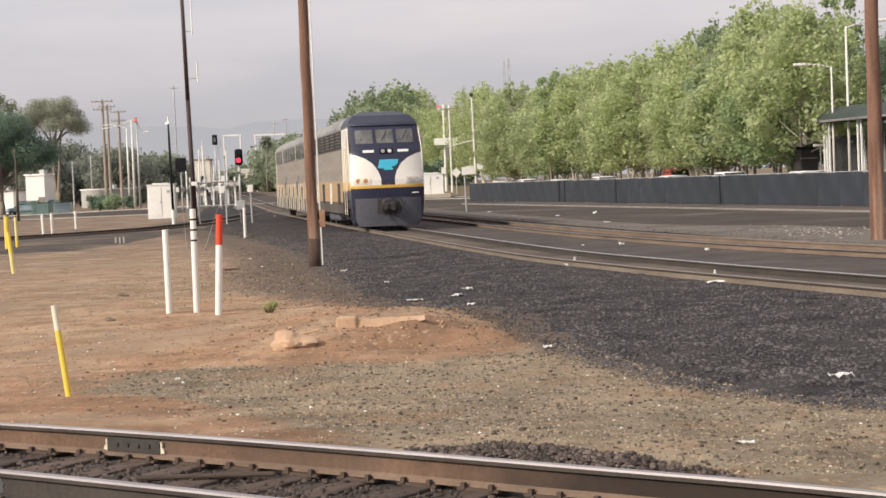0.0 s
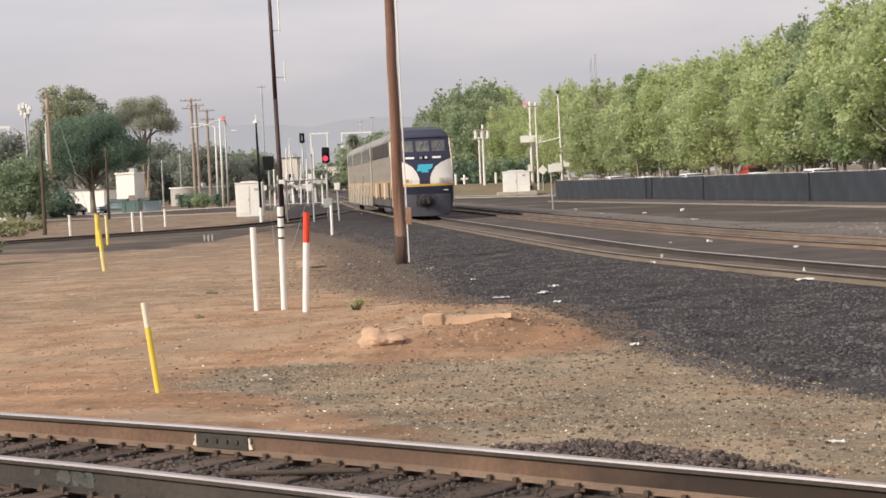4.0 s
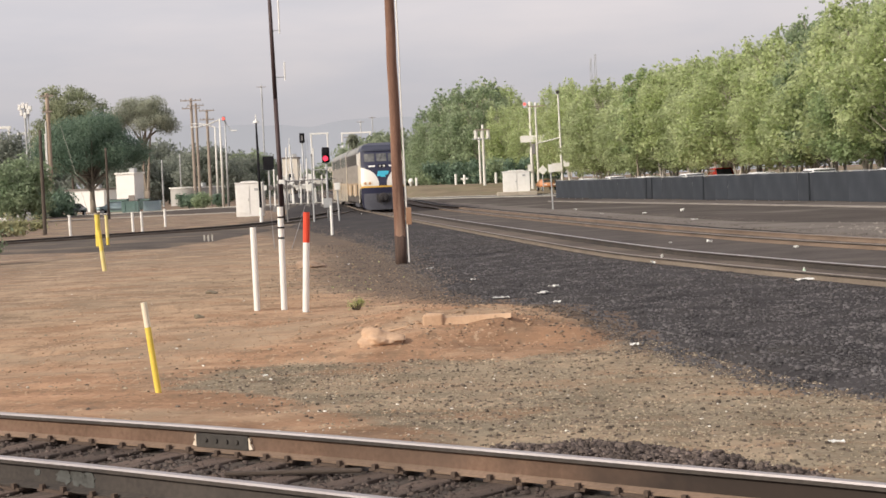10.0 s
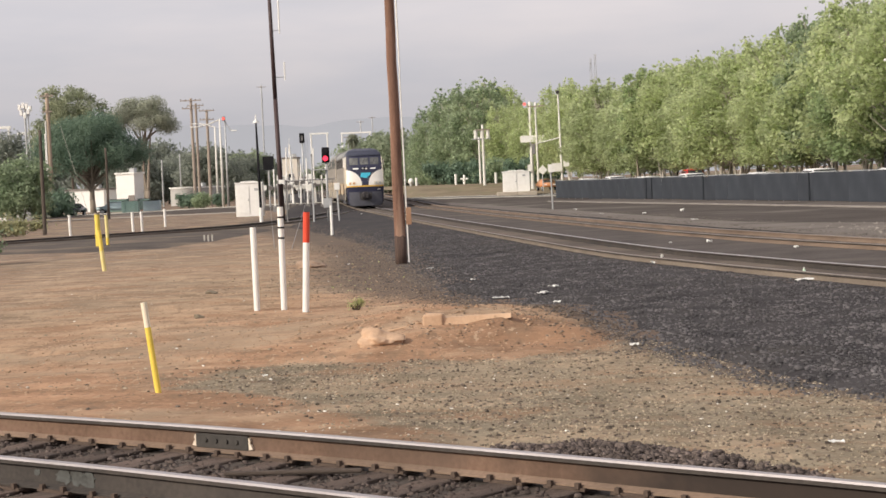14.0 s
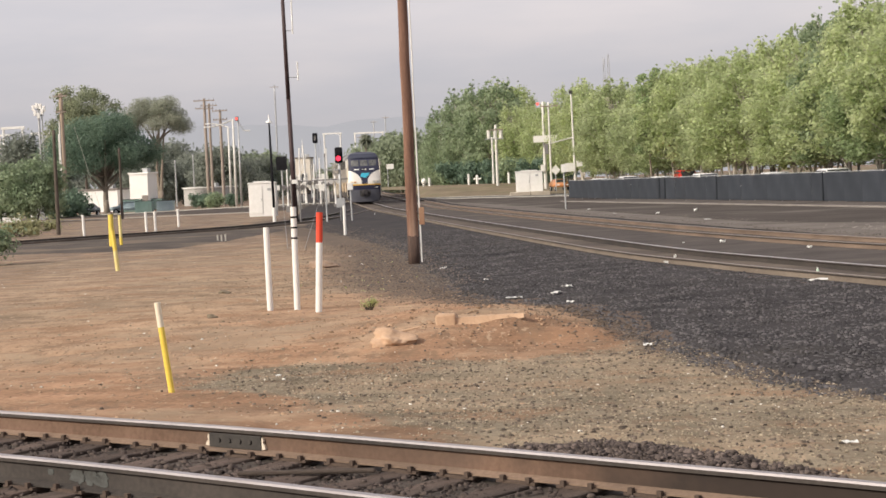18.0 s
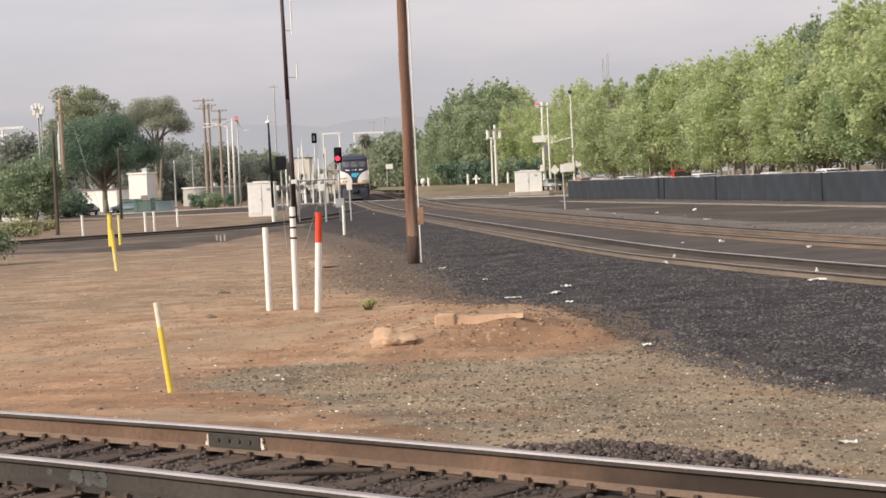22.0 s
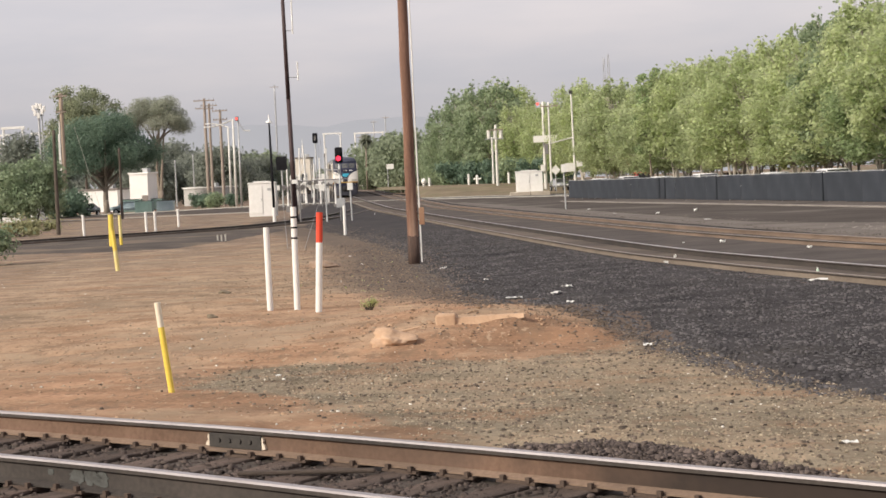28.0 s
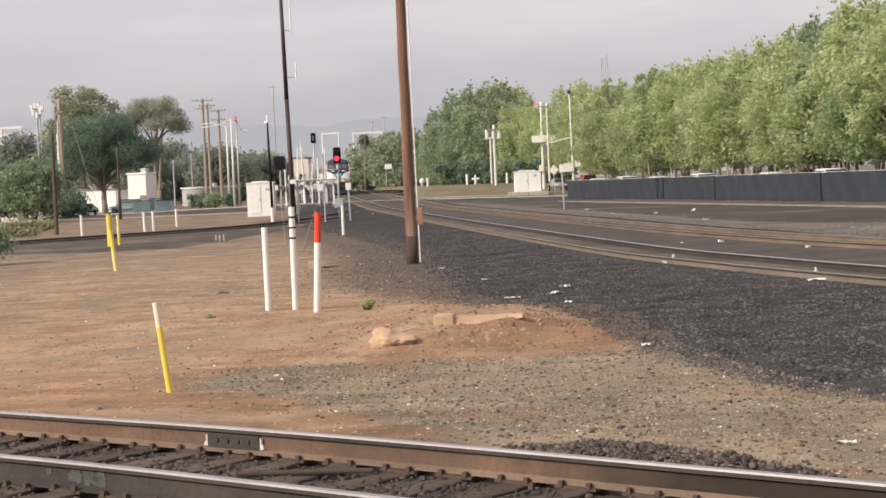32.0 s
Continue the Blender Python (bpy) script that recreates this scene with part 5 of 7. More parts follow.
CAR_W = mat("car_white", (0.66, 0.66, 0.66), (0.76, 0.76, 0.76), 0.25, scale=1, fine=10, bump=0, clear=0.5)
CAR_S = mat("car_silver", (0.38, 0.39, 0.40), (0.48, 0.49, 0.50), 0.25, 0.5, scale=1, fine=10, bump=0, clear=0.5)
CAR_R = mat("car_red", (0.42, 0.03, 0.025), (0.52, 0.05, 0.04), 0.25, scale=1, fine=10, bump=0, clear=0.5)
CAR_D = mat("car_dark", (0.02, 0.022, 0.028), (0.035, 0.038, 0.045), 0.25, scale=1, fine=10, bump=0, clear=0.5)
car((-38.05, 198.32, 0), 5, PALE_BLUE, "pale blue car parked in the yard", length=4.6)
dumpster((-34.97, 191.24, 0), (1.9, 1.3, 1.3), TEAL, "teal steel dumpster in the yard")
dumpster((-35.02, 205.84, 0), (2.0, 1.3, 1.2), PALE_BLUE, "pale blue steel dumpster in the yard")
car((-41.03, 188.61, 0), 80, CAR_D, "dark car parked under the trees")
k = 0
for y in range(78, 168, 6):
    m_, l_ = ((CAR_W, "white car parked behind the fence"), (CAR_S, "silver car parked behind the fence"), (CAR_W, "white car parked behind the fence"),
              (CAR_D, "dark car parked behind the fence"))[k % 4]
    h = (1.72, 1.56, 1.62, 1.5)[k * 7 % 4]
    car((fence_x(y) + 2.8 + 0.5 * math.sin(k * 2.3), y + 1.3 * math.sin(k * 1.7), 0.2), 98.9, m_, l_, "parked cars", height=h)
    k += 1


RED_CAR = car((21.6, 160, 0.3), 98.0, CAR_R, "red sport-utility car on the street behind the fence", height=1.95)


CAR_O = mat("car_orange", (0.52, 0.20, 0.07), (0.62, 0.27, 0.11), 0.3, scale=1, fine=10, bump=0, clear=0.5)
ORANGE_CAR = car((10.5, 230, 1.0), 96.0, CAR_O, "orange car waiting at the street corner")
SILVER_CAR = car((10.2, 238, 1.2), 96.0, CAR_S, "silver car waiting at the street corner", height=1.5)


# ---------------------------------------------------------------- poles, lamps and signals
def arm_pole(at, h, r, label, arms=(), material=POLE_OLD, insulators=True, name="utility_pole"):
    """A plain pole with cross-arms of (height, length)."""
    root = wood_pole(name, at, h, r, label, material)
    for z, L in arms:
        a = part("crossarm", B(((L, 0.12, 0.14), (0, -r, z)), bevel=0.01), POLE_OLD, root)
        for i in range(5 if insulators else 0):
            x = -L / 2 + 0.1 + (L - 0.2) * i / 4
            part("insulator", T(((x, -r, z + 0.07), (x, -r, z + 0.24), 0.05, 0.03), n=8), BARK_D, a)
    return root


arm_pole((-35.02, 242.52, 0), 15.53, 0.25, "weathered wooden power pole with two cross-arms", ((15.21, 3.0), (14.09, 2.6)))
arm_pole((-35.25, 248.74, 0), 15.11, 0.23, "weathered wooden power pole with a cross-arm", ((14.78, 2.4),))
arm_pole((-32.61, 240.87, 0), 13.75, 0.24, "weathered wooden power pole with a cross-arm", ((13.59, 2.2), (12.32, 2.0)))
guyed = thing("guy_wire", (-39.2, 186.0, 0), "pale guy wire running up to a power pole", "wire")
part("wire", T(((0.6, 0, -0.1), (-2.05, 0, 10.0), 0.02), n=6), CONCRETE, guyed)
part("anchor", B(((0.2, 0.2, 0.3), (0.6, 0, 0.1)), bevel=0.02), CONCRETE, guyed)
tall = arm_pole((-42.52, 185.75, 0), 13.62, 0.27, "stout wooden power pole beside the trees, with white conduits", ((13.31, 1.5), (11.59, 1.1)), POLE_TAN)
for x, z in ((-0.42, 9.2), (-0.3, 10.6)):
    part("conduit", T(((x, -0.2, -0.1), (x + 0.06, -0.2, z), 0.07), n=8), WHITE, tall, "white conduit")
arm_pole((-23.31, 99.57, 0), 6.15, 0.12, "dark slender wooden pole", (), BARK_D)
arm_pole((-30.69, 156.60, 0), 6.56, 0.13, "dark slender post in the yard", (), BARK_D)
arm_pole((-45.75, 280.07, 0), 7.73, 0.15, "short grey pole by the street", (), GALV)
arm_pole((-48.33, 316.63, 0), 9.47, 0.14, "short grey pole by the street", (), GALV)


def street_light(at, h, reach, label, material=GALV, r=0.09, side=1.0, droop=0.5):
    root = thing("street_lamp", at, label, "street lamp")
    part("pole", T(((0, 0, -0.1), (0, 0, h), r, r * 0.6), n=10), material, root, smooth=True)
    bm = bmesh.new()
    prev = Vector((0, 0, h - 0.1))
    for k in range(1, 7):
        u = k / 6
        q = Vector((side * reach * u, 0, h - 0.1 + droop * math.sin(u * math.pi * 0.5)))
        add_tube(bm, prev, q, r * 0.45, None, 8)
        prev = q
    part("arm", bm, material, root, smooth=True)
    part("lamp_head", B(((0.75, 0.28, 0.16), (side * (reach + 0.2), 0, h - 0.1 + droop)), bevel=0.05), WHITE, root)
    return root


street_light((-30.90, 235.76, 0), 11.12, 2.6, "pale street lamp with an arm over the street", PALE_POLE, 0.19, -1, 0.6)
ts = street_light((-28.65, 229.04, 0), 11.71, 1.0, "pale traffic-signal pole with a lit red lamp", GALV, 0.16, 1, -1.4)
hd = part("signal_head", B(((0.45, 0.3, 0.6), (-0.1, -0.3, 11.86)), bevel=0.05), GALV_D, ts, "black signal head")
part("lens", T(((-0.1, -0.44, 11.86), (-0.1, -0.52, 11.86), 0.2), n=14), RED_FLASH, hd, "lit red lens")
street_light((-29.76, 232.35, 0), 12.04, 3.4, "pale signal pole with a long white arm", PALE_POLE, 0.2, -1, -0.9)
street_light((24.31, 185.0, 0), 13.22, 3.2, "tall pale street lamp rising over the trees", PALE_POLE, 0.11, 1, 0.6)
street_light((29.05, 98.0, 0), 10.12, 1.9, "tall pale street lamp behind the fence", PALE_POLE, 0.1, 1, 0.4)
street_light((28.47, 99.2, 0), 7.95, 1.7, "pale street lamp with a curved arm", PALE_POLE, 0.085, -1, 0.22)

# lamp post by the cabinet: black shaft, white head and foot
lp = thing("yard_lamp", (-11.54, 108.63, 0), "slender black lamp post with a white head and foot", "street lamp")
hh = 6.82
part("shaft", T(((0, 0, 0.9), (-0.05, 0, hh * 0.82), 0.09, 0.07), n=10), BLACK, lp, smooth=True)
part("foot", T(((0, 0, -0.1), (0, 0, 0.95), 0.12), n=10), WHITE, lp)
part("neck", T(((-0.05, 0, hh * 0.82), (-0.06, 0, hh * 0.94), 0.06, 0.05), n=10), BLACK, lp)
part("lamp_head", T(((-0.06, 0, hh * 0.935), (-0.06, 0, hh * 0.955), 0.22, 0.16), ((-0.06, 0, hh * 0.955), (-0.06, 0, hh * 1.01), 0.06, 0.03), n=14), WHITE, lp)

# tall dark radio mast with white whips
mast = thing("radio_mast", (-9.56, 102.19, 0), "tall dark steel mast with thin white antennas", "mast")
part("shaft", T(((0, 0, -0.1), (-0.12, 0, 7.5), 0.15, 0.13), ((-0.12, 0, 7.5), (-0.22, 0, 15.5), 0.13, 0.10), n=12), mat("mast_maroon", (0.035, 0.02, 0.022), (0.075, 0.045, 0.045), 0.6), mast, smooth=True)
for x, z0, z1 in ((0.32, 11.4, 14.2), (0.52, 8.6, 9.7)):
    a = part("antenna", T(((x, 0, z0), (x, 0, z1), 0.045), n=8), WHITE, mast, "thin white whip antenna")
    part("bracket", T(((-0.25, 0, z0 + 0.2), (x, 0, z0 + 0.2), 0.025), n=6), GALV, a)


BLOCK = mat("tan_concrete", (0.36, 0.31, 0.25), (0.50, 0.44, 0.37), 0.9, scale=1.5, fine=20, bump=0.3)


for (gx_, gy_), top_ in (((-5.90, 59.44), (-13.60, 135.00, 0.90)), ((-5.24, 58.72), (-10.40, 135.00, 1.84))):
    part("guy_wire", T(((gx_ - mast.location.x, gy_ - mast.location.y, 0), (top_[0] - mast.location.x, top_[1] - mast.location.y, top_[2]), 0.012), n=5), GALV_D, mast, "thin steel guy wire")


def cabinet(at, size, label, block=False):
    w, d, h = size
    root = thing("signal_cabinet", at, label, "signal cabinet")
    base = 0.0
    if block:
        for s in (-1, 1):
            part("concrete_block", B(((w * 0.73, d + 1.4, 0.55), (s * w * 0.37, -0.4, 0.2)), bevel=0.04), BLOCK, root)
        base = 0.45
    body = part("body", B(((w, d, h), (0, 0, h / 2 + base - 0.05)), bevel=0.03), CAB_WHITE, root)
    part("roof", B(((w + 0.12, d + 0.12, 0.1), (0, 0, h + base)), ((w * 0.6, d + 0.1, 0.12), (0, 0, h + base + 0.08)), bevel=0.03), CAB_WHITE, root)
    dr = part("door", B(((w * 0.42, 0.04, h * 0.82), (-w * 0.2, -d / 2 - 0.02, h / 2 + base)), bevel=0.01), CAB_WHITE, body)
    part("handle", B(((0.05, 0.06, 0.18), (-w * 0.03, -d / 2 - 0.06, h / 2 + base))), GALV, dr)
    part("vent", B(((0.3, 0.03, 0.2), (w * 0.28, -d / 2 - 0.015, h * 0.8 + base))), GALV, body)
    return root


cabinet((-15.33, 136.42, 0), (2.16, 1.3, 2.68), "white metal signal cabinet beside the side track")
cabinet((7.91, 176.18, 0.28), (2.75, 1.5, 2.1), "large white signal cabinet on pale concrete blocks", block=True)


def signal(at, h, label, lamp=None, size=0.5, ladder=True, r=0.07):
    """Railway signal: mast, head with hooded lamps, ladder."""
    root = thing("railway_signal", at, label, "railway signal")
    part("mast", T(((0, 0, -0.1), (0, 0, h), r), n=10), GALV, root, smooth=True)
    hd = part("head", B(((size, 0.18, size * 2.0), (0, -0.12, h - size * 0.6)), bevel=size * 0.2), BLACK, root)
    for k, z in enumerate((h - size * 0.1, h - size * 1.05)):
        hood = part("hood", T(((0, -0.2, z), (0, -0.42, z), size * 0.34), n=14), BLACK, hd)
        lit = lamp is not None and k == 1
        part("lens", T(((0, -0.30, z), (0, -0.44 if lit else -0.33, z), size * (0.32 if lit else 0.30)), n=14), lamp if lit else DARK_STEEL, hood)
    if ladder:
        for s in (0.28, 0.62):
            part("ladder_rail", T(((s, 0.2, -0.05), (s, 0.2, h - 0.5), 0.025), n=6), GALV, root)
        for i in range(int(h / 0.45)):
            part("rung", T(((0.28, 0.2, 0.3 + i * 0.45), (0.62, 0.2, 0.3 + i * 0.45), 0.018), n=6), GALV, root)
    return root


rs = signal((-6.64, 99.70, 0), 4.24, "railway signal on a grey mast showing a red light", RED_LIGHT, size=0.46, ladder=False)
part("relay_box", B(((0.5, 0.3, 0.55), (0, -0.05, 1.15)), bevel=0.02), GALV, rs)
part("platform", B(((1.0, 0.5, 0.05), (-0.45, 0, 3.12)), ), GALV, rs)
part("ladder", T(((-0.85, 0, -0.05), (-0.85, 0, 3.88), 0.05), n=8), GALV, rs, "grey ladder post")
part("brace", T(((-0.85, 0, 3.22), (0, 0, 2.72), 0.03), n=6), GALV, rs)
unlit = signal((-16.08, 200.68, 0), 8.33, "railway signal on a tall grey mast, unlit", None, size=0.6, ladder=True, r=0.1)
part("reflector", B(((0.24, 0.04, 0.62), (0, -0.46, 7.97)), bevel=0.1), GALV_D, unlit, "pale grey centre of the head")
sb = thing("railway_signal", (-17.25, 171.56, 0), "black square signal seen from behind on a grey mast", "railway signal")
part("mast", T(((0, 0, -0.1), (0, 0, 4.68), 0.09), n=10), GALV, sb)
part("backboard", B(((1.10, 0.2, 1.38), (0, -0.1, 4.73)), bevel=0.05), BLACK, sb, "black square backboard")

# pipe rack with hanging devices round the signals
rack = thing("pipe_rack", (-9.60, 102.26, 0), "grey steel pipe frame beside the signals", "frame")
z = 2.52
part("top_pipe", T(((-0.15, -0.3, z), (3.3, -0.3, z + 0.05), 0.035), n=8), GALV_D, rack)
for x in (-0.15, 0.35, 1.95):
    part("upright", T(((x, -0.3, -0.1), (x, -0.3, z + (0.1 if x < 1 else 1.6)), 0.045), n=8), GALV_D, rack)
part("meter", B(((0.35, 0.2, 0.25), (0.1, -0.35, z)), bevel=0.02), WHITE, rack, "small white box")
gp = thing("sign_post", (-5.93, 98.41, 0), "thin grey post with a small white box on top", "post")
part("post", T(((0, 0, -0.1), (-0.05, 0, 1.97), 0.05), n=8), GALV, gp)
part("box", B(((0.32, 0.16, 0.42), (-0.05, 0, 2.10)), bevel=0.02), WHITE, gp, "small white box")
marker("marker_post", (-4.73, 72.89, 0), 1.29, 0.13, [(0, 1, WHITE)], "white marker post beside a signal", 0)


def gate(at, h, label, tilt=4.0):
    """Level-crossing mast with crossbuck, lamps and a raised striped arm."""
    root = thing("crossing_gate", at, label, "crossing gate")
    part("mast", T(((0, 0, -0.1), (0, 0, h * 0.45), 0.08), n=10), GALV, root)
    part("machine", B(((0.4, 0.5, 0.6), (0.2, 0, 0.9)), bevel=0.03), GALV, root)
    for a in (45, -45):
        part("crossbuck", B(((1.2, 0.03, 0.2), (0, 0, 0))), WHITE, root, m=pose(0, -0.1, h * 0.42, 0, a, 0))
    for s in (-1, 1):
        l = part("flasher", T(((s * 0.4, -0.05, h * 0.30), (s * 0.4, -0.12, h * 0.30), 0.28), n=16), BLACK, root)
        part("lens", T(((s * 0.4, -0.13, h * 0.30), (s * 0.4, -0.16, h * 0.30), 0.12), n=12), BARK_D, l)
    n = 9
    for i in range(n):
        z0, z1 = 1.0 + (h - 1.0) * i / n, 1.0 + (h - 1.0) * (i + 1) / n
        x = math.tan(radians(tilt))
        part("arm_stripe", T(((0.25 + x * z0, 0.15, z0), (0.25 + x * z1, 0.15, z1), 0.07 - 0.005 * i, 0.065 - 0.005 * i), n=8), WHITE if i % 2 == 0 else PALE, root)
    return root


gate((-18.15, 197.71, 0.1), 7.82, "railway crossing gate with its white arm raised")
gate((-18.38, 207.89, 0.1), 6.2, "railway crossing gate with its white arm raised", tilt=2)
gate((-18.14, 217.53, 0.1), 5.0, "railway crossing gate with its white arm raised", tilt=-2)
for (x, y), h in (((-15.88, 167.97), 3.4), ((-14.99, 172.54), 3.2), ((-14.14, 185.77), 3.6), ((-14.74, 206.35), 3.0), ((-21.48, 207.65), 2.6), ((-12.30, 158.57), 2.4)):
    p = thing("sign_post", (x, y, 0), "grey street-sign post at the crossing", "post")
    part("post", T(((0, 0, -0.1), (0, 0, h), 0.06), n=8), GALV_D, p)
    part("plate", B(((0.5, 0.03, 0.6), (0, -0.07, h - 0.3)), bevel=0.01), WHITE, p, "small white sign plate")


for i, ((x, y), h, lean) in enumerate((((-15.00, 165.66), 6.06, 0.02), ((-14.91, 172.34), 6.53, -0.03), ((-14.02, 169.91), 4.52, 0.04),
                                        ((-12.75, 163.03), 4.93, 0.0), ((-12.32, 165.24), 5.93, 0.02), ((-10.75, 154.50), 3.19, 0.0), ((-14.96, 153.25), 3.87, 0.0),
                                        ((-15.9, 170.2), 7.3, 0.0), ((-15.35, 176.0), 5.2, 0.01), ((-13.6, 174.5), 4.1, -0.02), ((-13.1, 178.0), 3.3, 0.0), ((-16.9, 182.0), 4.6, 0.0))):
    p = thing("crossing_post", (x, y, 0), "slim white crossing post with lamp heads", "post")
    part("post", T(((0, 0, -0.1), (lean * h, 0, h), 0.095, 0.065), n=8), CAB_WHITE, p)
    for s in (-1, 1):
        hd = part("lamp_head", T(((s * 0.32, -0.05, 2.3 + 0.2 * (i % 3)), (s * 0.32, -0.3, 2.2 + 0.2 * (i % 3)), 0.2, 0.24), n=14), CAB_WHITE if i % 2 else GALV_D, p)
    part("lamp_arm", T(((-0.32, 0, 2.3 + 0.2 * (i % 3)), (0.32, 0, 2.3 + 0.2 * (i % 3)), 0.035), n=8), GALV_D, p)
    part("base_box", B(((0.4, 0.35, 0.6), (0, 0, 0.25)), bevel=0.02), GALV_D, p)


def portal(at, w, h, label, r=0.22):
    root = thing("power_gantry", at, label, "gantry")
    for s in (-1, 1):
        part("leg", T(((s * w / 2, 0, -0.1), (s * w / 2, 0, h), r), n=8), WHITE, root)
    part("beam", B(((w + 0.8, r * 2, r * 2), (0, 0, h)), bevel=0.03), WHITE, root)
    return root


portal((-33.57, 480, 0), 4.6, 17.2, "pale steel power gantry in the haze")
portal((-24.15, 500, 0), 8.2, 17.6, "pale steel power gantry in the haze")
portal((-77.37, 300, 0), 3.4, 15.0, "grey steel substation frame")
portal((-75.0, 310, 0), 2.6, 14.2, "grey steel substation frame")
portal((-80.2, 306, 0), 2.4, 14.0, "grey steel substation frame", 0.16)
for x, y, h in ((-23.54, 520.0, 22), (-20.68, 540.0, 24), (-43.10, 420.0, 28), (-22.76, 430.0, 15)):
    arm_pole((x, y, 0), h, 0.22, "distant power pole in the haze", ((h - 0.6, 2.2),), GALV, False)
flood = thing("floodlight_pole", (-62.99, 260, 0), "slender pole with a cluster of white floodlights", "floodlight")
part("pole", T(((0, 0, -2), (0, 0, 16.4), 0.16), ((0.5, 0, 8), (0.45, 0, 15.6), 0.10), n=8), GALV, flood)
for i in range(7):
    part("floodlight", B(((0.42, 0.4, 0.85), (-0.75 + i * 0.27, -0.2 - 0.1 * (i % 2), (16.2, 15.4, 16.5, 15.0, 16.4, 15.6, 16.0)[i])), bevel=0.05), CAB_WHITE, flood)
part("bracket", T(((-0.8, 0, 15.9), (0.9, 0, 15.9), 0.06), ((-0.6, 0, 15.0), (0.8, 0, 15.0), 0.06), n=6), GALV, flood)

# poles, signs and bollards at the far end of the fence
arm_pole((6.19, 234.81, 0), 9.71, 0.22, "pale power pole with transformers at its top", ((9.01, 2.0),), PALE_POLE)
tr = arm_pole((5.82, 242.07, 0), 8.20, 0.18, "pale slender power pole", (), PALE_POLE)
tf = thing("transformer_bank", (6.12, 235.20, 0), "pale transformer drums high on a pole", "transformer")
part("platform", B(((2.6, 0.7, 0.12), (-0.2, -0.2, 7.78)), bevel=0.02), GALV, tf)
for x in (-0.9, 0.0, 0.8):
    part("drum", T(((x, -0.35, 7.85), (x, -0.35, 9.02), 0.26), n=14), PALE_POLE, tf)
cp = arm_pole((12.29, 224.69, 0), 12.16, 0.24, "pale steel signal pole beside the cabinet", (), PALE_POLE)
part("red_flasher", T(((-0.7, -0.2, 11.86), (-0.7, -0.35, 11.86), 0.2), n=14), RED_FLASH, cp, "lit red warning lamp")
part("flasher_arm", T(((0, 0, 11.86), (-0.7, 0, 11.86), 0.06), n=8), GALV, cp)
part("control_box", B(((0.6, 0.4, 0.9), (-0.3, -0.3, 3.4)), bevel=0.02), WHITE, cp)
arm_pole((12.85, 221.5, 0), 11.9, 0.16, "pale steel pole at the crossing", ((11.4, 2.4),), PALE_POLE, False)
sg = thing("street_sign", (12.29, 224.69, 0), "large white street-name sign on a signal arm", "sign")
part("plate", B(((3.30, 0.08, 0.88), (0.2, -0.75, 7.24)), bevel=0.02), CAB_WHITE, sg)
part("hanger", T(((0.2, -0.4, 7.69), (0.2, -0.05, 7.84), 0.05), n=8), GALV, sg)
me_ = thing("signal_mast_arm", (14.53, 200.98, 0), "pale traffic-signal pole with a long arm and camera", "traffic signal")
part("pole", T(((0, 0, -0.1), (-0.15, 0, 12.08), 0.15, 0.10), n=10), PALE_POLE, me_)
part("arm", T(((0, 0, 6.75), (-3.4, 0, 6.01), 0.09, 0.06), n=8), PALE_POLE, me_)
part("camera_box", B(((0.4, 0.5, 0.35), (-0.2, -0.2, 12.08)), bevel=0.03), DARK_STEEL, me_)
part("signal_head", B(((0.45, 0.35, 1.2), (-3.3, -0.1, 5.48)), bevel=0.04), GALV_D, me_)
part("sign_plate", B(((1.2, 0.05, 1.0), (-0.6, -0.3, 3.21)), bevel=0.01), WHITE, me_)
part("sign_plate", B(((0.7, 0.05, 0.7), (0.5, -0.3, 3.61)), bevel=0.01), WHITE, me_)
dm = thing("warning_sign", (12.40, 204.41, 0), "white diamond warning sign on a post", "sign")
part("post", T(((0, 0, -0.1), (0, 0, 3.26), 0.06), n=8), GALV, dm)
part("plate", B(((0.85, 0.04, 0.85), (0, 0, 0))), WHITE, dm, m=pose(0, -0.08, 2.99, 0, 45, 0))
sp = thing("track_sign", (6.98, 105.84, 0.1), "thin grey post with a small white sign", "sign")
part("post", T(((0, 0, -0.1), (-0.06, 0, 2.39), 0.05), n=8), GALV, sp)
part("plate", B(((0.3, 0.03, 0.5), (-0.06, -0.05, 2.54)), bevel=0.008), WHITE, sp)
for b in ((2.26, 241.34), (7.94, 240.42)):
    marker("bollard", (*b, verge_z(*b)), 1.5, 0.36, [(0, 1, WHITE)], "white concrete bollard by the crossing", 0)
hy = thing("hydrant", (3.51, 244.57, verge_z(3.51, 244.57)), "white fire hydrant with side outlets", "hydrant")
part("barrel", T(((0, 0, -0.1), (0, 0, 1.5), 0.26), ((0, 0, 1.5), (0, 0, 1.9), 0.3, 0.12), n=14), WHITE, hy)
for s in (-1, 1):
    hy.scale = (0.72, 0.72, 0.72)
    part("outlet", T(((s * 0.2, 0, 1.1), (s * 0.75, 0, 1.1), 0.2), n=12), WHITE, hy)
gs = thing("street_sign", (-12.20, 330, 0), "small pale sign on a tall post by the road", "sign")
part("post", T(((-0.4, 0, -1), (-0.4, 0, 5.4), 0.09), n=8), GALV, gs)
part("plate", B(((1.4, 0.08, 1.0), (0.1, -0.1, 5.6)), bevel=0.02), WHITE, gs)
marker("bollard", (-3.65, 264, verge_z(-3.65, 264)), 1.3, 0.4, [(0, 1, WHITE)], "white post by the distant road", 0)
dn = thing("utility_dome", (-4.49, 262, verge_z(-4.49, 262)), "white rounded utility dome by the road", "utility box")
bm = bmesh.new()
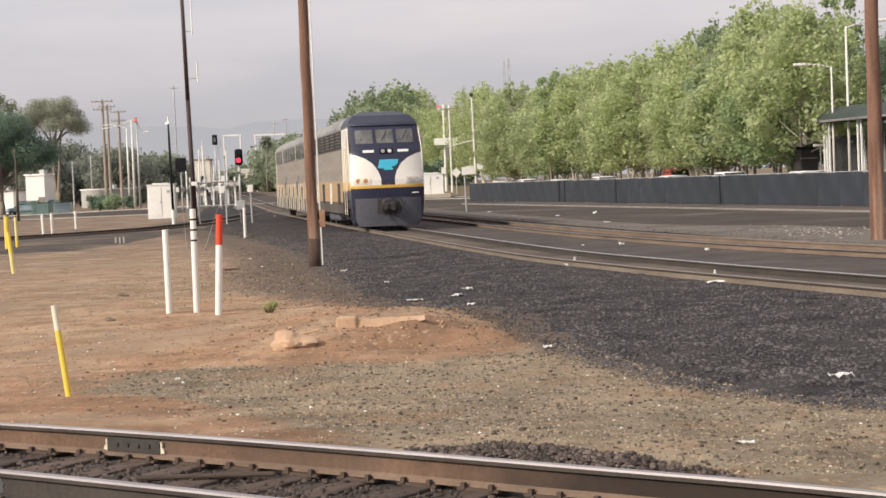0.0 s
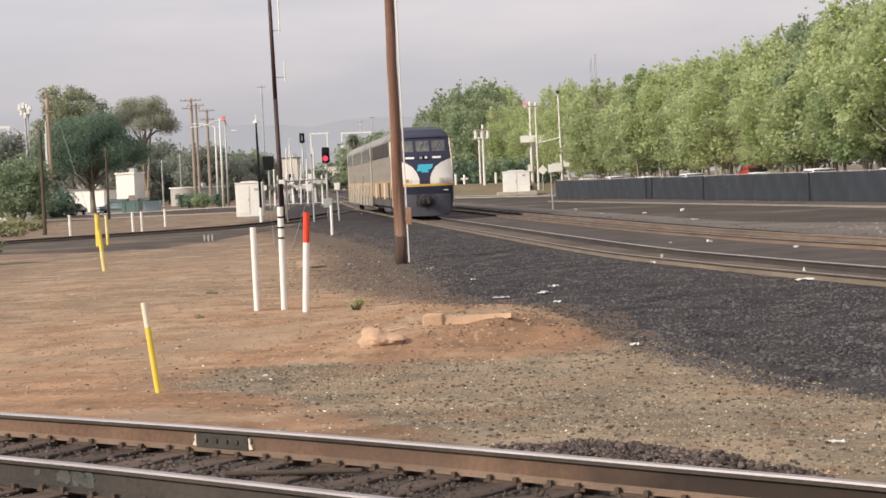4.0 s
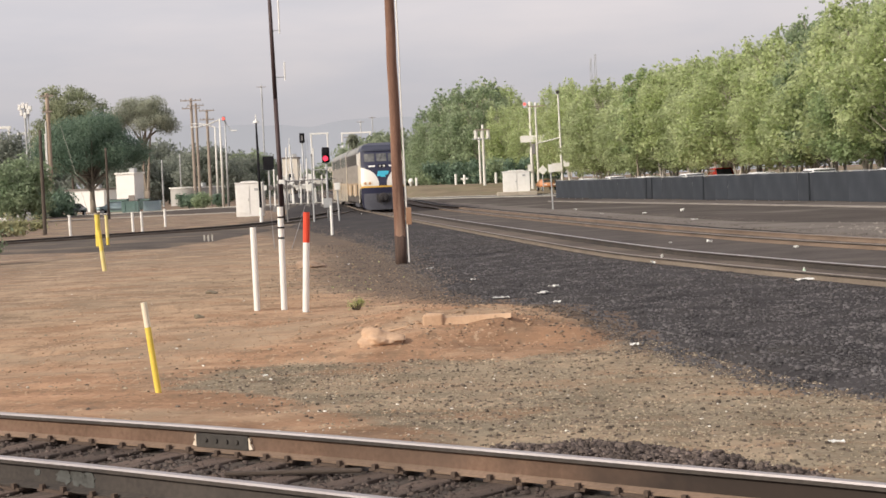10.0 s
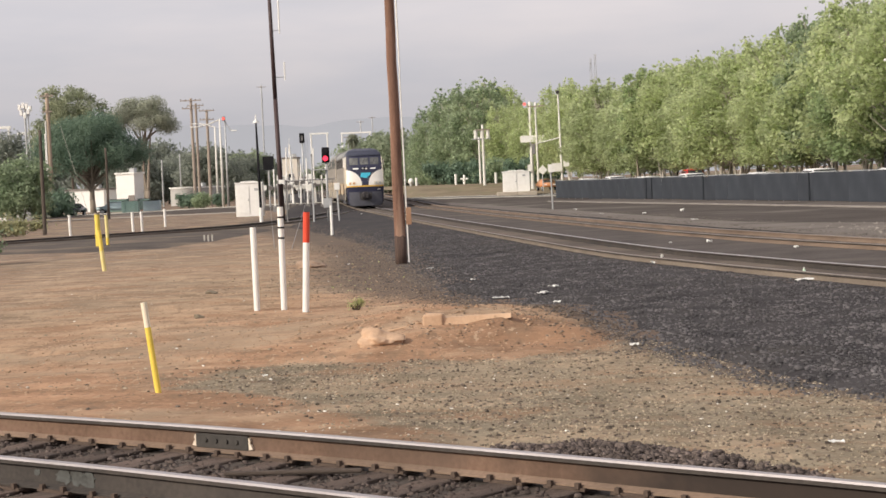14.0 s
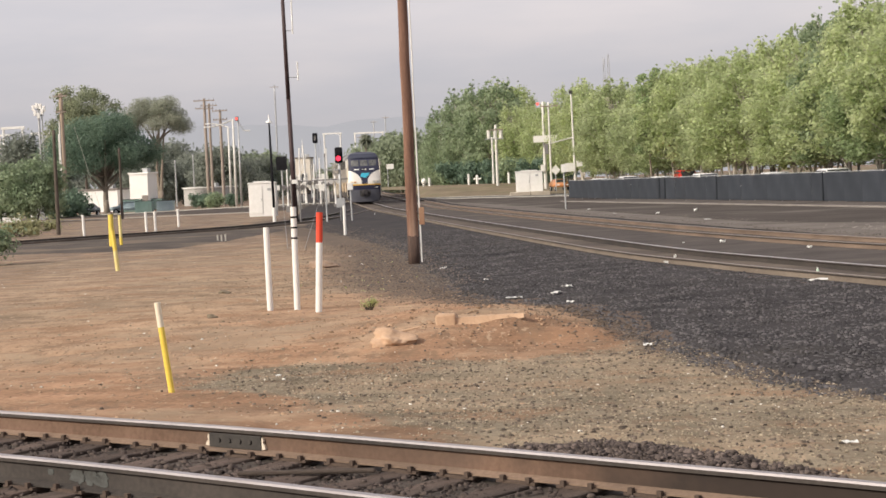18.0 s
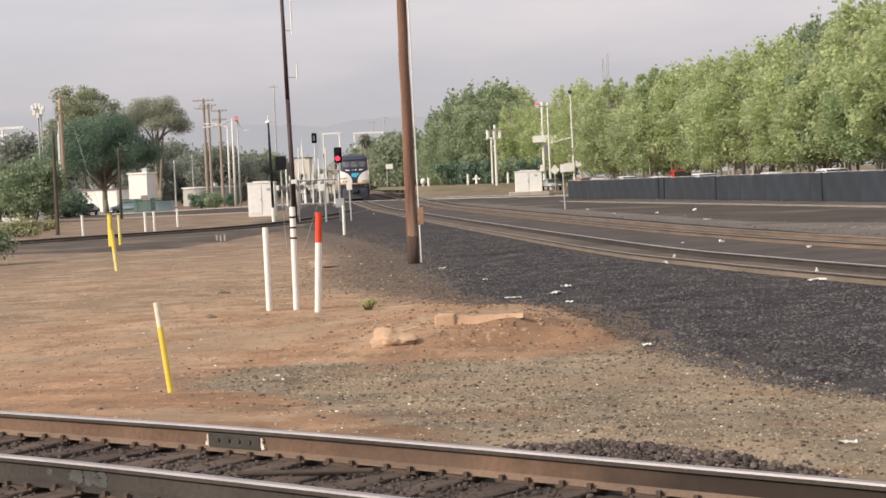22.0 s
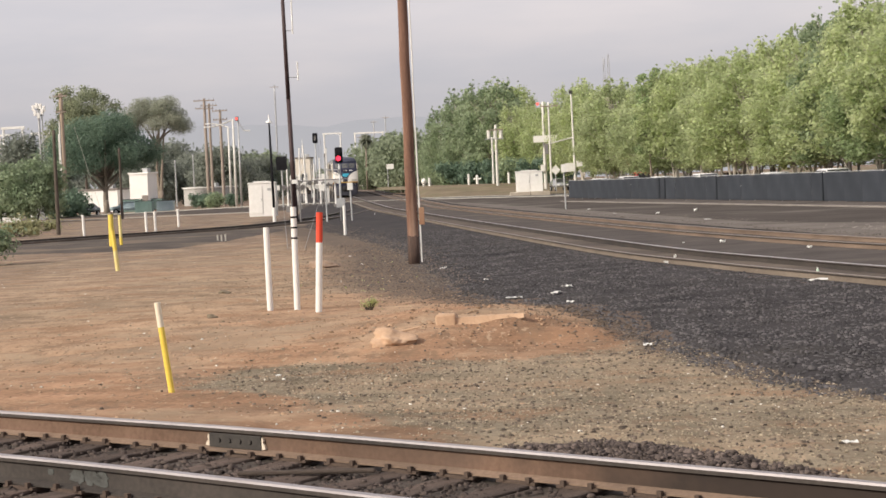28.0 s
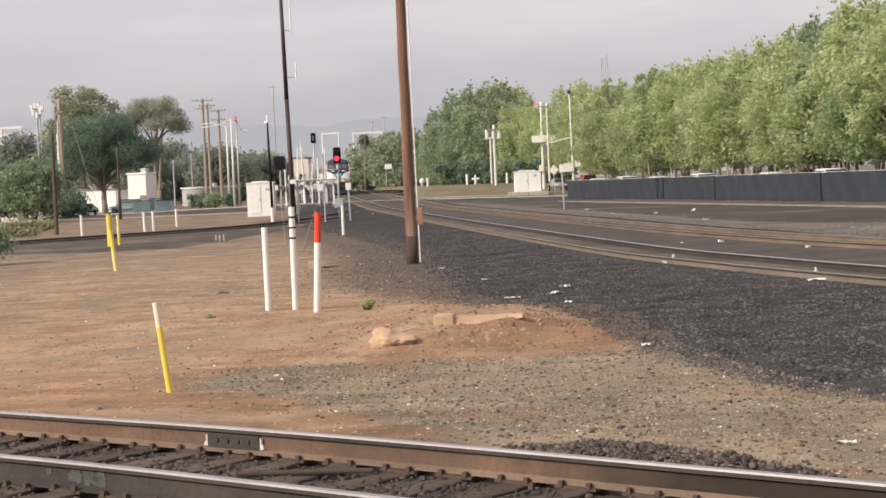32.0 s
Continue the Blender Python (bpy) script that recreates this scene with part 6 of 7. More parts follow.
add_ball(bm, (0, 0, 0.75), 0.45, 2, (1, 1, 1.1))
add_tube(bm, (0, 0, -0.1), (0, 0, 0.7), 0.2, 0.2, 12)
part("dome", bm, WHITE, dn, smooth=True)
for x, y, h in ((38.45, 420.0, 31), (39.57, 420.0, 32)):
    lt = thing("lattice_tower", (x, y, 0), "thin grey lattice radio tower in the haze", "tower")
    for s in (-1, 1):
        part("leg", T(((s * 0.8, 0, -0.1), (s * 0.15, 0, h), 0.09, 0.06), n=6), GALV, lt)
    for i in range(8):
        z0, z1 = h * i / 8, h * (i + 1) / 8
        w0, w1 = 0.8 - 0.65 * i / 8, 0.8 - 0.65 * (i + 1) / 8
        part("brace", T(((-w0, 0, z0), (w1, 0, z1), 0.05), n=5), GALV, lt)

# station shelter behind the fence, set parallel to it
sh = thing("station_shelter", (28.3, 100, 0), "dark station shelter with a sloped roof, glass sides and white posts", "shelter", rz=-81)
FRAME_W = mat("bright_white_frame", (0.84, 0.84, 0.83), (0.90, 0.90, 0.89), 0.4, scale=3, fine=40, bump=0.02)
for x, y in ((-0.35, 0.0), (0.0, 0.0), (0.36, 0.0), (4.15, 0.0), (4.6, 0.0), (8.2, 0.0), (8.6, 0.0), (0.0, 2.4), (4.3, 2.4), (8.4, 2.4)):
    part("post", B(((0.1, 0.1, 4.75), (x, y, 2.3)), bevel=0.01), FRAME_W, sh, "white slender post")
rf = bmesh.new()
low = [rf.verts.new((x, y, 4.62)) for x, y in ((-0.95, -0.4), (9.5, -0.4), (9.5, 2.9), (-0.95, 2.9))]
fas = [rf.verts.new((v.co.x, v.co.y, 4.78)) for v in low]
top = [rf.verts.new((x, y, 5.5)) for x, y in ((0.0, 0.4), (8.6, 0.4), (8.6, 2.1), (0.0, 2.1))]
rf.faces.new(low[::-1])
rf.faces.new(top)
for a, b in ((low, fas), (fas, top)):
    for k in range(4):
        rf.faces.new((a[k], a[(k + 1) % 4], b[(k + 1) % 4], b[k]))
part("roof", rf, mat("dark_slate_roof", (0.03, 0.042, 0.043), (0.06, 0.075, 0.074), 0.55, scale=1, fine=14), sh)
part("gutter", B(((10.5, 0.07, 0.14), (4.27, -0.44, 4.68)), bevel=0.02), GALV_D, sh, "pale grey roof edge")
SHELTER_GLASS = mat("grey_shelter_glass", (0.07, 0.072, 0.078), (0.15, 0.15, 0.155), 0.15, scale=0.8, fine=5, bump=0, spec=0.7)
for x0, x1 in ((0.4, 1.5), (1.56, 2.75), (2.81, 4.1), (4.65, 5.8), (5.86, 7.0), (7.06, 8.15)):
    part("glass_panel", B(((x1 - x0, 0.03, 3.6), ((x0 + x1) / 2, 2.35, 2.1))), SHELTER_GLASS, sh)
for x in (1.53, 2.78, 5.83, 7.03):
    part("mullion", B(((0.06, 0.07, 4.5), (x, 2.33, 2.3)), bevel=0.008), GALV, sh)
part("end_panel", B(((0.04, 2.2, 3.4), (-0.2, 1.2, 2.1))), SHELTER_GLASS, sh)
# dark boxy shape of unknown use; its kiosk form is made up
kiosk = thing("ticket_kiosk", (28.1, 104.2, 0), "dark boxy shape with a flat lid beside the shelter", "kiosk", rz=9)
part("body", B(((1.15, 1.2, 3.1), (0, 0, 1.55)), bevel=0.04), DARK_STEEL, kiosk)
part("lid", B(((1.3, 1.35, 0.16), (0, 0, 3.18)), bevel=0.03), BLACK, kiosk)
part("side_band", B(((1.17, 0.04, 0.1), (0, -0.61, 2.55)), bevel=0.01), GALV_D, kiosk, "dull grey trim band")
notice = thing("notice_board", (28.35, 101.6, 0), "small white notice board on a thin post", "sign", rz=9)
part("post", T(((0, 0, -0.1), (0, 0, 3.6), 0.04), n=8), GALV_D, notice)
part("board", B(((0.75, 0.05, 0.14), (-0.1, -0.05, 3.3)), bevel=0.01), WHITE, notice)
part("board", B(((0.4, 0.05, 0.12), (0.3, -0.05, 2.98)), bevel=0.01), WHITE, notice)

# distant hills; the pale haze before them is put in as emission
bm = bmesh.new()
N = 90
top = [(-1700 + 3400 * i / N, 118 + 66 * (0.5 + 0.5 * noise.noise((i * 0.11, 3, 0))) + 12 * noise.noise((i * 0.5, 9, 0))) for i in range(N + 1)]
rows = [[bm.verts.new((x, 4000, -5)) for x, z in top], [bm.verts.new((x, 4100, z)) for x, z in top], [bm.verts.new((x, 4400, -5)) for x, z in top]]
for a, b in zip(rows, rows[1:]):
    for i in range(N):
        bm.faces.new((a[i], a[i + 1], b[i + 1], b[i]))
HAZE = bpy.data.materials.new("hazy_hill_glow")
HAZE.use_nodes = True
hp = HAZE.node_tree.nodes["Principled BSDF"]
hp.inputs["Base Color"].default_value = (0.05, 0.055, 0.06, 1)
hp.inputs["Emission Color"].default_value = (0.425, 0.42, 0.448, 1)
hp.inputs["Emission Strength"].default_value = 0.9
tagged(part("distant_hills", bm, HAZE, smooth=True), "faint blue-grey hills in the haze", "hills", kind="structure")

# ---------------------------------------------------------------- train
HW = 1.43


def nose_y(x, z):
    """How far back the front surface lies at a place of the face."""
    y = interp([(0.0, 0.10), (1.72, 0.0), (1.98, 0.02), (3.1, 0.30), (4.3, 0.95), (4.62, 1.35), (4.8, 2.1)], z)
    return y + 0.30 * abs(x / HW) ** 3.0


def nose_hw(z):
    return interp([(0.0, 1.30), (0.6, 1.38), (1.7, 1.42), (3.2, 1.43), (4.1, 1.38), (4.4, 1.30), (4.65, 1.10), (4.8, 0.72)], z)


def swoosh(z):
    """Half width of the dark V between the two white fields."""
    return interp([(1.80, 0.27), (2.05, 0.27), (2.32, 0.35), (2.64, 0.55), (2.85, 0.82), (3.0, 1.15), (3.1, 1.50)], z)


def face_patch(x0, x1, z0, z1, proud, nx=6, nz=4, thick=0.03):
    bm = bmesh.new()
    front = []
    for j in range(nz + 1):
        row = []
        for i in range(nx + 1):
            x, z = x0 + (x1 - x0) * i / nx, z0 + (z1 - z0) * j / nz
            row.append(bm.verts.new((x, nose_y(x, z) - proud, z)))
        front.append(row)
    fs = [bm.faces.new((front[j][i], front[j][i + 1], front[j + 1][i + 1], front[j + 1][i])) for j in range(nz) for i in range(nx)]
    r = bmesh.ops.extrude_face_region(bm, geom=fs)
    bmesh.ops.translate(bm, vec=(0, thick, 0), verts=[v for v in r["geom"] if isinstance(v, bmesh.types.BMVert)])
    bmesh.ops.recalc_face_normals(bm, faces=bm.faces)
    return bm


def side_shell(y0, y1, hw, bands, roof_mat, under, top=4.8, eave=4.15):
    """Body sides in bands of (z0, z1, material, name, proud), with a curved roof. Returns (name, bmesh, material)."""
    out = []
    for z0, z1, m, nm, proud in bands:
        for s in (-1, 1):
            bm = B(((0.06, y1 - y0, z1 - z0), (s * (hw - 0.03 + proud), (y0 + y1) / 2, (z0 + z1) / 2)))
            out.append((nm, bm, m))
    bm = bmesh.new()
    prof = [(hw, eave), (hw * 0.985, eave + 0.12), (hw * 0.9, eave + 0.34), (hw * 0.68, eave + 0.53), (hw * 0.35, top - 0.03), (0, top)]
    prof = prof + [(-a, b) for a, b in reversed(prof[:-1])]
    rows = [[bm.verts.new((a, y, b)) for a, b in prof] for y in (y0, y1)]
    for i in range(len(prof) - 1):
        bm.faces.new((rows[0][i], rows[0][i + 1], rows[1][i + 1], rows[1][i]))
    bm.faces.new(rows[0])
    bm.faces.new(list(reversed(rows[1])))
    out.append(("roof", bm, roof_mat))
    out.append(("underframe", B(((hw * 1.7, y1 - y0 - 0.4, 0.6), (0, (y0 + y1) / 2, 0.75))), under))
    out.append(("end_wall", B(((hw * 2 - 0.1, 0.08, 3.4), (0, y1 - 0.05, 2.5))), SILVER))
    return out


WHEELSETS = []


def truck(parent, y):
    fr = part("truck_frame", B(((2.1, 3.4, 0.28), (0, 0, 0.62)), ((0.12, 3.6, 0.34), (1.0, 0, 0.56)), ((0.12, 3.6, 0.34), (-1.0, 0, 0.56)), bevel=0.03), UNDER, parent, m=pose(0, y, 0))
    for wy in (-1.3, 1.3):
        bm = T(((-0.7, 0, 0), (0.7, 0, 0), 0.09), n=12)
        for s in (-1, 1):
            add_tube(bm, (s * 0.69, 0, 0), (s * 0.82, 0, 0), 0.5, 0.49, 28)
            add_tube(bm, (s * 0.66, 0, 0), (s * 0.69, 0, 0), 0.53, 0.53, 28)
            for k in range(6):
                a = k * math.pi / 3
                add_tube(bm, (s * 0.81, 0.3 * math.cos(a), 0.3 * math.sin(a)), (s * 0.835, 0.3 * math.cos(a), 0.3 * math.sin(a)), 0.06, 0.05, 8)
        WHEELSETS.append((part("wheelset", bm, DARK_STEEL, fr, m=pose(0, wy, 0.5)), wy))


def locomotive():
    loco = thing("locomotive", (0, 0, 0), "passenger diesel locomotive with navy cab, white swooshes and yellow stripe", "locomotive")
    # face of the cab
    nx, nz = 150, 190
    zs = [1.58 + (4.8 - 1.58) * j / nz for j in range(nz + 1)]
    vs, fs, mi = [], [], []
    for z in zs:
        h = nose_hw(z)
        for i in range(nx + 1):
            x = h * (2 * i / nx - 1)
            vs.append((x, nose_y(x, z), z))
    for j in range(nz):
        z = (zs[j] + zs[j + 1]) / 2
        for i in range(nx):
            x = nose_hw(z) * (2 * (i + 0.5) / nx - 1)
            k = 3 if z > 4.28 else 0
            if z < 1.65:
                k = 0
            elif z < 1.77:
                k = 2
            elif z < 3.10 and abs(x) > swoosh(z):
                k = 1
            fs.append((j * (nx + 1) + i, j * (nx + 1) + i + 1, (j + 1) * (nx + 1) + i + 1, (j + 1) * (nx + 1) + i))
            mi.append(k)
    me = raw("cab_face", vs, fs, NAVY, True)
    for m in (TRAIN_W, TRAIN_Y, ROOF_N):
        me.materials.append(m)
    me.polygons.foreach_set("material_index", mi)
    face = new("cab_face", me)
    face.parent = loco
    # cab sides back to the body
    bm = bmesh.new()
    for s in (-1, 1):
        prev = None
        for z in zs[::10]:
            h = nose_hw(z)
            a, b = bm.verts.new((s * h, nose_y(h, z), z)), bm.verts.new((s * min(h + 0.03, HW), 3.0, z))
            if prev:
                bm.faces.new((prev[0], prev[1], b, a))
            prev = (a, b)
    tops = [bm.verts.new((0.72 * s, y, 4.8)) for s, y in ((-1, 2.35), (1, 2.35), (1, 3.0), (-1, 3.0))]
    bm.faces.new(tops)
    for f in bm.faces:
        z = f.calc_center_median().z
        f.material_index = 1 if z < 2.0 else (2 if z < 3.15 else (0 if z > 4.2 else 3))
    part("cab_side", bm, [ROOF_N, TRAIN_Y, PALE, TRAIN_W], loco, smooth=True)
    # pilot
    bm = bmesh.new()
    n = 24
    rings = []
    for z, inset in ((0.10, 0.30), (0.15, 0.16), (0.27, 0.05), (0.9, 0.0), (1.58, 0.0)):
        rings.append([bm.verts.new((nose_hw(z) * (1 - inset * 0.6) * (2 * i / n - 1), nose_y(nose_hw(z) * (2 * i / n - 1), z) + inset, z)) for i in range(n + 1)])
    for a, b in zip(rings, rings[1:]):
        for i in range(n):
            bm.faces.new((a[i], a[i + 1], b[i + 1], b[i]))
    for s, i in ((-1, 0), (1, n)):
        back = [bm.verts.new((r[i].co.x, 1.6, r[i].co.z)) for r in rings]
        for (a, b), (c, d) in zip(zip(rings, rings[1:]), zip(back, back[1:])):
            bm.faces.new((a[i], c, d, b[i]))
    part("pilot", bm, NAVY, loco, "navy front below the yellow stripe", smooth=False)
    bm = face_patch(-1.27, 1.27, 0.11, 1.24, 0.045, 16, 10, thick=0.06)
    for v in bm.verts:
        low = max(0.0, (0.52 - v.co.z) / 0.4)
        v.co.x *= 1 - 0.10 * low ** 2.2
    part("pilot_plate", bm, PILOT, loco, "dusty grey-blue pilot plate with worn lower edge")
    # flat dark panel behind the coupler, set proud of the pilot plate
    pocket = part("coupler_pocket", face_patch(-0.46, 0.46, 0.62, 1.25, 0.06, 4, 3, thick=0.1), PILOT_D, loco)
    part("coupler", B(((0.30, 0.5, 0.26), (0, -0.12, 0.90)), ((0.16, 0.3, 0.34), (0.12, -0.32, 0.90)), ((0.14, 0.22, 0.24), (-0.13, -0.30, 0.90)), bevel=0.03), DARK_STEEL, pocket)
    part("draft_collar", T(((0, -0.02, 0.93), (0, -0.16, 0.93), 0.34, 0.27), n=20), DARK_STEEL, pocket)
    for s in (-1, 1):
        part("air_hose", T(((s * 0.42, -0.04, 1.18), (s * 0.46, -0.18, 0.85), 0.028), ((s * 0.46, -0.18, 0.85), (s * 0.28, -0.2, 0.58), 0.028), n=8), UNDER, pocket)
        part("air_hose", T(((s * 0.33, -0.06, 1.1), (s * 0.30, -0.16, 0.75), 0.03), ((s * 0.30, -0.16, 0.75), (s * 0.16, -0.16, 0.52), 0.03), n=8), UNDER, pocket)
    # windscreen, number boxes, lamps, decal
    for x0, x1 in ((-1.12, -0.46), (-0.33, 0.33), (0.46, 1.12)):
        w = part("windscreen", face_patch(x0, x1, 3.46, 4.02, 0.02), CAB_GLASS, face, "dusty reflective windscreen pane")
        part("wiper", T(((x0 + 0.2, nose_y(x0, 3.6) - 0.10, 3.60), (x0 + 0.42, nose_y(x0, 4.0) - 0.05, 3.95), 0.012), n=6), BLACK, w)
    for x in (-0.68, 0.66):
        part("number_board", face_patch(x - 0.21, x + 0.21, 3.09, 3.19, 0.02), WHITE, face, "small lit white number board")
    part("brow", face_patch(-1.30, 1.30, 4.20, 4.30, 0.07, 12, 2), ROOF_N, face, "rounded dark visor over the windscreen")
    lamp = part("headlight", face_patch(-0.25, 0.27, 3.04, 3.24, 0.03), BLACK, face)
    part("lens", T(((0.13, nose_y(0, 3.14) - 0.06, 3.14), (0.13, nose_y(0, 3.14) + 0.05, 3.14), 0.075), n=16), WHITE, lamp)
    part("lens", T(((-0.13, nose_y(0, 3.14) - 0.06, 3.14), (-0.13, nose_y(0, 3.14) + 0.05, 3.14), 0.075), n=16), GALV, lamp)
    bm = face_patch(-0.32, 0.40, 2.42, 2.84, 0.02, 12, 6)
    for v in bm.verts:
        u = (v.co.z - 2.48) / 0.36
        v.co.x += 0.10 * (u - 0.5)
    bmesh.ops.delete(bm, geom=[f for f in bm.faces if (f.calc_center_median().x > 0.20 and f.calc_center_median().z < 2.56) or (f.calc_center_median().x < -0.14 and f.calc_center_median().z < 2.49)
                               or (f.calc_center_median().x > 0.30 and f.calc_center_median().z < 2.63)], context="FACES")
    bmesh.ops.translate(bm, vec=(0, -0.012, -0.05), verts=bm.verts)
    part("front_decal", bm, LOGO, face, "plain bright blue front decal")
    for s in (-1, 1):
        housing = part("ditch_light", face_patch(s * 1.0 - 0.32, s * 1.0 + 0.32, 1.83, 2.08, 0.03), PALE, face, "pair of lamps in a pale housing")
        for dx in (-0.14, 0.14):
            x = s * 1.0 + dx
            part("lens", T(((x, nose_y(x, 1.95) - 0.05, 1.95), (x, nose_y(x, 1.95) + 0.05, 1.95), 0.09), n=16),
                 GALV if s > 0 else mat("amber_lens", (0.5, 0.25, 0.1), (0.6, 0.33, 0.16), 0.2), housing)
    for s in (-1, 1):
        part("edge_rail", T(((s * 1.40, 0.28, 1.7), (s * 1.41, 0.62, 3.3), 0.028), ((s * 1.41, 0.62, 3.3), (s * 1.38, 1.15, 4.15), 0.028), n=6), PALE, loco, "pale grab rail along the cab corner")
    part("grab_iron", T(((0.9, 0.0, 1.42), (1.15, 0.0, 1.42), 0.02), n=6), WHITE, loco)
    for s in (-1, 1):
        mr = part("mirror", B(((0.09 if s > 0 else 0.16, 0.1, 0.4 if s > 0 else 0.75), (s * 1.53, 1.1, 3.65)), ((0.1, 0.04, 0.04), (s * 1.47, 1.15, 3.75)), bevel=0.015), PALE if s > 0 else TRAIN_W, loco, "pale cab side mirror")
        part("handrail", T(((s * 1.50, 1.0, 0.6), (s * 1.50, 1.0, 3.2), 0.02), ((s * 1.50, 1.75, 0.6), (s * 1.50, 1.75, 3.2), 0.02), n=6), PALE, loco, "pale vertical handrail")
        part("cab_door", B(((0.03, 0.62, 1.9), (s * 1.44, 1.38, 2.55)), bevel=0.008), PALE, loco)
        part("side_window", B(((0.03, 0.8, 0.55), (s * 1.435, 2.3, 3.75)), bevel=0.008), GLASS, loco)
        # flat black panel paints the shade of an open step well
        part("step_well", B(((0.03, 1.15, 1.05), (s * (HW + 0.008), 2.35, 1.0)), bevel=0.01), BLACK, loco, "flat black panel for the shaded opening by the cab steps")
        part("cab_step", B(((0.2, 0.75, 0.06), (s * 1.38, 1.4, 0.45)), ((0.2, 0.75, 0.06), (s * 1.38, 1.4, 0.8)), ((0.2, 0.75, 0.06), (s * 1.38, 1.4, 1.15))), UNDER, loco)
        for i in range(6):
            y = 4.0 + i * 2.3
            lv = part("louvre_panel", B(((0.04, 1.9, 0.72), (s * (HW + 0.012), y, 3.72)), bevel=0.01), UNDER, loco)
            for k in range(5):
                part("slat", B(((0.03, 1.8, 0.03), (s * (HW + 0.035), y, 3.46 + 0.13 * k))), WIN_BAND, lv)
        for i in range(4):
            part("side_door", B(((0.03, 0.8, 0.9), (s * (HW + 0.012), 4.6 + i * 3.4, 1.45)), bevel=0.01), PALE if i % 2 else UNDER, loco)
    bands = [(0.62, 1.1, SKIRT, "skirt", -0.01), (1.1, 2.0, GOLD, "lower_side", 0.0), (2.0, 3.3, SILVER, "body_side", -0.006), (3.3, 4.15, WIN_BAND, "upper_side", -0.003)]
    for nm, bm, m in side_shell(3.0, 17.8, HW, bands, ROOF_G, UNDER):
        part(nm, bm, m, loco)
    for y in (7.0, 10.5, 13.5):
        part("roof_fan", T(((0, y, 4.72), (0, y, 4.88), 0.75), n=24), ROOF_G, loco)
    part("exhaust_stack", B(((0.5, 0.8, 0.25), (0, 8.9, 4.85)), bevel=0.03), UNDER, loco)
    part("horn", T(((0.35, 4.2, 4.80), (0.35, 4.6, 4.80), 0.08, 0.03), ((0.55, 4.2, 4.78), (0.55, 4.6, 4.78), 0.07, 0.03), n=10), GALV_D, loco)
    part("fuel_tank", B(((2.5, 4.2, 0.65), (0, 9.2, 0.55)), bevel=0.12), PILOT, loco)
    truck(loco, 4.0)
    truck(loco, 14.0)
    return loco


def coach():
    c = thing("passenger_coach", (0, 0, 0), "two-level silver passenger coach with dark upper windows and gold lower band", "train coach")
    L = 27.0
    bands = [(0.48, 1.18, SKIRT, "skirt", -0.01), (1.18, 2.0, GOLD, "lower_side", 0.0), (2.0, 3.3, SILVER, "body_side", -0.006), (3.3, 4.15, WIN_BAND, "window_band", -0.003)]
    for nm, bm, m in side_shell(0, L, HW + 0.02, bands, ROOF_G, UNDER):
        part(nm, bm, m, c)
    part("end_wall", B(((2.7, 0.08, 3.4), (0, 0.05, 2.5))), SILVER, c)
    hw = HW + 0.02
    for s in (-1, 1):
        for i in range(12):
            y = 1.6 + i * 2.14
            w = part("upper_window", B(((0.04, 1.7, 0.66), (s * (hw + 0.006), y, 3.72)), bevel=0.01), GLASS, c)
            part("mullion", B(((0.05, 0.26, 0.80), (s * (hw + 0.008), y + 1.07, 3.72))), PALE if i in (3, 8) else ROOF_G, w)
        for i in range(8):
            y = 2.2 + i * 3.2
            w = part("lower_window", B(((0.04, 1.1, 0.62), (s * (hw + 0.006), y, 1.52)), bevel=0.01), GLASS, c)
            # posts frame the windows; over the skirt they paint its lit edges
            for e in (-0.72, 0.72):
                part("window_post", B(((0.05, 0.2, 1.46), (s * (hw + 0.008), y + e, 1.26))), PALE, w)
        for y in (8.6, 18.2):
            d = part("side_door", B(((0.04, 1.3, 2.0), (s * (hw + 0.015), y, 1.45)), bevel=0.01), SILVER, c)
            for e in (-0.3, 0.3):
                part("door_window", B(((0.05, 0.4, 0.8), (s * (hw + 0.02), y + e, 1.75)), bevel=0.01), GLASS, d)
        for y in (0.15, L - 0.15):
            part("corner_post", B(((0.06, 0.12, 3.6), (s * (hw + 0.012), y, 2.4))), PALE, c)
    for y in (4, 9, 14, 19, 24):
        part("roof_vent", B(((1.0, 1.2, 0.12), (0, y, 4.83)), bevel=0.03), ROOF_G, c)
    truck(c, 3.2)
    truck(c, L - 3.2)
    return c


LOCO, COACH = locomotive(), coach()
# seconds and distance of the nose along the line
RUN = [(0, 66.6), (1, 71.4), (2, 76.2), (3.5, 83.3), (6, 95.0), (8, 104.4), (10, 115.0), (12, 125.0), (14, 134.3), (17, 150.0), (19, 159.6), (21, 168.8), (24, 182.6),
       (28, 202.5), (30, 213.0), (32, 224.0)]
LOCO.scale = COACH.scale = (1.03, 1.0, 0.975)


def on_line(y):
    turn = math.degrees(math.atan((main_x(y) - main_x(y + 17)) / 17))
    return pose(main_x(y), y, RAIL_Z + rise(y + 5), 0, 0, turn)


